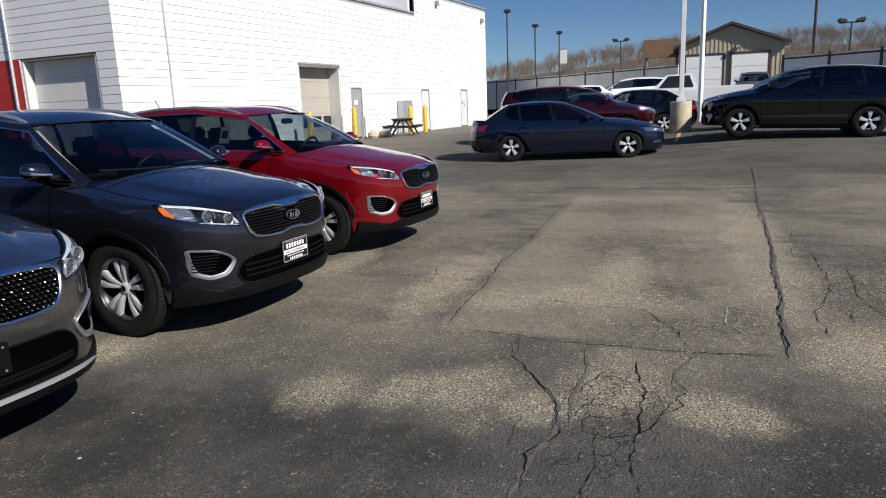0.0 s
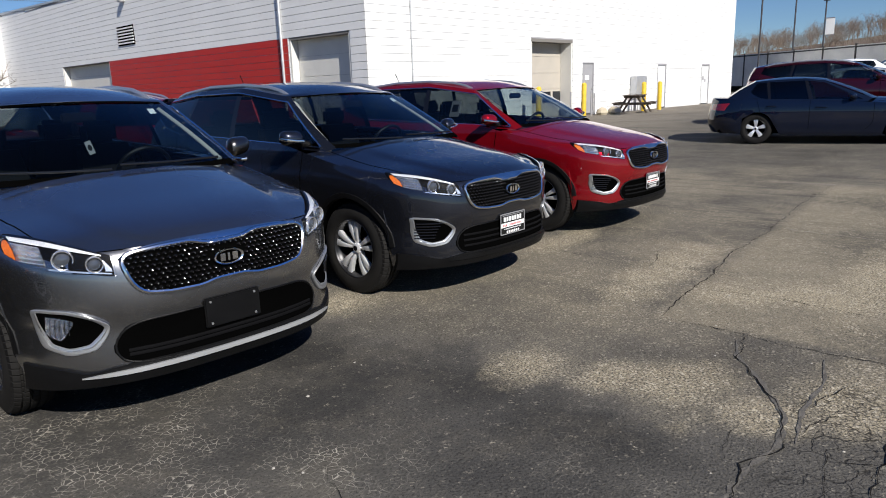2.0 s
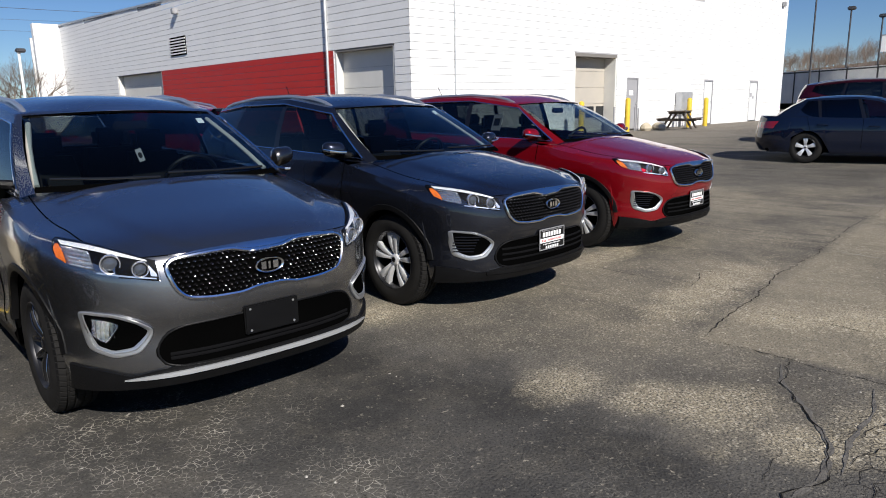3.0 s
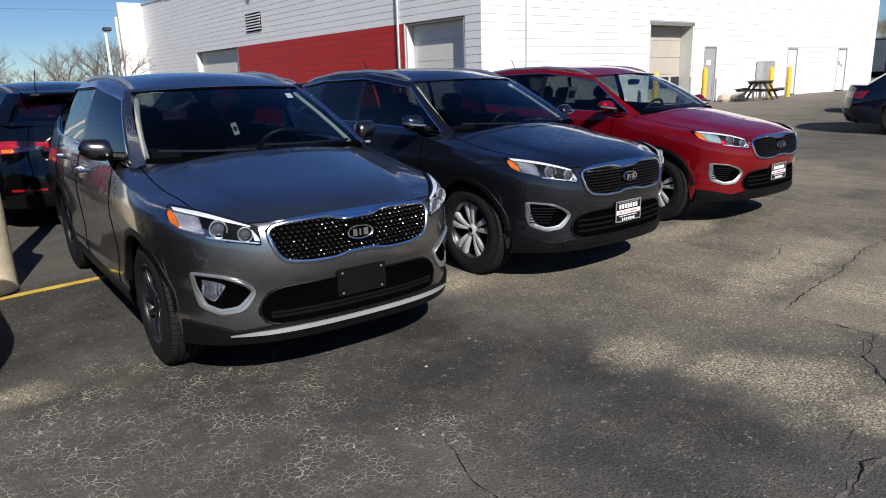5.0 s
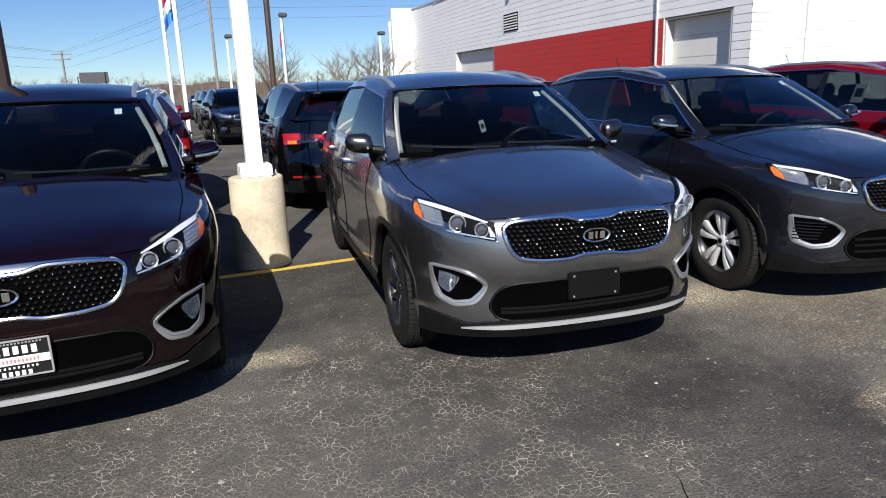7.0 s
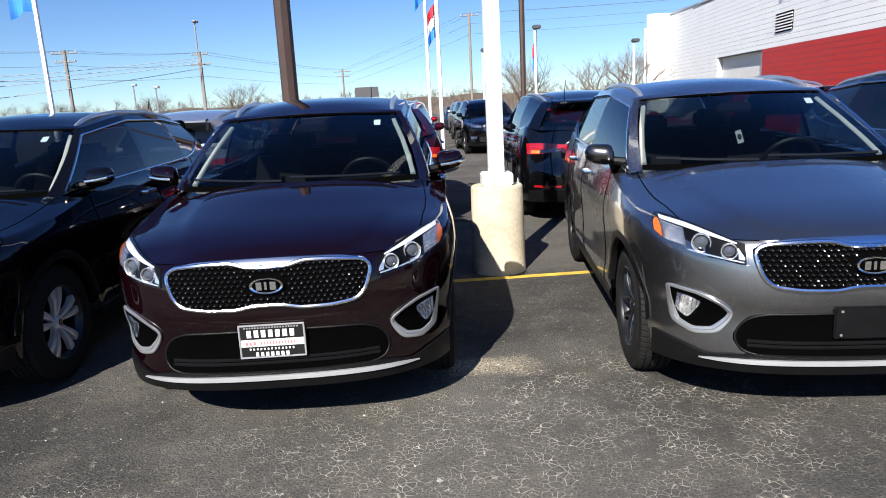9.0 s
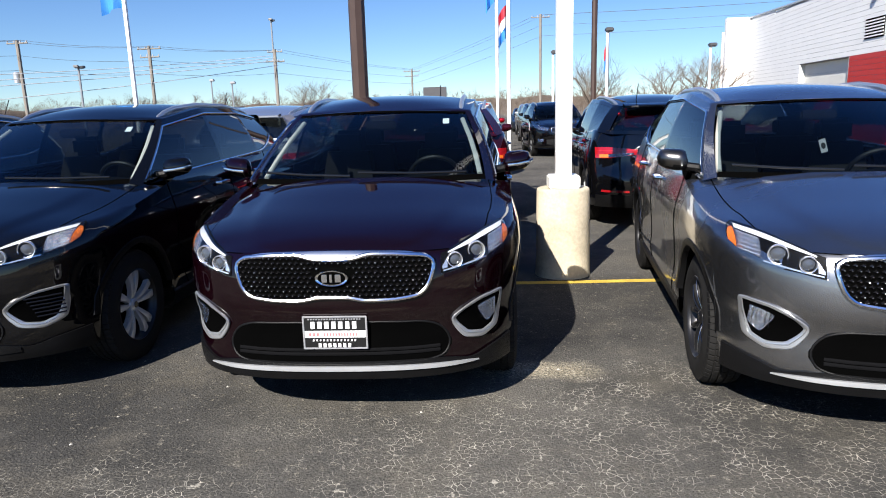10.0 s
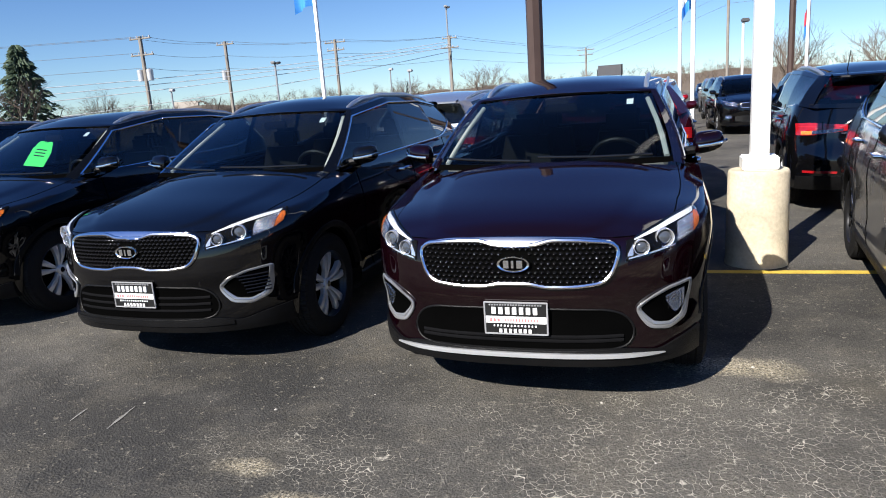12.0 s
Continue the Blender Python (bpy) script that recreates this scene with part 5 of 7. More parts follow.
def wall_side(name, along, length, top, openings, paint_at):
    """A wall of courses; along: 'x' or 'y' of the building; openings: (start, end, low, high)."""
    def block(a, b, z0, z1, d0, d1, bev=0):
        return box(a, b, d0, d1, z0, z1, bev) if along == "x" else box(d0, d1, a, b, z0, z1, bev)
    shapes = []
    for a, b in spans_without(0.3 if along == "y" else 0.03, length, [(o[0], o[1]) for o in openings]):
        shapes.append(block(a, b, -0.2, min(top(a), top(b)), 0.012, 0.3))
    for o in openings:
        if o[2] > 0:
            shapes.append(block(o[0], o[1], -0.2, o[2], 0.012, 0.3))
        shapes.append(block(o[0], o[1], o[3], min(top(o[0]), top(o[1])), 0.012, 0.3))
    walls = [part(name, *shape, WALL_GAP, building, smooth=False) for shape in shapes]
    w = walls[0]
    z = 0.1
    while z < max(top(0), top(length)):
        z1 = z + COURSE
        cuts = [(o[0], o[1]) for o in openings if o[3] > z + 0.1 and o[2] < z1 - 0.1]
        for a, b in spans_without(0, length, cuts):
            hi = [x for x in (a, b) if top(x) > z1 - 0.02]
            if not hi:
                continue
            if top(a) <= z1 - 0.02:
                k = [a + (b - a) * i / 60 for i in range(61)]
                a = min(x for x in k if top(x) > z1 - 0.02)
            for p, q, mt in paint_at(a, b, z + COURSE / 2):
                if q - p > 0.02:
                    part("course", *block(p, q, z + 0.007, z1 - 0.007, 0.0, 0.02, 0.004), mt, w, smooth=False)
        z = z1
    return w


right_open = [(8.2, 11.1, 0.0, 3.35), (11.85, 12.75, 0.0, 2.48), (18.65, 19.6, 0.0, 2.43), (23.8, 24.85, 0.0, 2.42)]
left_open = [(0.75, 4.0, 0.0, 3.43), (19.2, 25.7, 0.0, 3.47)]
wall_side("wall", "x", 28.1, lambda x: 6.1 if x < 18.2 else 7.3, right_open, lambda a, b, z: [(a, b, WALL)])


def left_paint(a, b, z):
    if z > 3.43:
        return [(a, b, WALL)]
    return [(max(a, p), min(b, q), m) for p, q, m in ((0, 4.05, WALL), (4.05, 19.2, RED_WALL), (19.2, 60, WALL)) if min(b, q) > max(a, p)]


wall_side("wall", "y", 36.0, lambda y: 6.1 + 0.026 * y, left_open, left_paint)
part("wing_wall", *box(-1.55, 0.28, 36.0, 36.5, -0.2, 7.15, 0.02), WALL, building, "white wing wall", smooth=False)
k = 0.3
while k < 7.0:
    part("course_line", *box(-1.555, 0.0, 35.994, 36.0, k, k + 0.02, 0), WALL_GAP, building, smooth=False)
    k += 0.6
part("roof", *join(box(0.1, 28.0, 0.1, 44, 5.85, 6.05, 0), box(18.3, 28.0, 0.1, 30, 7.1, 7.28, 0), box(14.0, 18.25, 9.0, 30, 6.0, 7.3, 0)), WALL, building, smooth=False)
part("step_wall", *box(18.18, 18.42, 0.32, 30, 5.9, 7.28, 0), WALL, building, smooth=False)
part("coping", *box(-0.04, 18.16, -0.05, 0.35, 6.1, 6.2, 0.01), STEEL, building, smooth=False)
part("coping", *box(18.14, 28.14, -0.05, 0.35, 7.3, 7.4, 0.01), STEEL, building, smooth=False)
rows = [[(x, y, 6.1 + 0.026 * y + z) for x, z in ((-0.05, 0), (0.35, 0), (0.35, 0.1), (-0.05, 0.1))] for y in (0.3, 36.0)]
part("coping", *grid(rows, True), STEEL, building, smooth=False)
part("back_wall", *join(box(27.8, 28.1, 0.3, 44, -0.2, 7.3, 0), box(0, 28, 43.8, 44, -0.2, 6.9, 0)), WALL, building, smooth=False)


def sectional_door(a, b, top, along, depth, panes=False, label="closed pale sectional door", mat=None):
    mat = mat or DOOR_PALE

    def block(p, q, z0, z1, d0, d1, bev=0.006):
        return box(p, q, d0, d1, z0, z1, bev) if along == "x" else box(d0, d1, p, q, z0, z1, bev)
    door = part("garage_door", *block(a, b, 0.1, top, depth + 0.02, depth + 0.1, 0), WALL_GAP, building, label, smooth=False)
    n = 5
    for i in range(n):
        z0, z1 = 0.15 + (top - 0.15) * i / n, 0.15 + (top - 0.15) * (i + 1) / n
        part("panel", *block(a, b, z0 + 0.004, z1 - 0.004, depth, depth + 0.03), mat, door, smooth=False)
        if panes and i == 1:
            for q in range(4):
                w = (b - a) / 4
                part("pane", *block(a + w * q + 0.08, a + w * (q + 1) - 0.08, z0 + 0.1, z1 - 0.1, depth - 0.012, depth, 0), DARK_GLASS, door, smooth=False)
    for p, q in ((a - 0.002, a + 0.1), (b - 0.1, b + 0.002)):
        part("door_jamb", *block(p, q, 0.1, top, 0.02, depth - 0.006, 0.004), DOOR_PALE, building, smooth=False)
    part("door_head", *block(a, b, top - 0.12, top + 0.002, 0.02, depth - 0.006, 0.004), REVEAL, building, smooth=False)


sectional_door(8.2, 11.1, 3.35, "x", 0.55, True, "closed tan sectional door with small dark panes", DOOR_TAN)
sectional_door(0.75, 4.0, 3.43, "y", 0.3)
sectional_door(19.2, 25.7, 3.47, "y", 0.3)


def plain_door(a, b, top, mat, label):
    d = part("door", *box(a + 0.04, b - 0.04, 0.03, 0.08, 0.35, top - 0.04, 0.004), mat, building, label, smooth=False)
    part("door_frame", *join(box(a, a + 0.05, -0.01, 0.09, 0.3, top, 0.004), box(b - 0.05, b, -0.01, 0.09, 0.3, top, 0.004), box(a, b, -0.011, 0.091, top - 0.05, top + 0.001, 0.004)), DOOR_GREY, d, smooth=False)
    part("knob", *moved(lathe([(-0.06, 0.001), (-0.06, 0.025), (-0.03, 0.03), (0, 0.012)], 12, "y"), Matrix.Translation((b - 0.14, 0.03, 1.4))), STEEL, d)
    return d


grey = plain_door(11.85, 12.75, 2.48, DOOR_GREY, "grey steel service door with a small notice")
part("notice", *box(12.1, 12.4, 0.024, 0.032, 1.75, 1.95, 0), WHITE_PAINT, grey, smooth=False)
plain_door(18.65, 19.6, 2.43, WHITE_DOOR, "white steel service door")
wd = plain_door(23.8, 24.85, 2.42, WHITE_DOOR, "white steel service door with small notices")
part("notice", *join(box(24.0, 24.2, 0.022, 0.032, 1.6, 1.8, 0), box(24.3, 24.45, 0.022, 0.032, 1.5, 1.65, 0)), DOOR_GREY, wd, smooth=False)
part("downspout", *sweep([(-0.05, 4.34, 0.3), (-0.05, 4.34, 5.95), (0.0, 4.34, 6.15)], 0.05), STEEL, building, "galvanised downspout")
part("downspout", *sweep([(1.85, -0.03, 0.4), (1.85, -0.03, 6.1)], 0.025), STEEL, building)
vent = part("wall_vent", *box(-0.03, 0.02, 15.95, 17.75, 4.0, 4.85, 0.01), PIT, building, "louvred wall vent", smooth=False)
for q in range(6):
    part("louvre", *box(-0.06, -0.02, 15.97, 17.73, 4.06 + q * 0.13, 4.12 + q * 0.13, 0.004), WALL, vent, smooth=False)
for x, z in ((20.8, 6.9), (27.3, 6.6)):
    part("wall_lamp", *box(x - 0.12, x + 0.12, -0.2, 0.0, z - 0.14, z + 0.12, 0.03), DOOR_GREY, building, "small grey wall lamp")
part("wall_lamp", *box(-0.25, 0.0, 16.5, 16.8, 5.85, 6.1, 0.03), DOOR_GREY, building)
building.matrix_world = BW

# ---- the light pole on its concrete base ----
CONCRETE = material("old_concrete", (0.47, 0.41, 0.305), 0.9, 0, 0.35, 3, 0.22, 45, spec=0.2)
POLE_WHITE = material("white_pole_paint", (0.78, 0.78, 0.76), 0.4, 0, 0.05, 3)
BROWN_STEEL = material("brown_steel", (0.05, 0.03, 0.024), 0.5, 0.2, 0.15, 3)
YELLOW = material("yellow_paint", (0.62, 0.42, 0.03), 0.6, 0, 0.2, 5, 0.2, 40)


def light_pole(x, y, z, r, h, height, label, half=0.07):
    pole = thing("light_pole", label, "light pole", "lot light poles")
    prof = [(0, r * 1.02), (0.05, r), (h * 0.35, r * 0.985), (h - 0.03, r * 0.965), (h - 0.008, r * 0.94), (h, r * 0.9), (h, 0.001)]
    part("concrete_base", *lathe(prof, 40, "z"), CONCRETE, pole, "round stained concrete base")
    part("base_cover", *box(-half * 2, half * 2, -half * 2, half * 2, h, h + 0.115, 0.012), POLE_WHITE, pole)
    part("mast", *box(-half, half, -half, half, h + 0.1, height, 0.012), POLE_WHITE, pole, "square white steel mast")
    for s in (1, -1):
        part("lamp_head", *box(s * 0.5 - 0.35, s * 0.5 + 0.35, -0.25, 0.25, height - 0.1, height + 0.12, 0.04), DOOR_GREY, pole)
    pole.matrix_world = Matrix.Translation((x, y, z))
    return pole


light_pole(1.465, 3.285, 0, 0.252, 0.82, 9.0, "square white light pole on a round concrete base")
light_pole(23.6, -3.0, rise(23.6, -3.0), 0.33, 0.95, 9.4, "square white light pole on a round concrete base")

# ---- the cars ----
row = "row of new cars"
make_suv("suv", pose(-2.451, 0.214, 0, 0, 0, -1.0), P_BLACK, "glossy black new SUV with a dealer plate", group=row)
make_suv("suv", pose(0, 0, 0, 0, 0, 0), P_MAROON, "dark maroon new SUV with a dealer plate", "sport", group=row, style="dark")
grey_suv = make_suv("suv", pose(2.7, -0.285, 0, 0, 0, -6.36), P_GREY, "titanium grey new SUV with a bare plate bracket", "sport", plate="blank", style="dark", group=row, rod=False)
make_suv("suv", pose(5.262, -0.322, 0, 0, 0, -4.51), P_SLATE, "dark slate blue new SUV with a dealer plate", group=row)
red_suv = make_suv("suv", pose(8.062, -0.368, 0, 0, 0, -3.54), P_RED, "bright red new SUV with a dealer plate", group=row)
tag_place = Matrix.Translation((0.03, 1.85, 1.26)) @ Matrix.Rotation(radians(-17), 4, "Y")
tag = part("hang_tag", *moved(box(-0.021, 0.021, -0.0015, 0.0015, -0.045, 0.045, 0.002), tag_place), PLATE_FRAME, grey_suv, "pale grey card hanging from the mirror", smooth=False)
part("tag_mark", *moved(lathe([(-0.003, 0.001), (-0.003, 0.014), (0.003, 0.014), (0.003, 0.001)], 16, "y"), tag_place @ Matrix.Diagonal((1, 1, 1.5, 1))), INK, tag)
paper = part("window_paper", *moved(box(-0.003, 0.003, -0.07, 0.07, -0.1, 0.1, 0), pose(-0.73, 2.25, 1.33, 0, 22, 0)), PLATE_FRAME, red_suv, "pale paper behind the side window", smooth=False)
part("paper_bar", *moved(box(-0.006, 0.006, -0.045, 0.045, -0.04, 0.05, 0), pose(-0.73, 2.25, 1.33, 0, 22, 0)), INK, paper, smooth=False)
make_suv("suv", pose(-5.15, 0.5, 0, 0, 0, -1), P_BLACK, "black new SUV with a green paper behind the windshield", group=row)
make_suv("suv", pose(3.15, 10.15, 0, 0, 0, 178), P_BLACK, "black SUV parked with its tail to the lane", near=False, plate=None, group="second row of cars")
make_suv("suv", pose(0.2, 10.5, 0, 0, 0, 180), P_WINE, "dark red SUV parked with its tail to the lane", near=False, plate=None, group="second row of cars")
make_suv("suv", pose(-2.5, 10.7, 0, 0, 0, 180), P_SILVER, "silver SUV parked with its tail to the lane", near=False, plate=None, group="second row of cars")
make_suv("suv", pose(5.9, 10.2, 0, 0, 0, 176), P_RED, "red SUV parked with its tail to the lane", near=False, plate=None, rod=False, group="second row of cars")
make_car("suv", pose(3.2, 17.9, 0, 0, 0, 2), SUV, P_BLACK, "dark SUV facing the lane", group="third row of cars")
make_car("sedan", pose(18.7, -2.65, rise(17.9, -0.5) - 0.01, 0, 0, 8.5), SEDAN, P_BLUE, "dark blue sedan parked across the lot", group="cars by the pole")
make_car("suv", pose(20.1, -3.45, rise(20.0, -5.5) + 0.06, -1.2, 0, 180), SUV, P_BLACK, "older black SUV parked by the light pole", group="cars by the pole")
# ---- more cars ----
make_suv("suv", pose(-8.1, 0.8, 0, 0, 0, -1), P_BLACK, "black new SUV at the end of the row", group=row, near=False)
make_car("suv", pose(22.6, -2.3, rise(22.3), 0, 0, 10), SUV, P_WINE, "dark red SUV behind the blue sedan", group="cars by the pole")
make_car("sedan", pose(24.6, 1.3, rise(24.7), 0, 0, 188), SEDAN, P_BLACK, "black sedan parked beside the light pole", group="cars by the pole")
make_car("suv", pose(36.0, 1.9, rise(35.5), 0, 0, 186), SUV, P_WHITE, "white SUV parked before the fence", group="cars by the fence")
make_car("sedan", pose(27.2, 3.4, rise(27), 0, 0, 190), SEDAN, P_SILVER, "silver sedan parked before the fence", group="cars by the fence")
make_car("sedan", pose(23.4, -3.7, rise(23.2, -5), 0, 0, 178), SEDAN, P_SILVER, "silver sedan parked behind the black SUV", group="cars by the pole")
make_car("suv", pose(26.0, -4.0, rise(26, -5), 0, 0, 178), SUV, P_BLUE, "dark blue SUV parked behind the silver sedan", group="cars by the pole")
make_car("suv", pose(40.5, -6.6, rise(40), 0, 0, 268), SUV, P_GOLD, "pale gold SUV parked before the garage", group="cars by the fence")
make_car("sedan", pose(35.0, 4.6, rise(35), 0, 0, 190), SEDAN, P_WHITE, "white sedan parked before the fence", group="cars by the fence")
for x, y, yaw, d, m, words in ((3.4, 24.5, 2, SUV, P_BLACK, "dark SUV in the far row"), (3.5, 31.5, 0, SUV, P_SILVER, "silver SUV in the far row"), (3.5, 39.0, 0, SEDAN, P_BLUE, "blue sedan in the far row"),
                            (0.3, 16.8, 180, SUV, P_RED, "red SUV in the far row"), (0.1, 23.6, 180, SUV, P_BLACK, "black SUV in the far row"), (0.0, 30.5, 180, SUV, P_RED, "red SUV in the far row"),
                            (-0.2, 38.0, 180, SEDAN, P_SILVER, "silver sedan in the far row"), (6.2, 18.2, 2, SUV, P_RED, "red SUV in the far row"), (6.4, 25.0, 2, SUV, P_BLUE, "blue SUV in the far row")):
    make_car("sedan" if d is SEDAN else "suv", pose(x, y, 0, 0, 0, yaw), d, m, words, group="far rows of cars")


def pickup(where):
    """A white pickup truck with an open bed."""
    t = thing("pickup_truck", "white pickup truck with an open bed", "truck", "cars by the fence")
    part("bed", *join(box(-0.95, 0.95, 3.4, 5.5, 0.5, 0.62, 0.02), box(-0.97, -0.87, 3.4, 5.5, 0.5, 1.15, 0.03), box(0.87, 0.97, 3.4, 5.5, 0.5, 1.15, 0.03), box(-0.95, 0.95, 5.42, 5.52, 0.5, 1.15, 0.03)), P_WHITE, t)
    part("body", *join(box(-0.96, 0.96, 0.05, 3.38, 0.45, 1.12, 0.09)), P_WHITE, t)
    rows = [[(s * w, y, z) for s in (-1, 1)] for w, y, z in ((0.85, 1.35, 1.1), (0.7, 1.95, 1.72), (0.7, 3.0, 1.74), (0.82, 3.3, 1.1))]
    part("cab", *grid(rows), P_WHITE, t)
    for s in (1, -1):
        part("side_window", *grid([[(s * 0.852, 1.6, 1.15), (s * 0.838, 3.1, 1.15)], [(s * 0.727, 2.0, 1.66), (s * 0.727, 2.9, 1.66)]]), DARK_GLASS, t)
        part("cab_side", *grid([[(s * 0.85, 1.35, 1.1), (s * 0.82, 3.3, 1.1)], [(s * 0.7, 1.95, 1.72), (s * 0.7, 3.0, 1.74)]]), P_WHITE, t)
        part("tail_light", *box(s * 0.9 - 0.05, s * 0.9 + 0.05, 5.5, 5.54, 0.75, 1.08, 0.01), RED_LENS, t)
    for y in (0.95, 4.5):
        for s in (1, -1):
            wheel(t, s * 0.82, y, SUV, "star", s)
    t.matrix_world = where


pickup(pose(34.6, -0.4, rise(34.4), 0, 0, 178))

# ---- yellow lines and cracks in the asphalt ----
LINE = material("yellow_road_paint", (0.52, 0.36, 0.05), 0.75, 0, 0.3, 5, 0.3, 60)
CRACK = material("crack_dirt", (0.014, 0.013, 0.012), 0.95, 0, 0.3, 8, spec=0.05)
SEAM = material("pale_crack_fill", (0.1, 0.092, 0.08), 0.9, 0, 0.55, 14, 0.6, 70)


def ribbon(points, width, z, wobble=0.0, taper=True, seed=1):
    """A strip on the ground along points, uneven where wobble is given."""
    rnd = random.Random(seed)
    fine = []
    for (x, y), (u, w) in zip(points, points[1:]):
        n = max(1, int(math.hypot(u - x, w - y) / (0.045 if wobble else 0.3)))
        fine += [(x + (u - x) * i / n, y + (w - y) * i / n) for i in range(n)]
    fine.append(points[-1])
    drift, rows = 0.0, []
    for i, (x, y) in enumerate(fine):
        a, b = fine[max(0, i - 1)], fine[min(len(fine) - 1, i + 1)]
        d = Vector((b[0] - a[0], b[1] - a[1])).normalized()
        drift = drift * 0.8 + rnd.uniform(-1, 1) * wobble
        h = width / 2 * ((rnd.uniform(0.6, 1.25) if width > 0.03 else rnd.uniform(0.15, 1.5)) if wobble else 1) * (min(1, i / 6 + 0.2, (len(fine) - 1 - i) / 6 + 0.2) if taper else 1)
        cx, cy = x - d.y * drift, y + d.x * drift
        rows.append([(cx - d.y * h, cy + d.x * h, rise(cx, cy) + z), (cx + d.y * h, cy - d.x * h, rise(cx, cy) + z)])
    return grid([[r[1] for r in rows], [r[0] for r in rows]])


for i, pts in enumerate(([(-0.9, 2.92), (0.4, 2.93), (1.4, 2.94), (2.3, 2.97), (3.0, 3.0)], [(20.4, -2.92), (23.3, -3.0)], [(15.9, 2.2), (17.9, -3.6), (18.4, -5.5)])):
    tagged(part("parking_line", *ribbon(pts, 0.1 if i < 2 else 0.05, 0.004, taper=False), LINE if i < 2 else SEAM), "worn yellow parking line" if i < 2 else "thin pale line on the asphalt", "line", kind="structure")
for pts in ([(-2.41, -0.39), (-2.44, -0.24)], [(-2.12, -0.43), (-2.17, -0.17)]):
    tagged(part("paint_mark", *ribbon(pts, 0.035, 0.004, 0.004, seed=50), material("faded_white_mark", (0.2, 0.195, 0.18), 0.85, 0, 0.3, 12)), "faded white paint mark on the asphalt", "mark", "faded paint marks", "structure")
CRACKS = [
    (0.014, [(5.16, -1.53), (5.98, -1.49), (7.24, -1.44), (8.58, -1.44), (10.52, -1.4), (12.0, -1.46)]),
    (0.016, [(5.16, -1.53), (5.12, -2.06), (5.03, -2.61), (5.04, -3.13), (5.07, -3.72)]),
    (0.024, [(15.3, -4.37), (10.46, -4.09), (8.28, -3.97), (6.69, -3.86), (5.07, -3.72)]),
    (0.012, [(5.98, -1.49), (5.98, -2.09), (5.86, -2.78)]),
    (0.012, [(7.11, -1.41), (6.96, -0.8), (6.36, -0.97), (6.43, -0.55), (6.56, 0.26)]),
    (0.013, [(5.12, -2.06), (4.71, -2.14), (4.42, -2.33), (4.08, -2.54), (3.73, -2.57), (3.54, -2.49), (3.25, -2.52)]),
    (0.015, [(4.88, -2.87), (4.36, -2.94), (3.88, -2.93), (3.65, -2.92), (3.29, -2.99)]),
    (0.016, [(3.73, -2.68), (3.78, -2.79), (3.91, -2.94), (4.23, -3.13), (4.48, -3.08)]),
    (0.009, [(2.53, -1.07), (2.41, -1.27), (2.36, -1.46), (2.35, -1.66)]),
    (0.014, [(8.33, -4.34), (6.95, -4.31), (5.95, -4.03), (5.46, -4.05)]),
    (0.014, [(7.6, -4.51), (6.46, -4.41), (6.03, -4.47)]),
    (0.018, [(14.7, 0.6), (14.0, -0.95), (13.5, -3.0), (13.3, -5.5)]),
    (0.012, [(6.0, -2.8), (5.5, -3.1), (5.05, -3.2)]),
    (0.012, [(4.36, -2.94), (4.2, -2.7), (3.95, -2.62)]),
    (0.014, [(8.42, -3.98), (8.46, -4.5), (8.53, -5.06), (8.5, -6.0)]),
    (0.008, [(9.05, -0.51), (9.2, 0.4), (8.96, 1.68)]),
    (0.01, [(7.05, -0.4), (7.0, 0.5), (6.7, 1.2)]),
    (0.011, [(4.03, -2.99), (3.95, -2.8), (3.86, -2.72), (3.7, -2.75)]),
    (0.011, [(4.6, -2.9), (4.62, -2.72), (4.4, -2.62), (4.2, -2.6)]),
    (0.011, [(3.72, -2.74), (3.5, -2.8), (3.3, -2.78), (3.1, -2.84)]),
    (0.012, [(4.59, -3.07), (4.42, -3.15), (4.29, -3.1), (4.1, -3.02), (4.0, -2.98)]),
    (0.009, [(3.9, -2.38), (3.75, -2.36), (3.55, -2.4), (3.45, -2.36)]),
    (0.01, [(6.3, -4.1), (6.1, -4.25), (5.75, -4.2)]),
    (0.01, [(9.4, -4.3), (8.6, -4.25), (7.9, -4.12)]),
]
for i, (w, pts) in enumerate(CRACKS):
    tagged(part("crack", *ribbon(pts, w * 0.45, 0.005, 0.016, seed=i), CRACK), "dark crack in the worn asphalt", "crack", "cracks in the lot", "structure")

for i, (w, pts) in enumerate(((0.028, [(5.0, -2.06), (4.75, -2.13), (4.4, -2.35), (4.08, -2.53), (3.78, -2.56), (3.5, -2.5), (3.2, -2.48), (2.9, -2.5)]), (0.02, [(4.95, -2.55), (4.6, -2.6), (4.2, -2.58), (3.85, -2.62)]), (0.028, [(5.25, -3.4), (4.95, -3.2), (4.7, -3.1), (4.5, -3.08)]), (0.035, [(15.3, -4.4), (10.46, -4.12), (8.28, -4.0), (6.69, -3.88), (5.07, -3.74)]))):
    tagged(part("crack_filler", *ribbon(pts, w, 0.0032 + i * 0.0003, 0.005, seed=40 + i), SEAM), "smooth grey filler along a crack", "crack", "crack fillers", "structure")
PALE_LINE = material("pale_line_dust", (0.26, 0.24, 0.2), 0.9, 0, 0.3, 12)
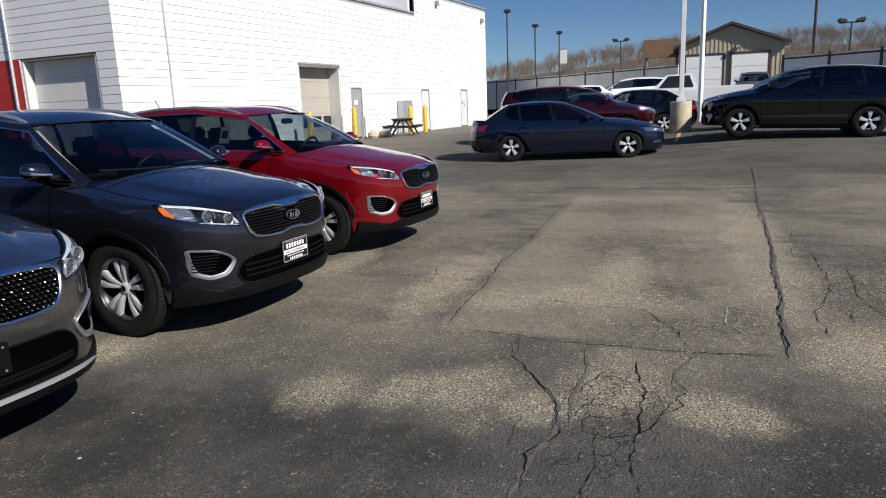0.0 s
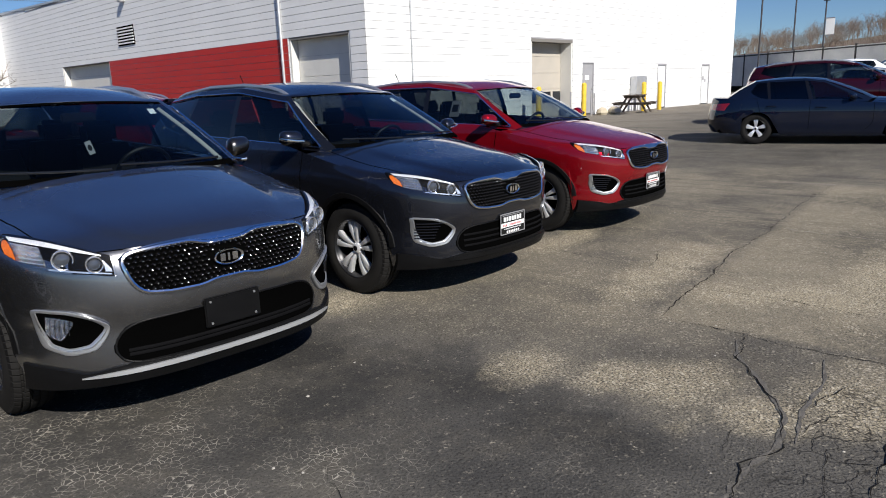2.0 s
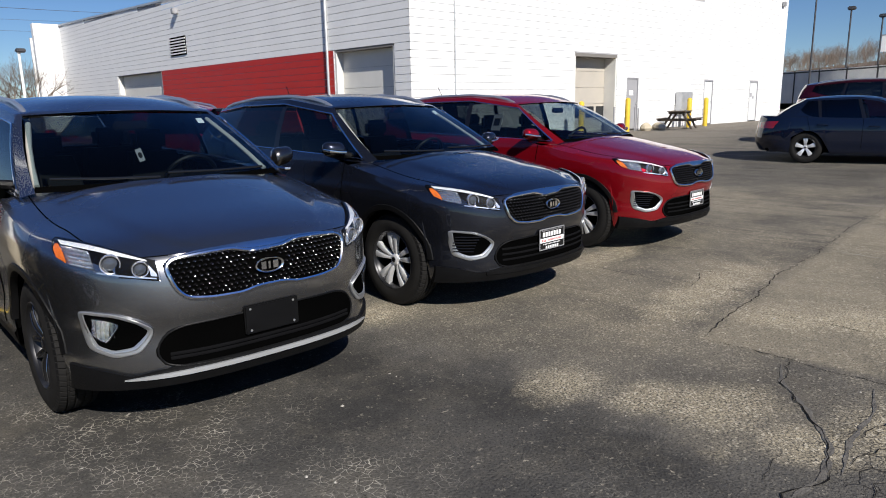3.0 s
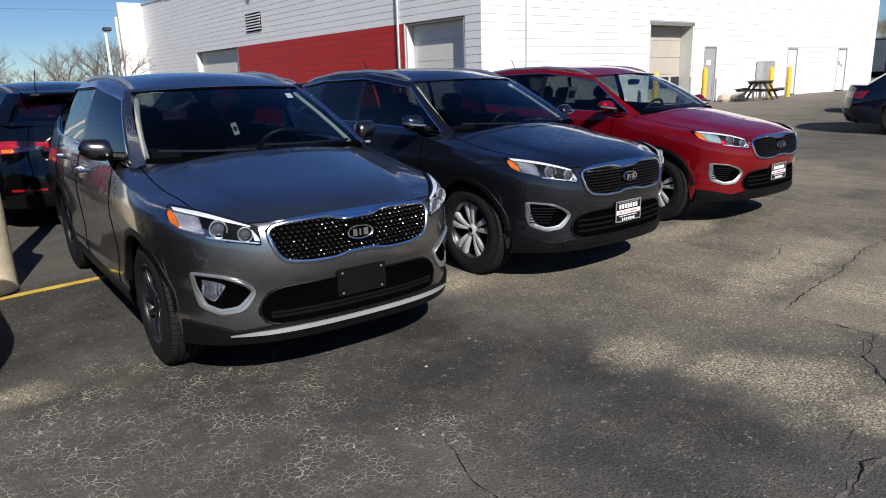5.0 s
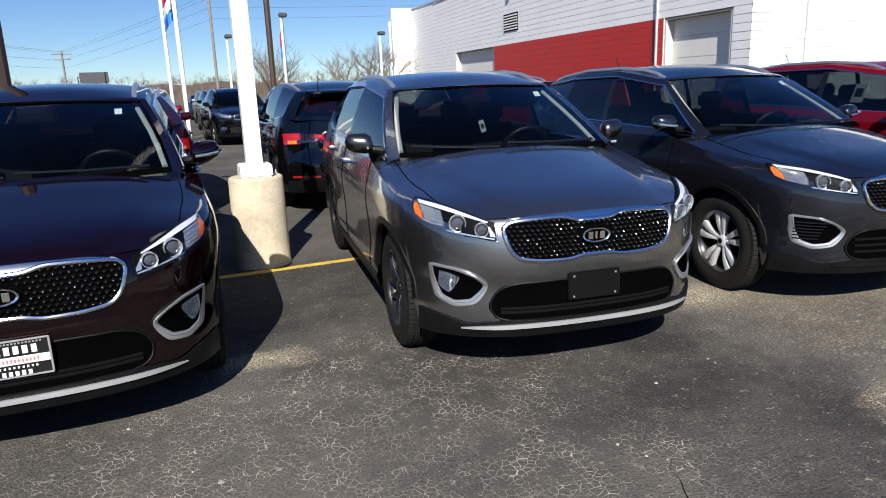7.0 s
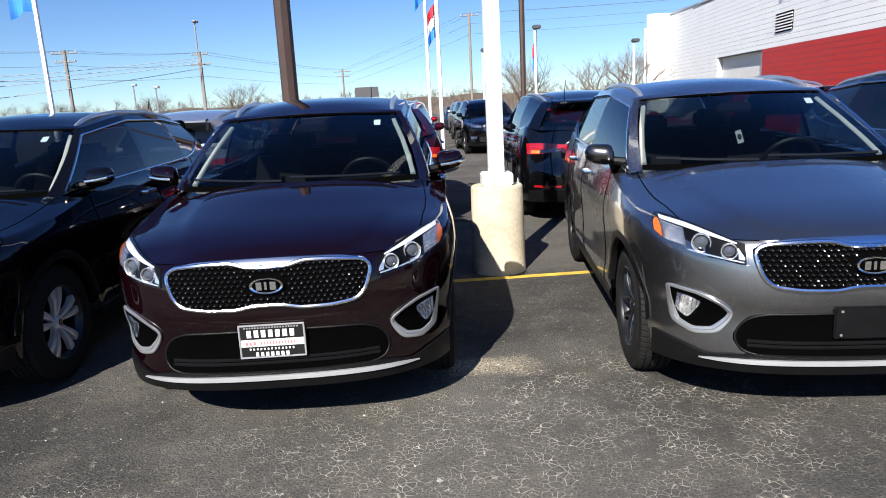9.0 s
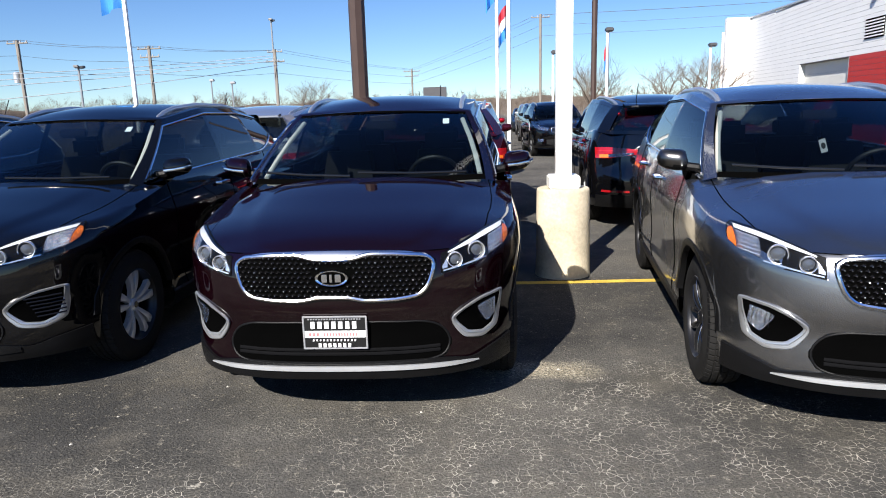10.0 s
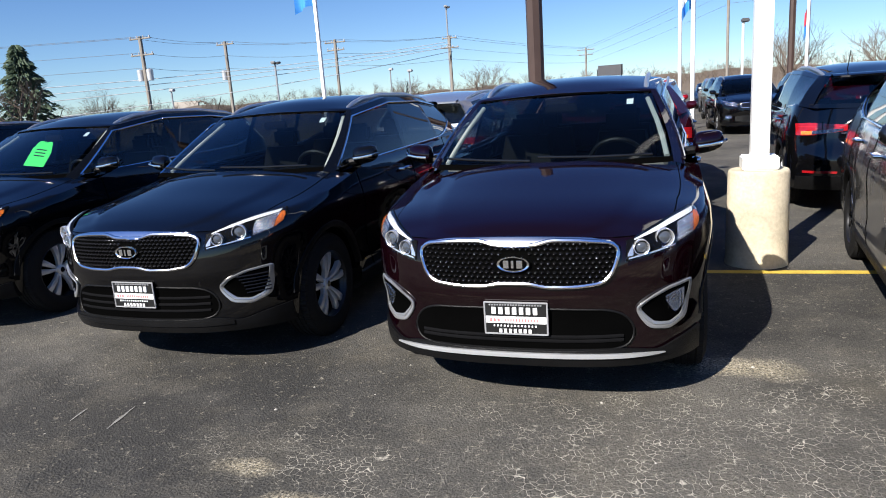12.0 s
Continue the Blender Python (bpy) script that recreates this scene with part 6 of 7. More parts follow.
for i, pts in enumerate(([(6.15, -3.81), (6.2, -3.62), (6.08, -3.46), (5.66, -3.44), (5.34, -3.59)], [(7.0, -3.72), (6.75, -3.5), (6.9, -3.3)], [(8.6, -1.5), (8.45, -2.4), (8.5, -3.4), (8.42, -3.95)])):
    tagged(part("pale_crack", *ribbon(pts, 0.016, 0.0045, 0.01, seed=60 + i), PALE_LINE), "thin crack filled with pale dust", "crack", "cracks in the lot", "structure")
rnd = random.Random(12)
shapes = []
for k in range(130):
    x, y, r = rnd.uniform(-2.5, 9), rnd.uniform(-3.6, 1.2), rnd.uniform(0.003, 0.009) * (1.8 if k % 12 == 0 else 1)
    ring = [(x + math.cos(a * 1.257) * r * rnd.uniform(0.6, 1.3), y + math.sin(a * 1.257) * r * rnd.uniform(0.6, 1.3), 0.0) for a in range(5)]
    shapes.append((ring + [(x + rnd.uniform(-0.3, 0.3) * r, y, r * rnd.uniform(0.5, 0.9))], [(a, (a + 1) % 5, 5) for a in range(5)]))
tagged(part("pebbles", *join(*shapes), material("pale_pebble", (0.36, 0.34, 0.3), 0.85, 0, 0.2, 30), smooth=False), "scattered pale pebbles on the asphalt", "pebbles", kind="stuff")

# ---- by the building: bollards, picnic table, meter box ----
WOOD = material("weathered_wood", (0.07, 0.055, 0.043), 0.85, 0, 0.3, 6, 0.4, 50)
for x, y, h in ((7.45, -0.9, 1.27), (10.55, -0.9, 1.34), (15.59, -0.9, 1.3), (17.15, -0.9, 1.3)):
    p = BW @ Vector((x, y, 0))
    b = tagged(part("bollard", *lathe([(0, 0.1), (0.02, 0.1), (h - 0.08, 0.1), (h - 0.03, 0.085), (h, 0.04), (h + 0.005, 0.001)], 20, "z"), YELLOW), "yellow painted steel bollard", "bollard", "bollards by the wall")
    b.location = (p.x, p.y, rise(p.x, p.y))


def picnic_table(where):
    t = thing("picnic_table", "weathered dark wooden picnic table", "table")
    for i in range(5):
        part("plank", *box(-0.9, 0.9, -0.36 + i * 0.146, -0.225 + i * 0.146, 0.72, 0.76, 0.006), WOOD, t, smooth=False)
    for s in (1, -1):
        for q in (0, 1):
            part("bench_plank", *box(-0.9, 0.9, s * 0.68 - 0.13 + q * 0.135, s * 0.68 - 0.005 + q * 0.135, 0.42, 0.46, 0.006), WOOD, t, smooth=False)
        part("bench_bearer", *box(s * 0.6 - 0.04, s * 0.6 + 0.04, -0.8, 0.8, 0.34, 0.42, 0.006), WOOD, t, smooth=False)
        for q in (1, -1):
            part("leg", *sweep([(s * 0.55, q * 0.62, 0.0), (s * 0.55, q * 0.2, 0.72)], 0.045), WOOD, t)
        part("top_bearer", *box(s * 0.6 - 0.04, s * 0.6 + 0.04, -0.35, 0.35, 0.64, 0.72, 0.006), WOOD, t, smooth=False)
    t.matrix_world = where


p = BW @ Vector((14.1, -1.25, 0))
picnic_table(pose(p.x, p.y, rise(p.x, p.y), 0, 0, 12))
p = BW @ Vector((16.4, -0.2, 0))
mb = thing("meter_box", "grey steel utility box on posts by the wall", "utility box")
part("case", *box(-0.5, 0.5, -0.16, 0.16, 0.74, 1.57, 0.015), STEEL, mb)
for x in (-0.3, 0.3):
    part("post", *box(x - 0.04, x + 0.04, -0.06, 0.06, 0, 0.75, 0.005), DOOR_GREY, mb)
part("door_latch", *box(0.2, 0.26, -0.19, -0.16, 1.1, 1.25, 0.005), DOOR_GREY, mb)
mb.matrix_world = pose(p.x, p.y, rise(p.x, p.y), 0, 0, -5.5)
for x, h in ((10.05, 1.0), (11.6, 0.98), (11.85, 0.92), (15.95, 0.85)):
    p = BW @ Vector((x, -0.6, 0))
    b = tagged(part("post", *sweep([(0, 0, 0), (0, 0, h)], 0.035), DOOR_GREY), "thin grey steel post", "post", "posts by the wall")
    b.location = (p.x, p.y, rise(p.x, p.y))
for k, (x, y) in enumerate(((11.9, -0.95), (12.5, -1.25), (12.75, -1.0))):
    p = BW @ Vector((x, y, 0))
    b = tagged(part("boulder", *moved(lathe([(0, 0.2), (0.1, 0.26), (0.22, 0.22), (0.3, 0.1), (0.32, 0.001)], 9, "z"), Matrix.Diagonal((1.2, 0.9, 1, 1))), CONCRETE), "small grey boulder by the picnic table", "rock", "rocks by the wall")
    b.location = (p.x, p.y, rise(p.x, p.y))

# ---- fence and garage behind the lot ----
FENCE = material("grey_fence_panel", (0.72, 0.71, 0.66), 0.7, 0.0, 0.15, 1.2, 0.2, 20)
FENCE_POST = material("dark_fence_post", (0.06, 0.055, 0.05), 0.6, 0.3, 0.1)


def fence(points, step, top, low_gap=0.1):
    f = thing("fence", "tall grey panel fence with dark posts", "fence", "fences behind the lot")
    for (x, y), (u, w) in zip(points, points[1:]):
        n = max(1, round(math.hypot(u - x, w - y) / step))
        for i in range(n):
            a, b = Vector((x + (u - x) * i / n, y + (w - y) * i / n, 0)), Vector((x + (u - x) * (i + 1) / n, y + (w - y) * (i + 1) / n, 0))
            ang = math.atan2(b.y - a.y, b.x - a.x)
            L = (b - a).length
            m = Matrix.Translation((a.x, a.y, rise(a.x))) @ Matrix.Rotation(ang, 4, "Z")
            h = top - rise(a.x)
            part("panel", *moved(box(0.04, L - 0.04, -0.02, 0.02, low_gap, h, 0.004), m), FENCE, f, smooth=False)
            part("rail", *moved(box(0.04, L - 0.04, -0.045, -0.021, h - 0.12, h - 0.05, 0.004), m), FENCE_POST, f, smooth=False)
            part("post", *moved(box(-0.05, 0.05, -0.05, 0.05, 0, h + 0.08, 0.006), m), FENCE_POST, f, smooth=False)


fence([(54.0, 15.5), (49.07, 9.57), (38.3, -2.8)], 2.4, 3.12)
fence([(32.0, -6.8), (29.7, -9.7), (26.5, -15.0), (22, -24)], 2.4, 2.95)
TAN = material("tan_metal_siding", (0.42, 0.37, 0.26), 0.55, 0, 0.08, 1)
ROOF_BROWN = material("brown_metal_roof", (0.06, 0.05, 0.042), 0.5, 0.2, 0.1, 1)
gar = thing("garage", "tan metal garage with a brown gable roof and white doors", "garage")
gx, y0, y1, ye, yr = 55.5, -9.6, -2.6, 5.03, 6.36
ym = (y0 + y1) / 2
part("wall", [(gx, y0, 0.6), (gx, y1, 0.6), (gx, y1, ye), (gx, ym, yr), (gx, y0, ye), (gx + 12, y0, 0.6), (gx + 12, y1, 0.6), (gx + 12, y1, ye), (gx + 12, ym, yr), (gx + 12, y0, ye)],
     [(0, 4, 3, 2, 1), (5, 6, 7, 8, 9), (0, 5, 9, 4), (1, 2, 7, 6)], TAN, gar, smooth=False)
for i in range(24):
    y = y0 + (y1 - y0) * (i + 0.5) / 24
    top = ye + (yr - ye) * (1 - abs(y - ym) / ((y1 - y0) / 2))
    part("siding_rib", *box(gx - 0.035, gx, y - 0.04, y + 0.04, 0.9, top - 0.02, 0.004), TAN, gar, smooth=False)
for s in (1, -1):
    e = ym + s * ((y1 - y0) / 2 + 0.4)
    zl = ye - 0.15
    part("roof", [(gx - 0.5, ym, yr + 0.05), (gx - 0.5, e, zl), (gx + 12.5, e, zl), (gx + 12.5, ym, yr + 0.05), (gx - 0.5, ym, yr + 0.24), (gx - 0.5, e, zl + 0.19), (gx + 12.5, e, zl + 0.19), (gx + 12.5, ym, yr + 0.24)],
         [(0, 1, 2, 3), (4, 7, 6, 5), (0, 4, 5, 1), (1, 5, 6, 2), (2, 6, 7, 3)], ROOF_BROWN, gar, smooth=False)
for a, b in ((-5.6, -3.1), (-8.6, -6.2)):
    d = part("garage_door", *box(gx - 0.06, gx - 0.04, a, b, 0.95, 4.35, 0), WALL, gar, "closed white garage door", smooth=False)
    part("door_trim", *join(box(gx - 0.1, gx - 0.04, a - 0.14, a, 0.95, 4.5, 0.005), box(gx - 0.1, gx - 0.04, b, b + 0.14, 0.95, 4.5, 0.005), box(gx - 0.101, gx - 0.04, a - 0.14, b + 0.14, 4.36, 4.5, 0.005)), ROOF_BROWN, d, smooth=False)
    for i in range(4):
        part("panel", *box(gx - 0.085, gx - 0.06, a + 0.02, b - 0.02, 1.0 + i * 0.83, 1.8 + i * 0.83, 0.006), WALL, d, smooth=False)
part("gable_lamp", *box(gx - 0.5, gx, ym - 0.6, ym - 0.3, 4.75, 4.95, 0.02), DOOR_GREY, gar)

# ---- poles, lamps, flags and wires ----
GREY_POLE = material("grey_pole", (0.3, 0.31, 0.32), 0.45, 0.5, 0.1, 2)
TIMBER = material("pole_timber", (0.2, 0.18, 0.155), 0.9, 0, 0.2, 2, 0.3, 30)
LAMP_CASE = material("lamp_case", (0.06, 0.06, 0.065), 0.5, 0.2, 0.1)
FLAG_BLUE = material("blue_flag", (0.03, 0.2, 0.55), 0.8, 0, 0.1, 2)
FLAG_RED = material("red_flag", (0.5, 0.03, 0.05), 0.8, 0, 0.1, 2)
FLAG_WHITE = material("white_flag", (0.75, 0.75, 0.74), 0.8, 0, 0.05, 2)


def yard_lamp(x, y, top, mat=LAMP_CASE, r=0.05, heads=2, label="tall dark yard lamp", head_mat=LAMP_CASE):
    p = thing("yard_lamp" if heads else "steel_pole", label, "lamp post" if heads else "pole", "yard lamps" if heads else "")
    part("mast", *sweep([(0, 0, 0), (0, 0, top * 0.5), (0, 0, top)], r), mat, p)
    for k in range(heads):
        s = (k - (heads - 1) / 2) * 2 if heads > 1 else 0
        part("lamp_head", *moved(box(-0.22, 0.22, -0.22, 0.22, -0.1, 0.12, 0.05), Matrix.Translation((0.1, s * 0.45, top + 0.05)) @ Matrix.Rotation(radians(12 * s), 4, "X")), head_mat, p)
    if heads > 1:
        part("cross_arm", *sweep([(0, -0.6, top - 0.05), (0, 0.6, top - 0.05)], 0.04), mat, p)
    p.matrix_world = Matrix.Translation((x, y, rise(x)))
    return p


for x, y, z, h in ((47.3, 8.3, 7.5, 1), (51.65, 7.3, 6.9, 1), (54.9, 6.1, 6.6, 1), (60.5, 2.0, 6.2, 2), (44.9, -11.6, 5.2, 2)):
    yard_lamp(x, y, z - rise(x), heads=h)
yard_lamp(34.3, -8.2, 9.5, BROWN_STEEL, 0.06, label="tall brown steel lamp post")
yard_lamp(30.7, -3.7, 9.5, POLE_WHITE, 0.1, label="tall white lamp post", head_mat=DOOR_GREY)
yard_lamp(-1.14, 7.7, 4.9, BROWN_STEEL, 0.125, 0, label="thick brown steel pole between the parked cars")
yard_lamp(6.7, 34.4, 11.0, BROWN_STEEL, 0.15, label="tall brown steel lamp post")
for x, y, z in ((5.3, 41.6, 4.75), (14.4, 39.7, 4.7), (7.7, 36.2, 5.45)):
    yard_lamp(x, y, z, POLE_WHITE, 0.07, 1, "white lamp post with a flat head", LAMP_CASE)


def flag(parent, mats, at, width, height, seed):
    rnd = random.Random(seed)
    for i, mt in enumerate(mats):
        rows = []
        for a in range(9):
            u = a / 8
            fold = 0.09 * math.sin(u * 9 + seed)
            rows.append([(at[0] - u * width * 0.55, at[1] + fold * (0.4 + v), at[2] - height * (i + v) / len(mats) - 0.35 * u * height * (0.3 + 0.7 * u)) for v in (0, 0.5, 1)])
        part("flag_cloth", *grid(rows), mt, parent)


def flag_pole(x, y, top, mats, z, w, h, seed, r=0.06):
    p = thing("flag_pole", "white flag pole with a hanging flag", "flag pole", "flag poles")
    part("mast", *sweep([(0, 0, 0), (0, 0, top)], r), POLE_WHITE, p)
    part("ball", *moved(lathe([(0, 0.001), (0.02, 0.06), (0.08, 0.08), (0.14, 0.06), (0.16, 0.001)], 12, "z"), Matrix.Translation((0, 0, top))), SATIN, p)
    flag(p, mats, (-r, 0, z), w, h, seed)
    p.matrix_world = Matrix.Translation((x, y, 0))


flag_pole(-12.83, 23.63, 7.6, [FLAG_BLUE], 6.6, 1.5, 0.9, 1, 0.09)
flag_pole(1.72, 21.8, 7.2, [FLAG_RED, FLAG_WHITE, FLAG_BLUE], 5.0, 0.5, 1.1, 2, 0.07)
flag_pole(1.35, 23.2, 7.4, [FLAG_BLUE], 6.5, 0.6, 1.2, 3, 0.06)
flag_pole(8.1, 38.0, 5.6, [FLAG_RED, FLAG_BLUE], 5.0, 0.4, 1.3, 4, 0.03)


def utility_pole(x, y, top, arms, cans=0, lean=0.0, mat=TIMBER):
    p = thing("utility_pole", "timber utility pole with cross arms", "utility pole", "utility poles")
    part("mast", *sweep([(0, 0, 0), (lean * 0.5, 0, top * 0.5), (lean, 0, top)], 0.17), mat, p)
    for z, w in arms:
        a = part("cross_arm", *sweep([(lean - w, 0, top - z), (lean + w, 0, top - z + 0.02)], 0.07), mat, p)
        for k in range(4):
            q = lean - w + 2 * w * (k + 0.15) / 3.3
            part("insulator", *moved(lathe([(0, 0.05), (0.12, 0.07), (0.2, 0.03), (0.22, 0.001)], 8, "z"), Matrix.Translation((q, 0, top - z + 0.06))), DOOR_GREY, a)
    for k in range(cans):
        part("transformer", *moved(lathe([(-0.5, 0.001), (-0.5, 0.28), (0.45, 0.3), (0.5, 0.2), (0.55, 0.001)], 14, "z"), Matrix.Translation((lean + (0.5 if k else -0.5), 0, top * 0.62))), STEEL, p)
    p.matrix_world = Matrix.Translation((x, y, 0))
    return Vector((x + lean, y, top - 0.1))


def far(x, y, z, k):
    """Sets a place k times farther out from where the camera stands."""
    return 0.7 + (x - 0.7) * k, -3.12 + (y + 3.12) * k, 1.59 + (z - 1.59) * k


tops = []
for (x, y, z), arms, cans in (((-25.05, 27.54, 5.79), ((0.2, 1.1), (1.6, 1.2)), 2), ((-24.5, 34.2, 5.86), ((0.3, 1.0),), 1), ((-18.7, 37.4, 5.64), ((0.3, 1.2), (1.1, 1.0)), 0),
                              ((-13.4, 44.8, 5.86), ((0.3, 0.9), (1.4, 1.1)), 0), ((-7.07, 76.4, 5.99), ((0.4, 1.6), (1.3, 1.3)), 0), ((5.36, 51.7, 8.38), ((0.4, 1.2),), 0)):
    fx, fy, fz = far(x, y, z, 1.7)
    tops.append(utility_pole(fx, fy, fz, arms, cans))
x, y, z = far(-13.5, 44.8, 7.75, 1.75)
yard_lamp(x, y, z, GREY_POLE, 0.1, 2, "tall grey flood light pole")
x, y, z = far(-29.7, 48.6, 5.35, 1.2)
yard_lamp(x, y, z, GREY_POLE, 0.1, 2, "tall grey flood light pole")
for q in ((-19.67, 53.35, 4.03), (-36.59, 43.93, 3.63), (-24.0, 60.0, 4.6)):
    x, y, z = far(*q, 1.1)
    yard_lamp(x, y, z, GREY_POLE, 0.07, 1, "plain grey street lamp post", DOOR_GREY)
WIRE = material("wire", (0.2, 0.21, 0.22), 0.5, 0.6, 0.1)
PALE_WIRE = material("pale_wire", (0.6, 0.61, 0.62), 0.5, 0.3, 0.1)
wires = thing("power_lines", "sagging power lines between the utility poles", "power line")
left = [Vector((-130, 20, 9.0)), *tops[:1], *tops[1:4], tops[4], tops[5], Vector((60, 95, 15))]
for a, b in zip(left, left[1:]):
    for dz, dx in ((0, -0.6), (0.05, 0.6), (-1.3, 0.0), (-2.6, 0.2)):
        pts = [a.lerp(b, t / 12) + Vector((dx, 0, dz - 1.1 * (t / 12) * (1 - t / 12))) for t in range(13)]
        part("wire", *sweep(pts, 0.015, n=4), WIRE, wires)
for dz, dx in ((0.0, -0.5), (-0.5, 0.0), (-1.0, 0.5), (-2.2, 0.3)):
    a, b = tops[0] + Vector((dx, 0, -3.6 + dz)), tops[3] + Vector((dx, 0, -0.6 + dz * 0.5))
    part("cable", *sweep([a.lerp(b, t / 12) + Vector((0, 0, -1.2 * (t / 12) * (1 - t / 12))) for t in range(-4, 13)], 0.03, n=4), PALE_WIRE, wires, "pale cable")
sg = thing("billboard", "weathered brown billboard on posts", "billboard")
for a in (0.05, -2.3):
    part("post", *sweep([(60.8, a - 0.1, 1.0), (60.8, a - 0.1, 6.0)], 0.1), TIMBER, sg)
part("board", *box(60.6, 60.75, -2.5, 0.2, 4.65, 6.1, 0.02), material("rusty_board", (0.2, 0.12, 0.07), 0.8, 0.1, 0.25, 1), sg)
sg = thing("road_sign", "dark rectangular sign on two posts", "sign")
for a in (-0.8, 0.8):
    part("post", *sweep([(a, 0, 0), (a, 0, 3.3)], 0.06), GREY_POLE, sg)
part("board", *box(-1.0, 1.0, -0.06, 0.06, 2.5, 3.35, 0.02), LAMP_CASE, sg)
sg.matrix_world = Matrix.Translation((-3.2, 56.7, 0))
part_banner = thing("pole_banner", "pale banner on a lamp post", "banner")
part("cloth", *box(54.89, 54.91, 5.5, 6.03, 4.35, 5.4, 0.005), FLAG_WHITE, part_banner)
part("bracket", *sweep([(54.9, 6.1, 5.42), (54.9, 5.5, 5.42)], 0.03), GREY_POLE, part_banner)

# ---- trees ----
BARK = material("grey_bark", (0.13, 0.105, 0.085), 0.9, 0, 0.25, 3, 0.3, 30)
TWIG = material("bare_twigs", (0.125, 0.095, 0.072), 0.9, 0, 0.3, 0.3)
NEEDLE = material("spruce_needles", (0.035, 0.06, 0.03), 0.8, 0, 0.35, 3)


def branches(rnd, at, way, length, thick, depth, out, kids=3):
    """Bare limbs that fork and thin out."""
    bend = Vector((rnd.uniform(-1, 1), rnd.uniform(-1, 1), rnd.uniform(-0.3, 0.8))) * 0.28
    mid = at + way * length * 0.5 + bend * length * 0.2
    end = at + (way + bend * 0.6).normalized() * length
    ring = []
    for p, r in ((at, thick), (mid, thick * 0.8), (end, thick * 0.6)):
        s = way.orthogonal().normalized()
        u = way.cross(s)
        ring.append([p + (s * math.cos(k * 2.094) + u * math.sin(k * 2.094)) * r for k in range(3)])
    v, f = out
    o = len(v)
    v.extend(q for r in ring for q in r)
    if not depth:
        for k in range(3):
            f.append((o + k, o + (k + 1) % 3, o + 6 + (k + 1) % 3, o + 6 + k))
        return
    for i in range(2):
        for k in range(3):
            f.append((o + i * 3 + k, o + i * 3 + (k + 1) % 3, o + i * 3 + 3 + (k + 1) % 3, o + i * 3 + 3 + k))
    if depth:
        for k in range(kids):
            side = Vector((rnd.uniform(-1, 1), rnd.uniform(-1, 1), rnd.uniform(-0.1, 0.7))).normalized()
            start = end if k == 0 else at.lerp(end, rnd.uniform(0.45, 1.0))
            branches(rnd, start, (way * 0.75 + side * (0.45 if k == 0 else 0.95)).normalized(), length * rnd.uniform(0.62, 0.82), thick * 0.55, depth - 1, out, kids)


def bare_tree(x, y, h, seed, label):
    rnd = random.Random(seed)
    t = thing("tree", label, "tree", "bare trees")
    trunk = h * 0.3
    part("trunk", *sweep([(0, 0, 0), (0.05, 0.02, trunk * 0.5), (0, 0.05, trunk)], h * 0.025), BARK, t)
    out = ([], [])
    for k in range(5):
        a = k * 1.257 + rnd.uniform(-0.4, 0.4)
        branches(rnd, Vector((0, 0.03, trunk * rnd.uniform(0.75, 1.0))), Vector((math.cos(a) * 0.6, math.sin(a) * 0.6, 0.8)).normalized(), h * 0.27, h * 0.013, 4, out)
    part("crown", *out, TWIG, t)
    t.matrix_world = Matrix.Translation((x, y, rise(x)))


for i, (x, y, z, k) in enumerate(((-13.6, 55.1, 4.7, 1.0), (-23.4, 62.6, 4.3, 1.0), (7.4, 38.3, 4.5, 1.0), (15.5, 44.6, 5.0, 1.0), (13.2, 44.0, 4.6, 1.0), (-30, 58, 3.6, 1.0), (-36, 36, 3.9, 1.0), (10.5, 60, 4.8, 1.0), (-28.0, 22.0, 4.2, 1.0), (17.5, 47, 4.9, 1.0))):
    bare_tree(x, y, z, 10 + i, "small bare tree with grey twigs")


def woods(name, label, spots, h0, h1, seed, lift):
    rnd = random.Random(seed)
    out = ([], [])
    for x, y in spots:
        h = rnd.uniform(h0, h1)
        base = Vector((x, y, lift(x, y)))
        branches(rnd, base, Vector((rnd.uniform(-0.1, 0.1), rnd.uniform(-0.1, 0.1), 1)).normalized(), h * 0.37, h * 0.012, 3, out, 4)
    ob = part(name, *out, TWIG)
    tagged(ob, label, "woods", kind="stuff")


HILL = material("brown_hill", (0.12, 0.092, 0.066), 0.95, 0, 0.3, 0.1, 0.4, 2)


def hill_z(x, y):
    return 1.05 + max(0, min(1, (x - 80) / 70)) * (5.3 + 4.0 * max(0.0, min(1.0, (40 - y) / 40)))


hl = part("hill", *grid([[(x, y, hill_z(x, y) + (0.05 if x > 80 else -0.1)) for y in range(-130, 81, 10)] for x in (78, 95, 110, 125, 140, 160, 200)]), HILL)
tagged(hl, "brown wooded hill behind the lot", "hill", kind="structure")
rnd = random.Random(5)
woods("woods", "bare brown woods on the hill", [(rnd.uniform(98, 165), rnd.uniform(-110, 60)) for _ in range(1800)], 2.6, 4.8, 6, hill_z)
bank = [[(0.7 + math.sin(radians(a)) * q, -3 + math.cos(radians(a)) * q, (-0.3 if q < 150 else 3.3 + 0.3 * math.sin(a * 0.31) + 0.3 * math.sin(a * 1.37 + 1)) if q < 230 else 1.0) for q in (135, 165, 200, 240)] for a in range(-100, 24)]
tagged(part("far_bank", *grid(bank), HILL), "low brown wooded rise on the horizon", "rise", kind="structure")
spots = []
while len(spots) < 1500:
    a, dist = rnd.uniform(-66, 22), rnd.uniform(112, 172)
    spots.append((0.7 + math.sin(radians(a)) * dist, -3 + math.cos(radians(a)) * dist))
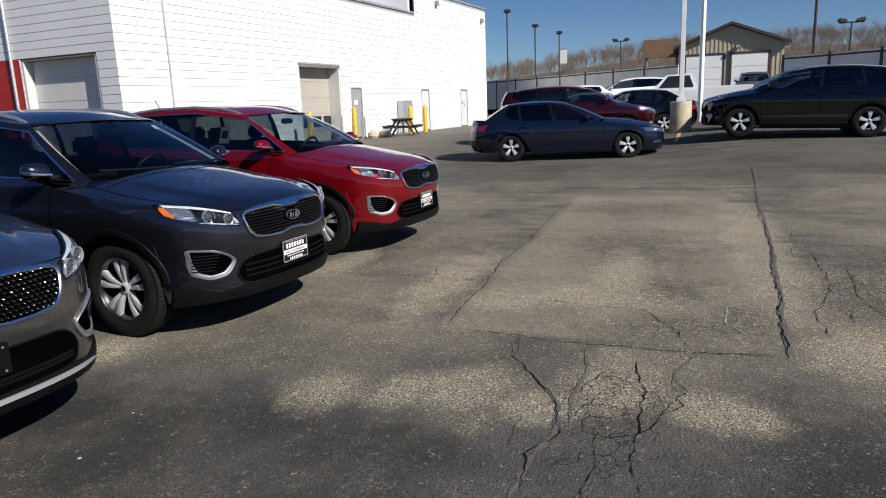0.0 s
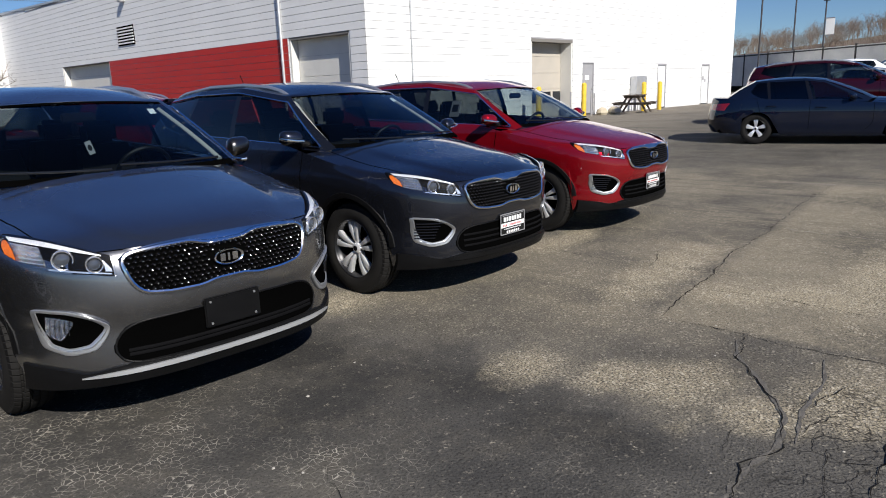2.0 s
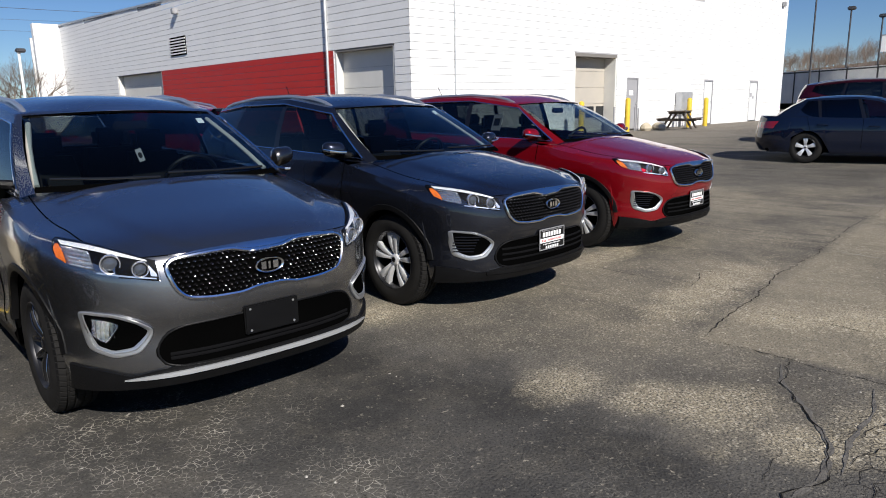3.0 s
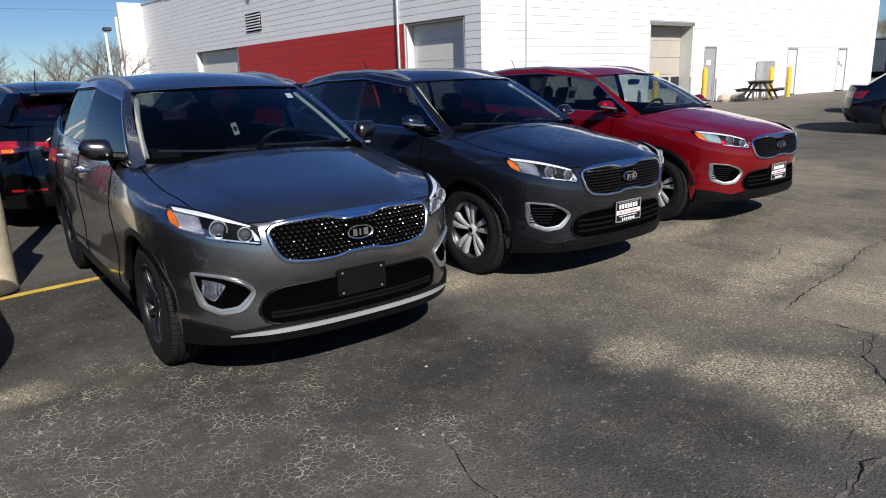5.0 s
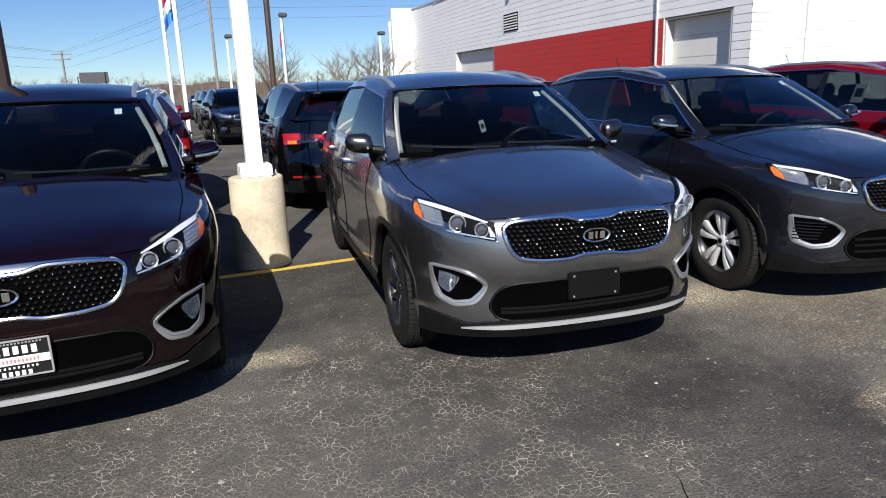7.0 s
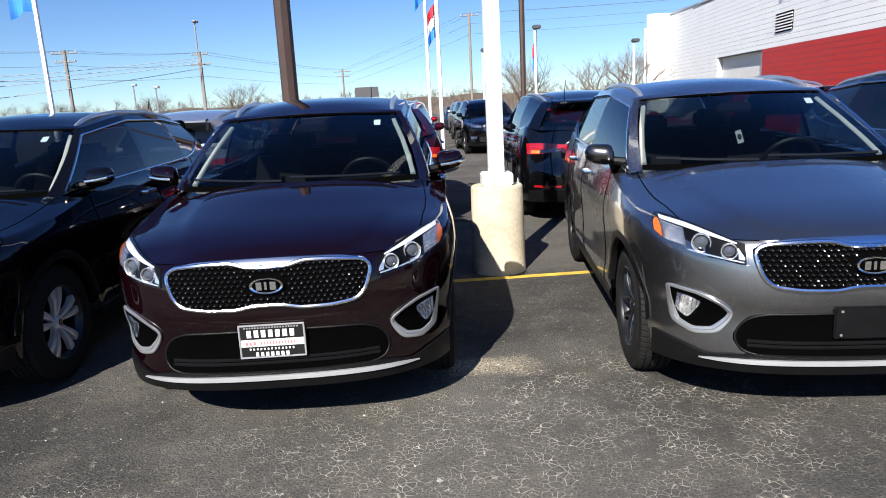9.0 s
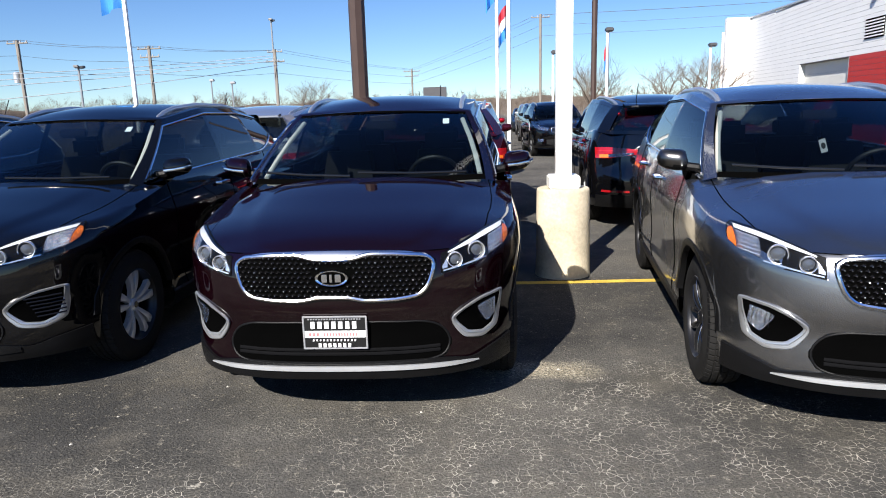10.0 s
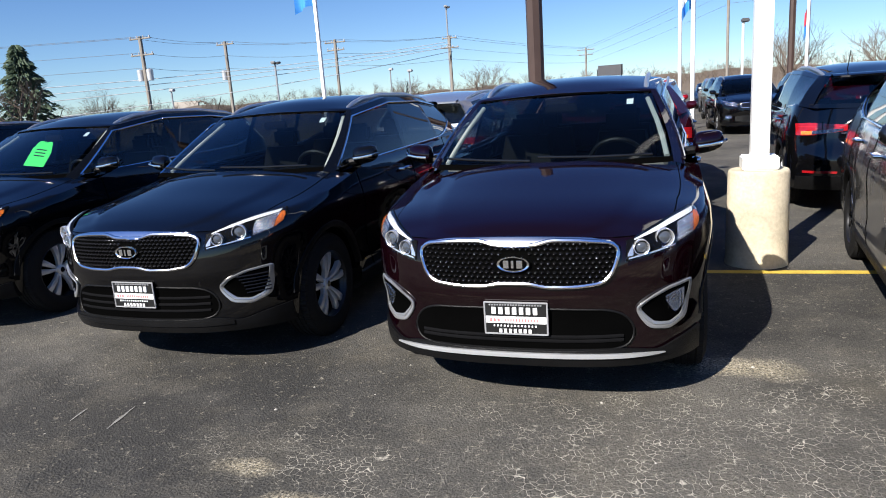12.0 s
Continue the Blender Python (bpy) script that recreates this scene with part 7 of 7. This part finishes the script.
woods("far_woods", "far line of bare brown trees", spots, 2.0, 4.4, 8, lambda x, y: 0.0 if math.hypot(x, y) < 135 else (math.hypot(x, y) - 135) * 0.09)


PALE_ROOF = material("pale_shingle_roof", (0.3, 0.27, 0.23), 0.85, 0, 0.15, 1)


def far_house(x, y, z, w, yaw):
    """A small far house with a gable roof."""
    h = thing("house", "small pale far house with a gable roof", "house", "far houses")
    part("wall", *box(-w, w, -3, 3, -2, 2.6, 0), WALL, h, smooth=False)
    part("roof", [(-w - 0.4, -3.5, 2.5), (w + 0.4, -3.5, 2.5), (w + 0.4, 0, 4.8), (-w - 0.4, 0, 4.8), (-w - 0.4, 3.5, 2.5), (w + 0.4, 3.5, 2.5), (-w - 0.4, 0, 4.5), (w + 0.4, 0, 4.5)],
         [(0, 1, 2, 3), (3, 2, 5, 4), (0, 6, 7, 1), (6, 4, 5, 7), (0, 3, 6), (3, 4, 6), (1, 7, 2), (2, 7, 5)], PALE_ROOF, h, smooth=False)
    for q in (-w * 0.5, w * 0.5):
        part("window", *box(q - 0.5, q + 0.5, -3.03, -3.0, 0.6, 1.8, 0), DARK_GLASS, h, smooth=False)
    h.matrix_world = pose(x, y, z, 0, 0, yaw)


for a, q, z, w, yaw in ((-37.5, 215, 1.0, 3.0, 30), (-36.4, 220, 1.2, 2.6, 120)):
    far_house(0.7 + math.sin(radians(a)) * q, -3 + math.cos(radians(a)) * q, z, w, yaw)


def spruce(x, y, h, seed):
    rnd = random.Random(seed)
    t = thing("spruce", "dark green spruce tree", "tree")
    part("trunk", *sweep([(0, 0, 0), (0, 0, h * 0.95)], 0.12), BARK, t)
    v, f = [], []
    for k in range(2600):
        u = rnd.random() ** 0.75
        z = h * (0.06 + 0.94 * u)
        reach = (1 - u) ** 0.85 * h * 0.42 + 0.08
        a, r = rnd.uniform(0, 6.283), reach * rnd.uniform(0.25, 1.05) * (0.8 + 0.2 * math.sin(z * 9))
        c = Vector((math.cos(a) * r, math.sin(a) * r, z - r * 0.25))
        d = Vector((math.cos(a), math.sin(a), -0.35)) * rnd.uniform(0.18, 0.4)
        s = Vector((-math.sin(a), math.cos(a), rnd.uniform(-0.5, 0.5))) * rnd.uniform(0.06, 0.13)
        o = len(v)
        v += [c - s, c + s, c + d, c + Vector((0, 0, 0.1)) + d * 0.4]
        f += [(o, o + 1, o + 2), (o, o + 2, o + 3), (o + 1, o + 3, o + 2)]
    part("crown", v, f, NEEDLE, t, smooth=False)
    t.matrix_world = Matrix.Translation((x, y, 0))


spruce(-32.7, 26.9, 5.95, 3)
spruce(-34.6, 24.6, 5.0, 4)
# green paper behind a windshield
gp = thing("green_paper", "bright green paper hanging behind a windshield", "paper")
outline_pts = [(-0.13, -0.16), (0.12, -0.15), (0.135, 0.02), (0.1, 0.13), (0.06, 0.16), (0.035, 0.12), (-0.02, 0.14), (-0.06, 0.13), (-0.11, 0.05)]
m = pose(-5.36, 2.42, 1.32, -35, 8, 0)
v = [(x, e, z) for e in (-0.002, 0.002) for x, z in outline_pts]
n = len(outline_pts)
part("sheet", *moved((v, [tuple(range(n)), tuple(range(2 * n - 1, n - 1, -1))] + [(k, k + n, (k + 1) % n + n, (k + 1) % n) for k in range(n)]), m), GREEN_TAG, gp, smooth=False)
part("hook", *sweep([m @ Vector(q) for q in ((0.02, 0, 0.12), (0.03, 0, 0.17), (0.06, 0, 0.19), (0.08, 0, 0.17))], 0.008, n=6), GREEN_TAG, gp)
for k in range(3):
    part("paper_bar", *moved(box(-0.06, 0.07, -0.004, -0.0025, 0.03 - k * 0.035, 0.042 - k * 0.035, 0), m), INK, gp, smooth=False)
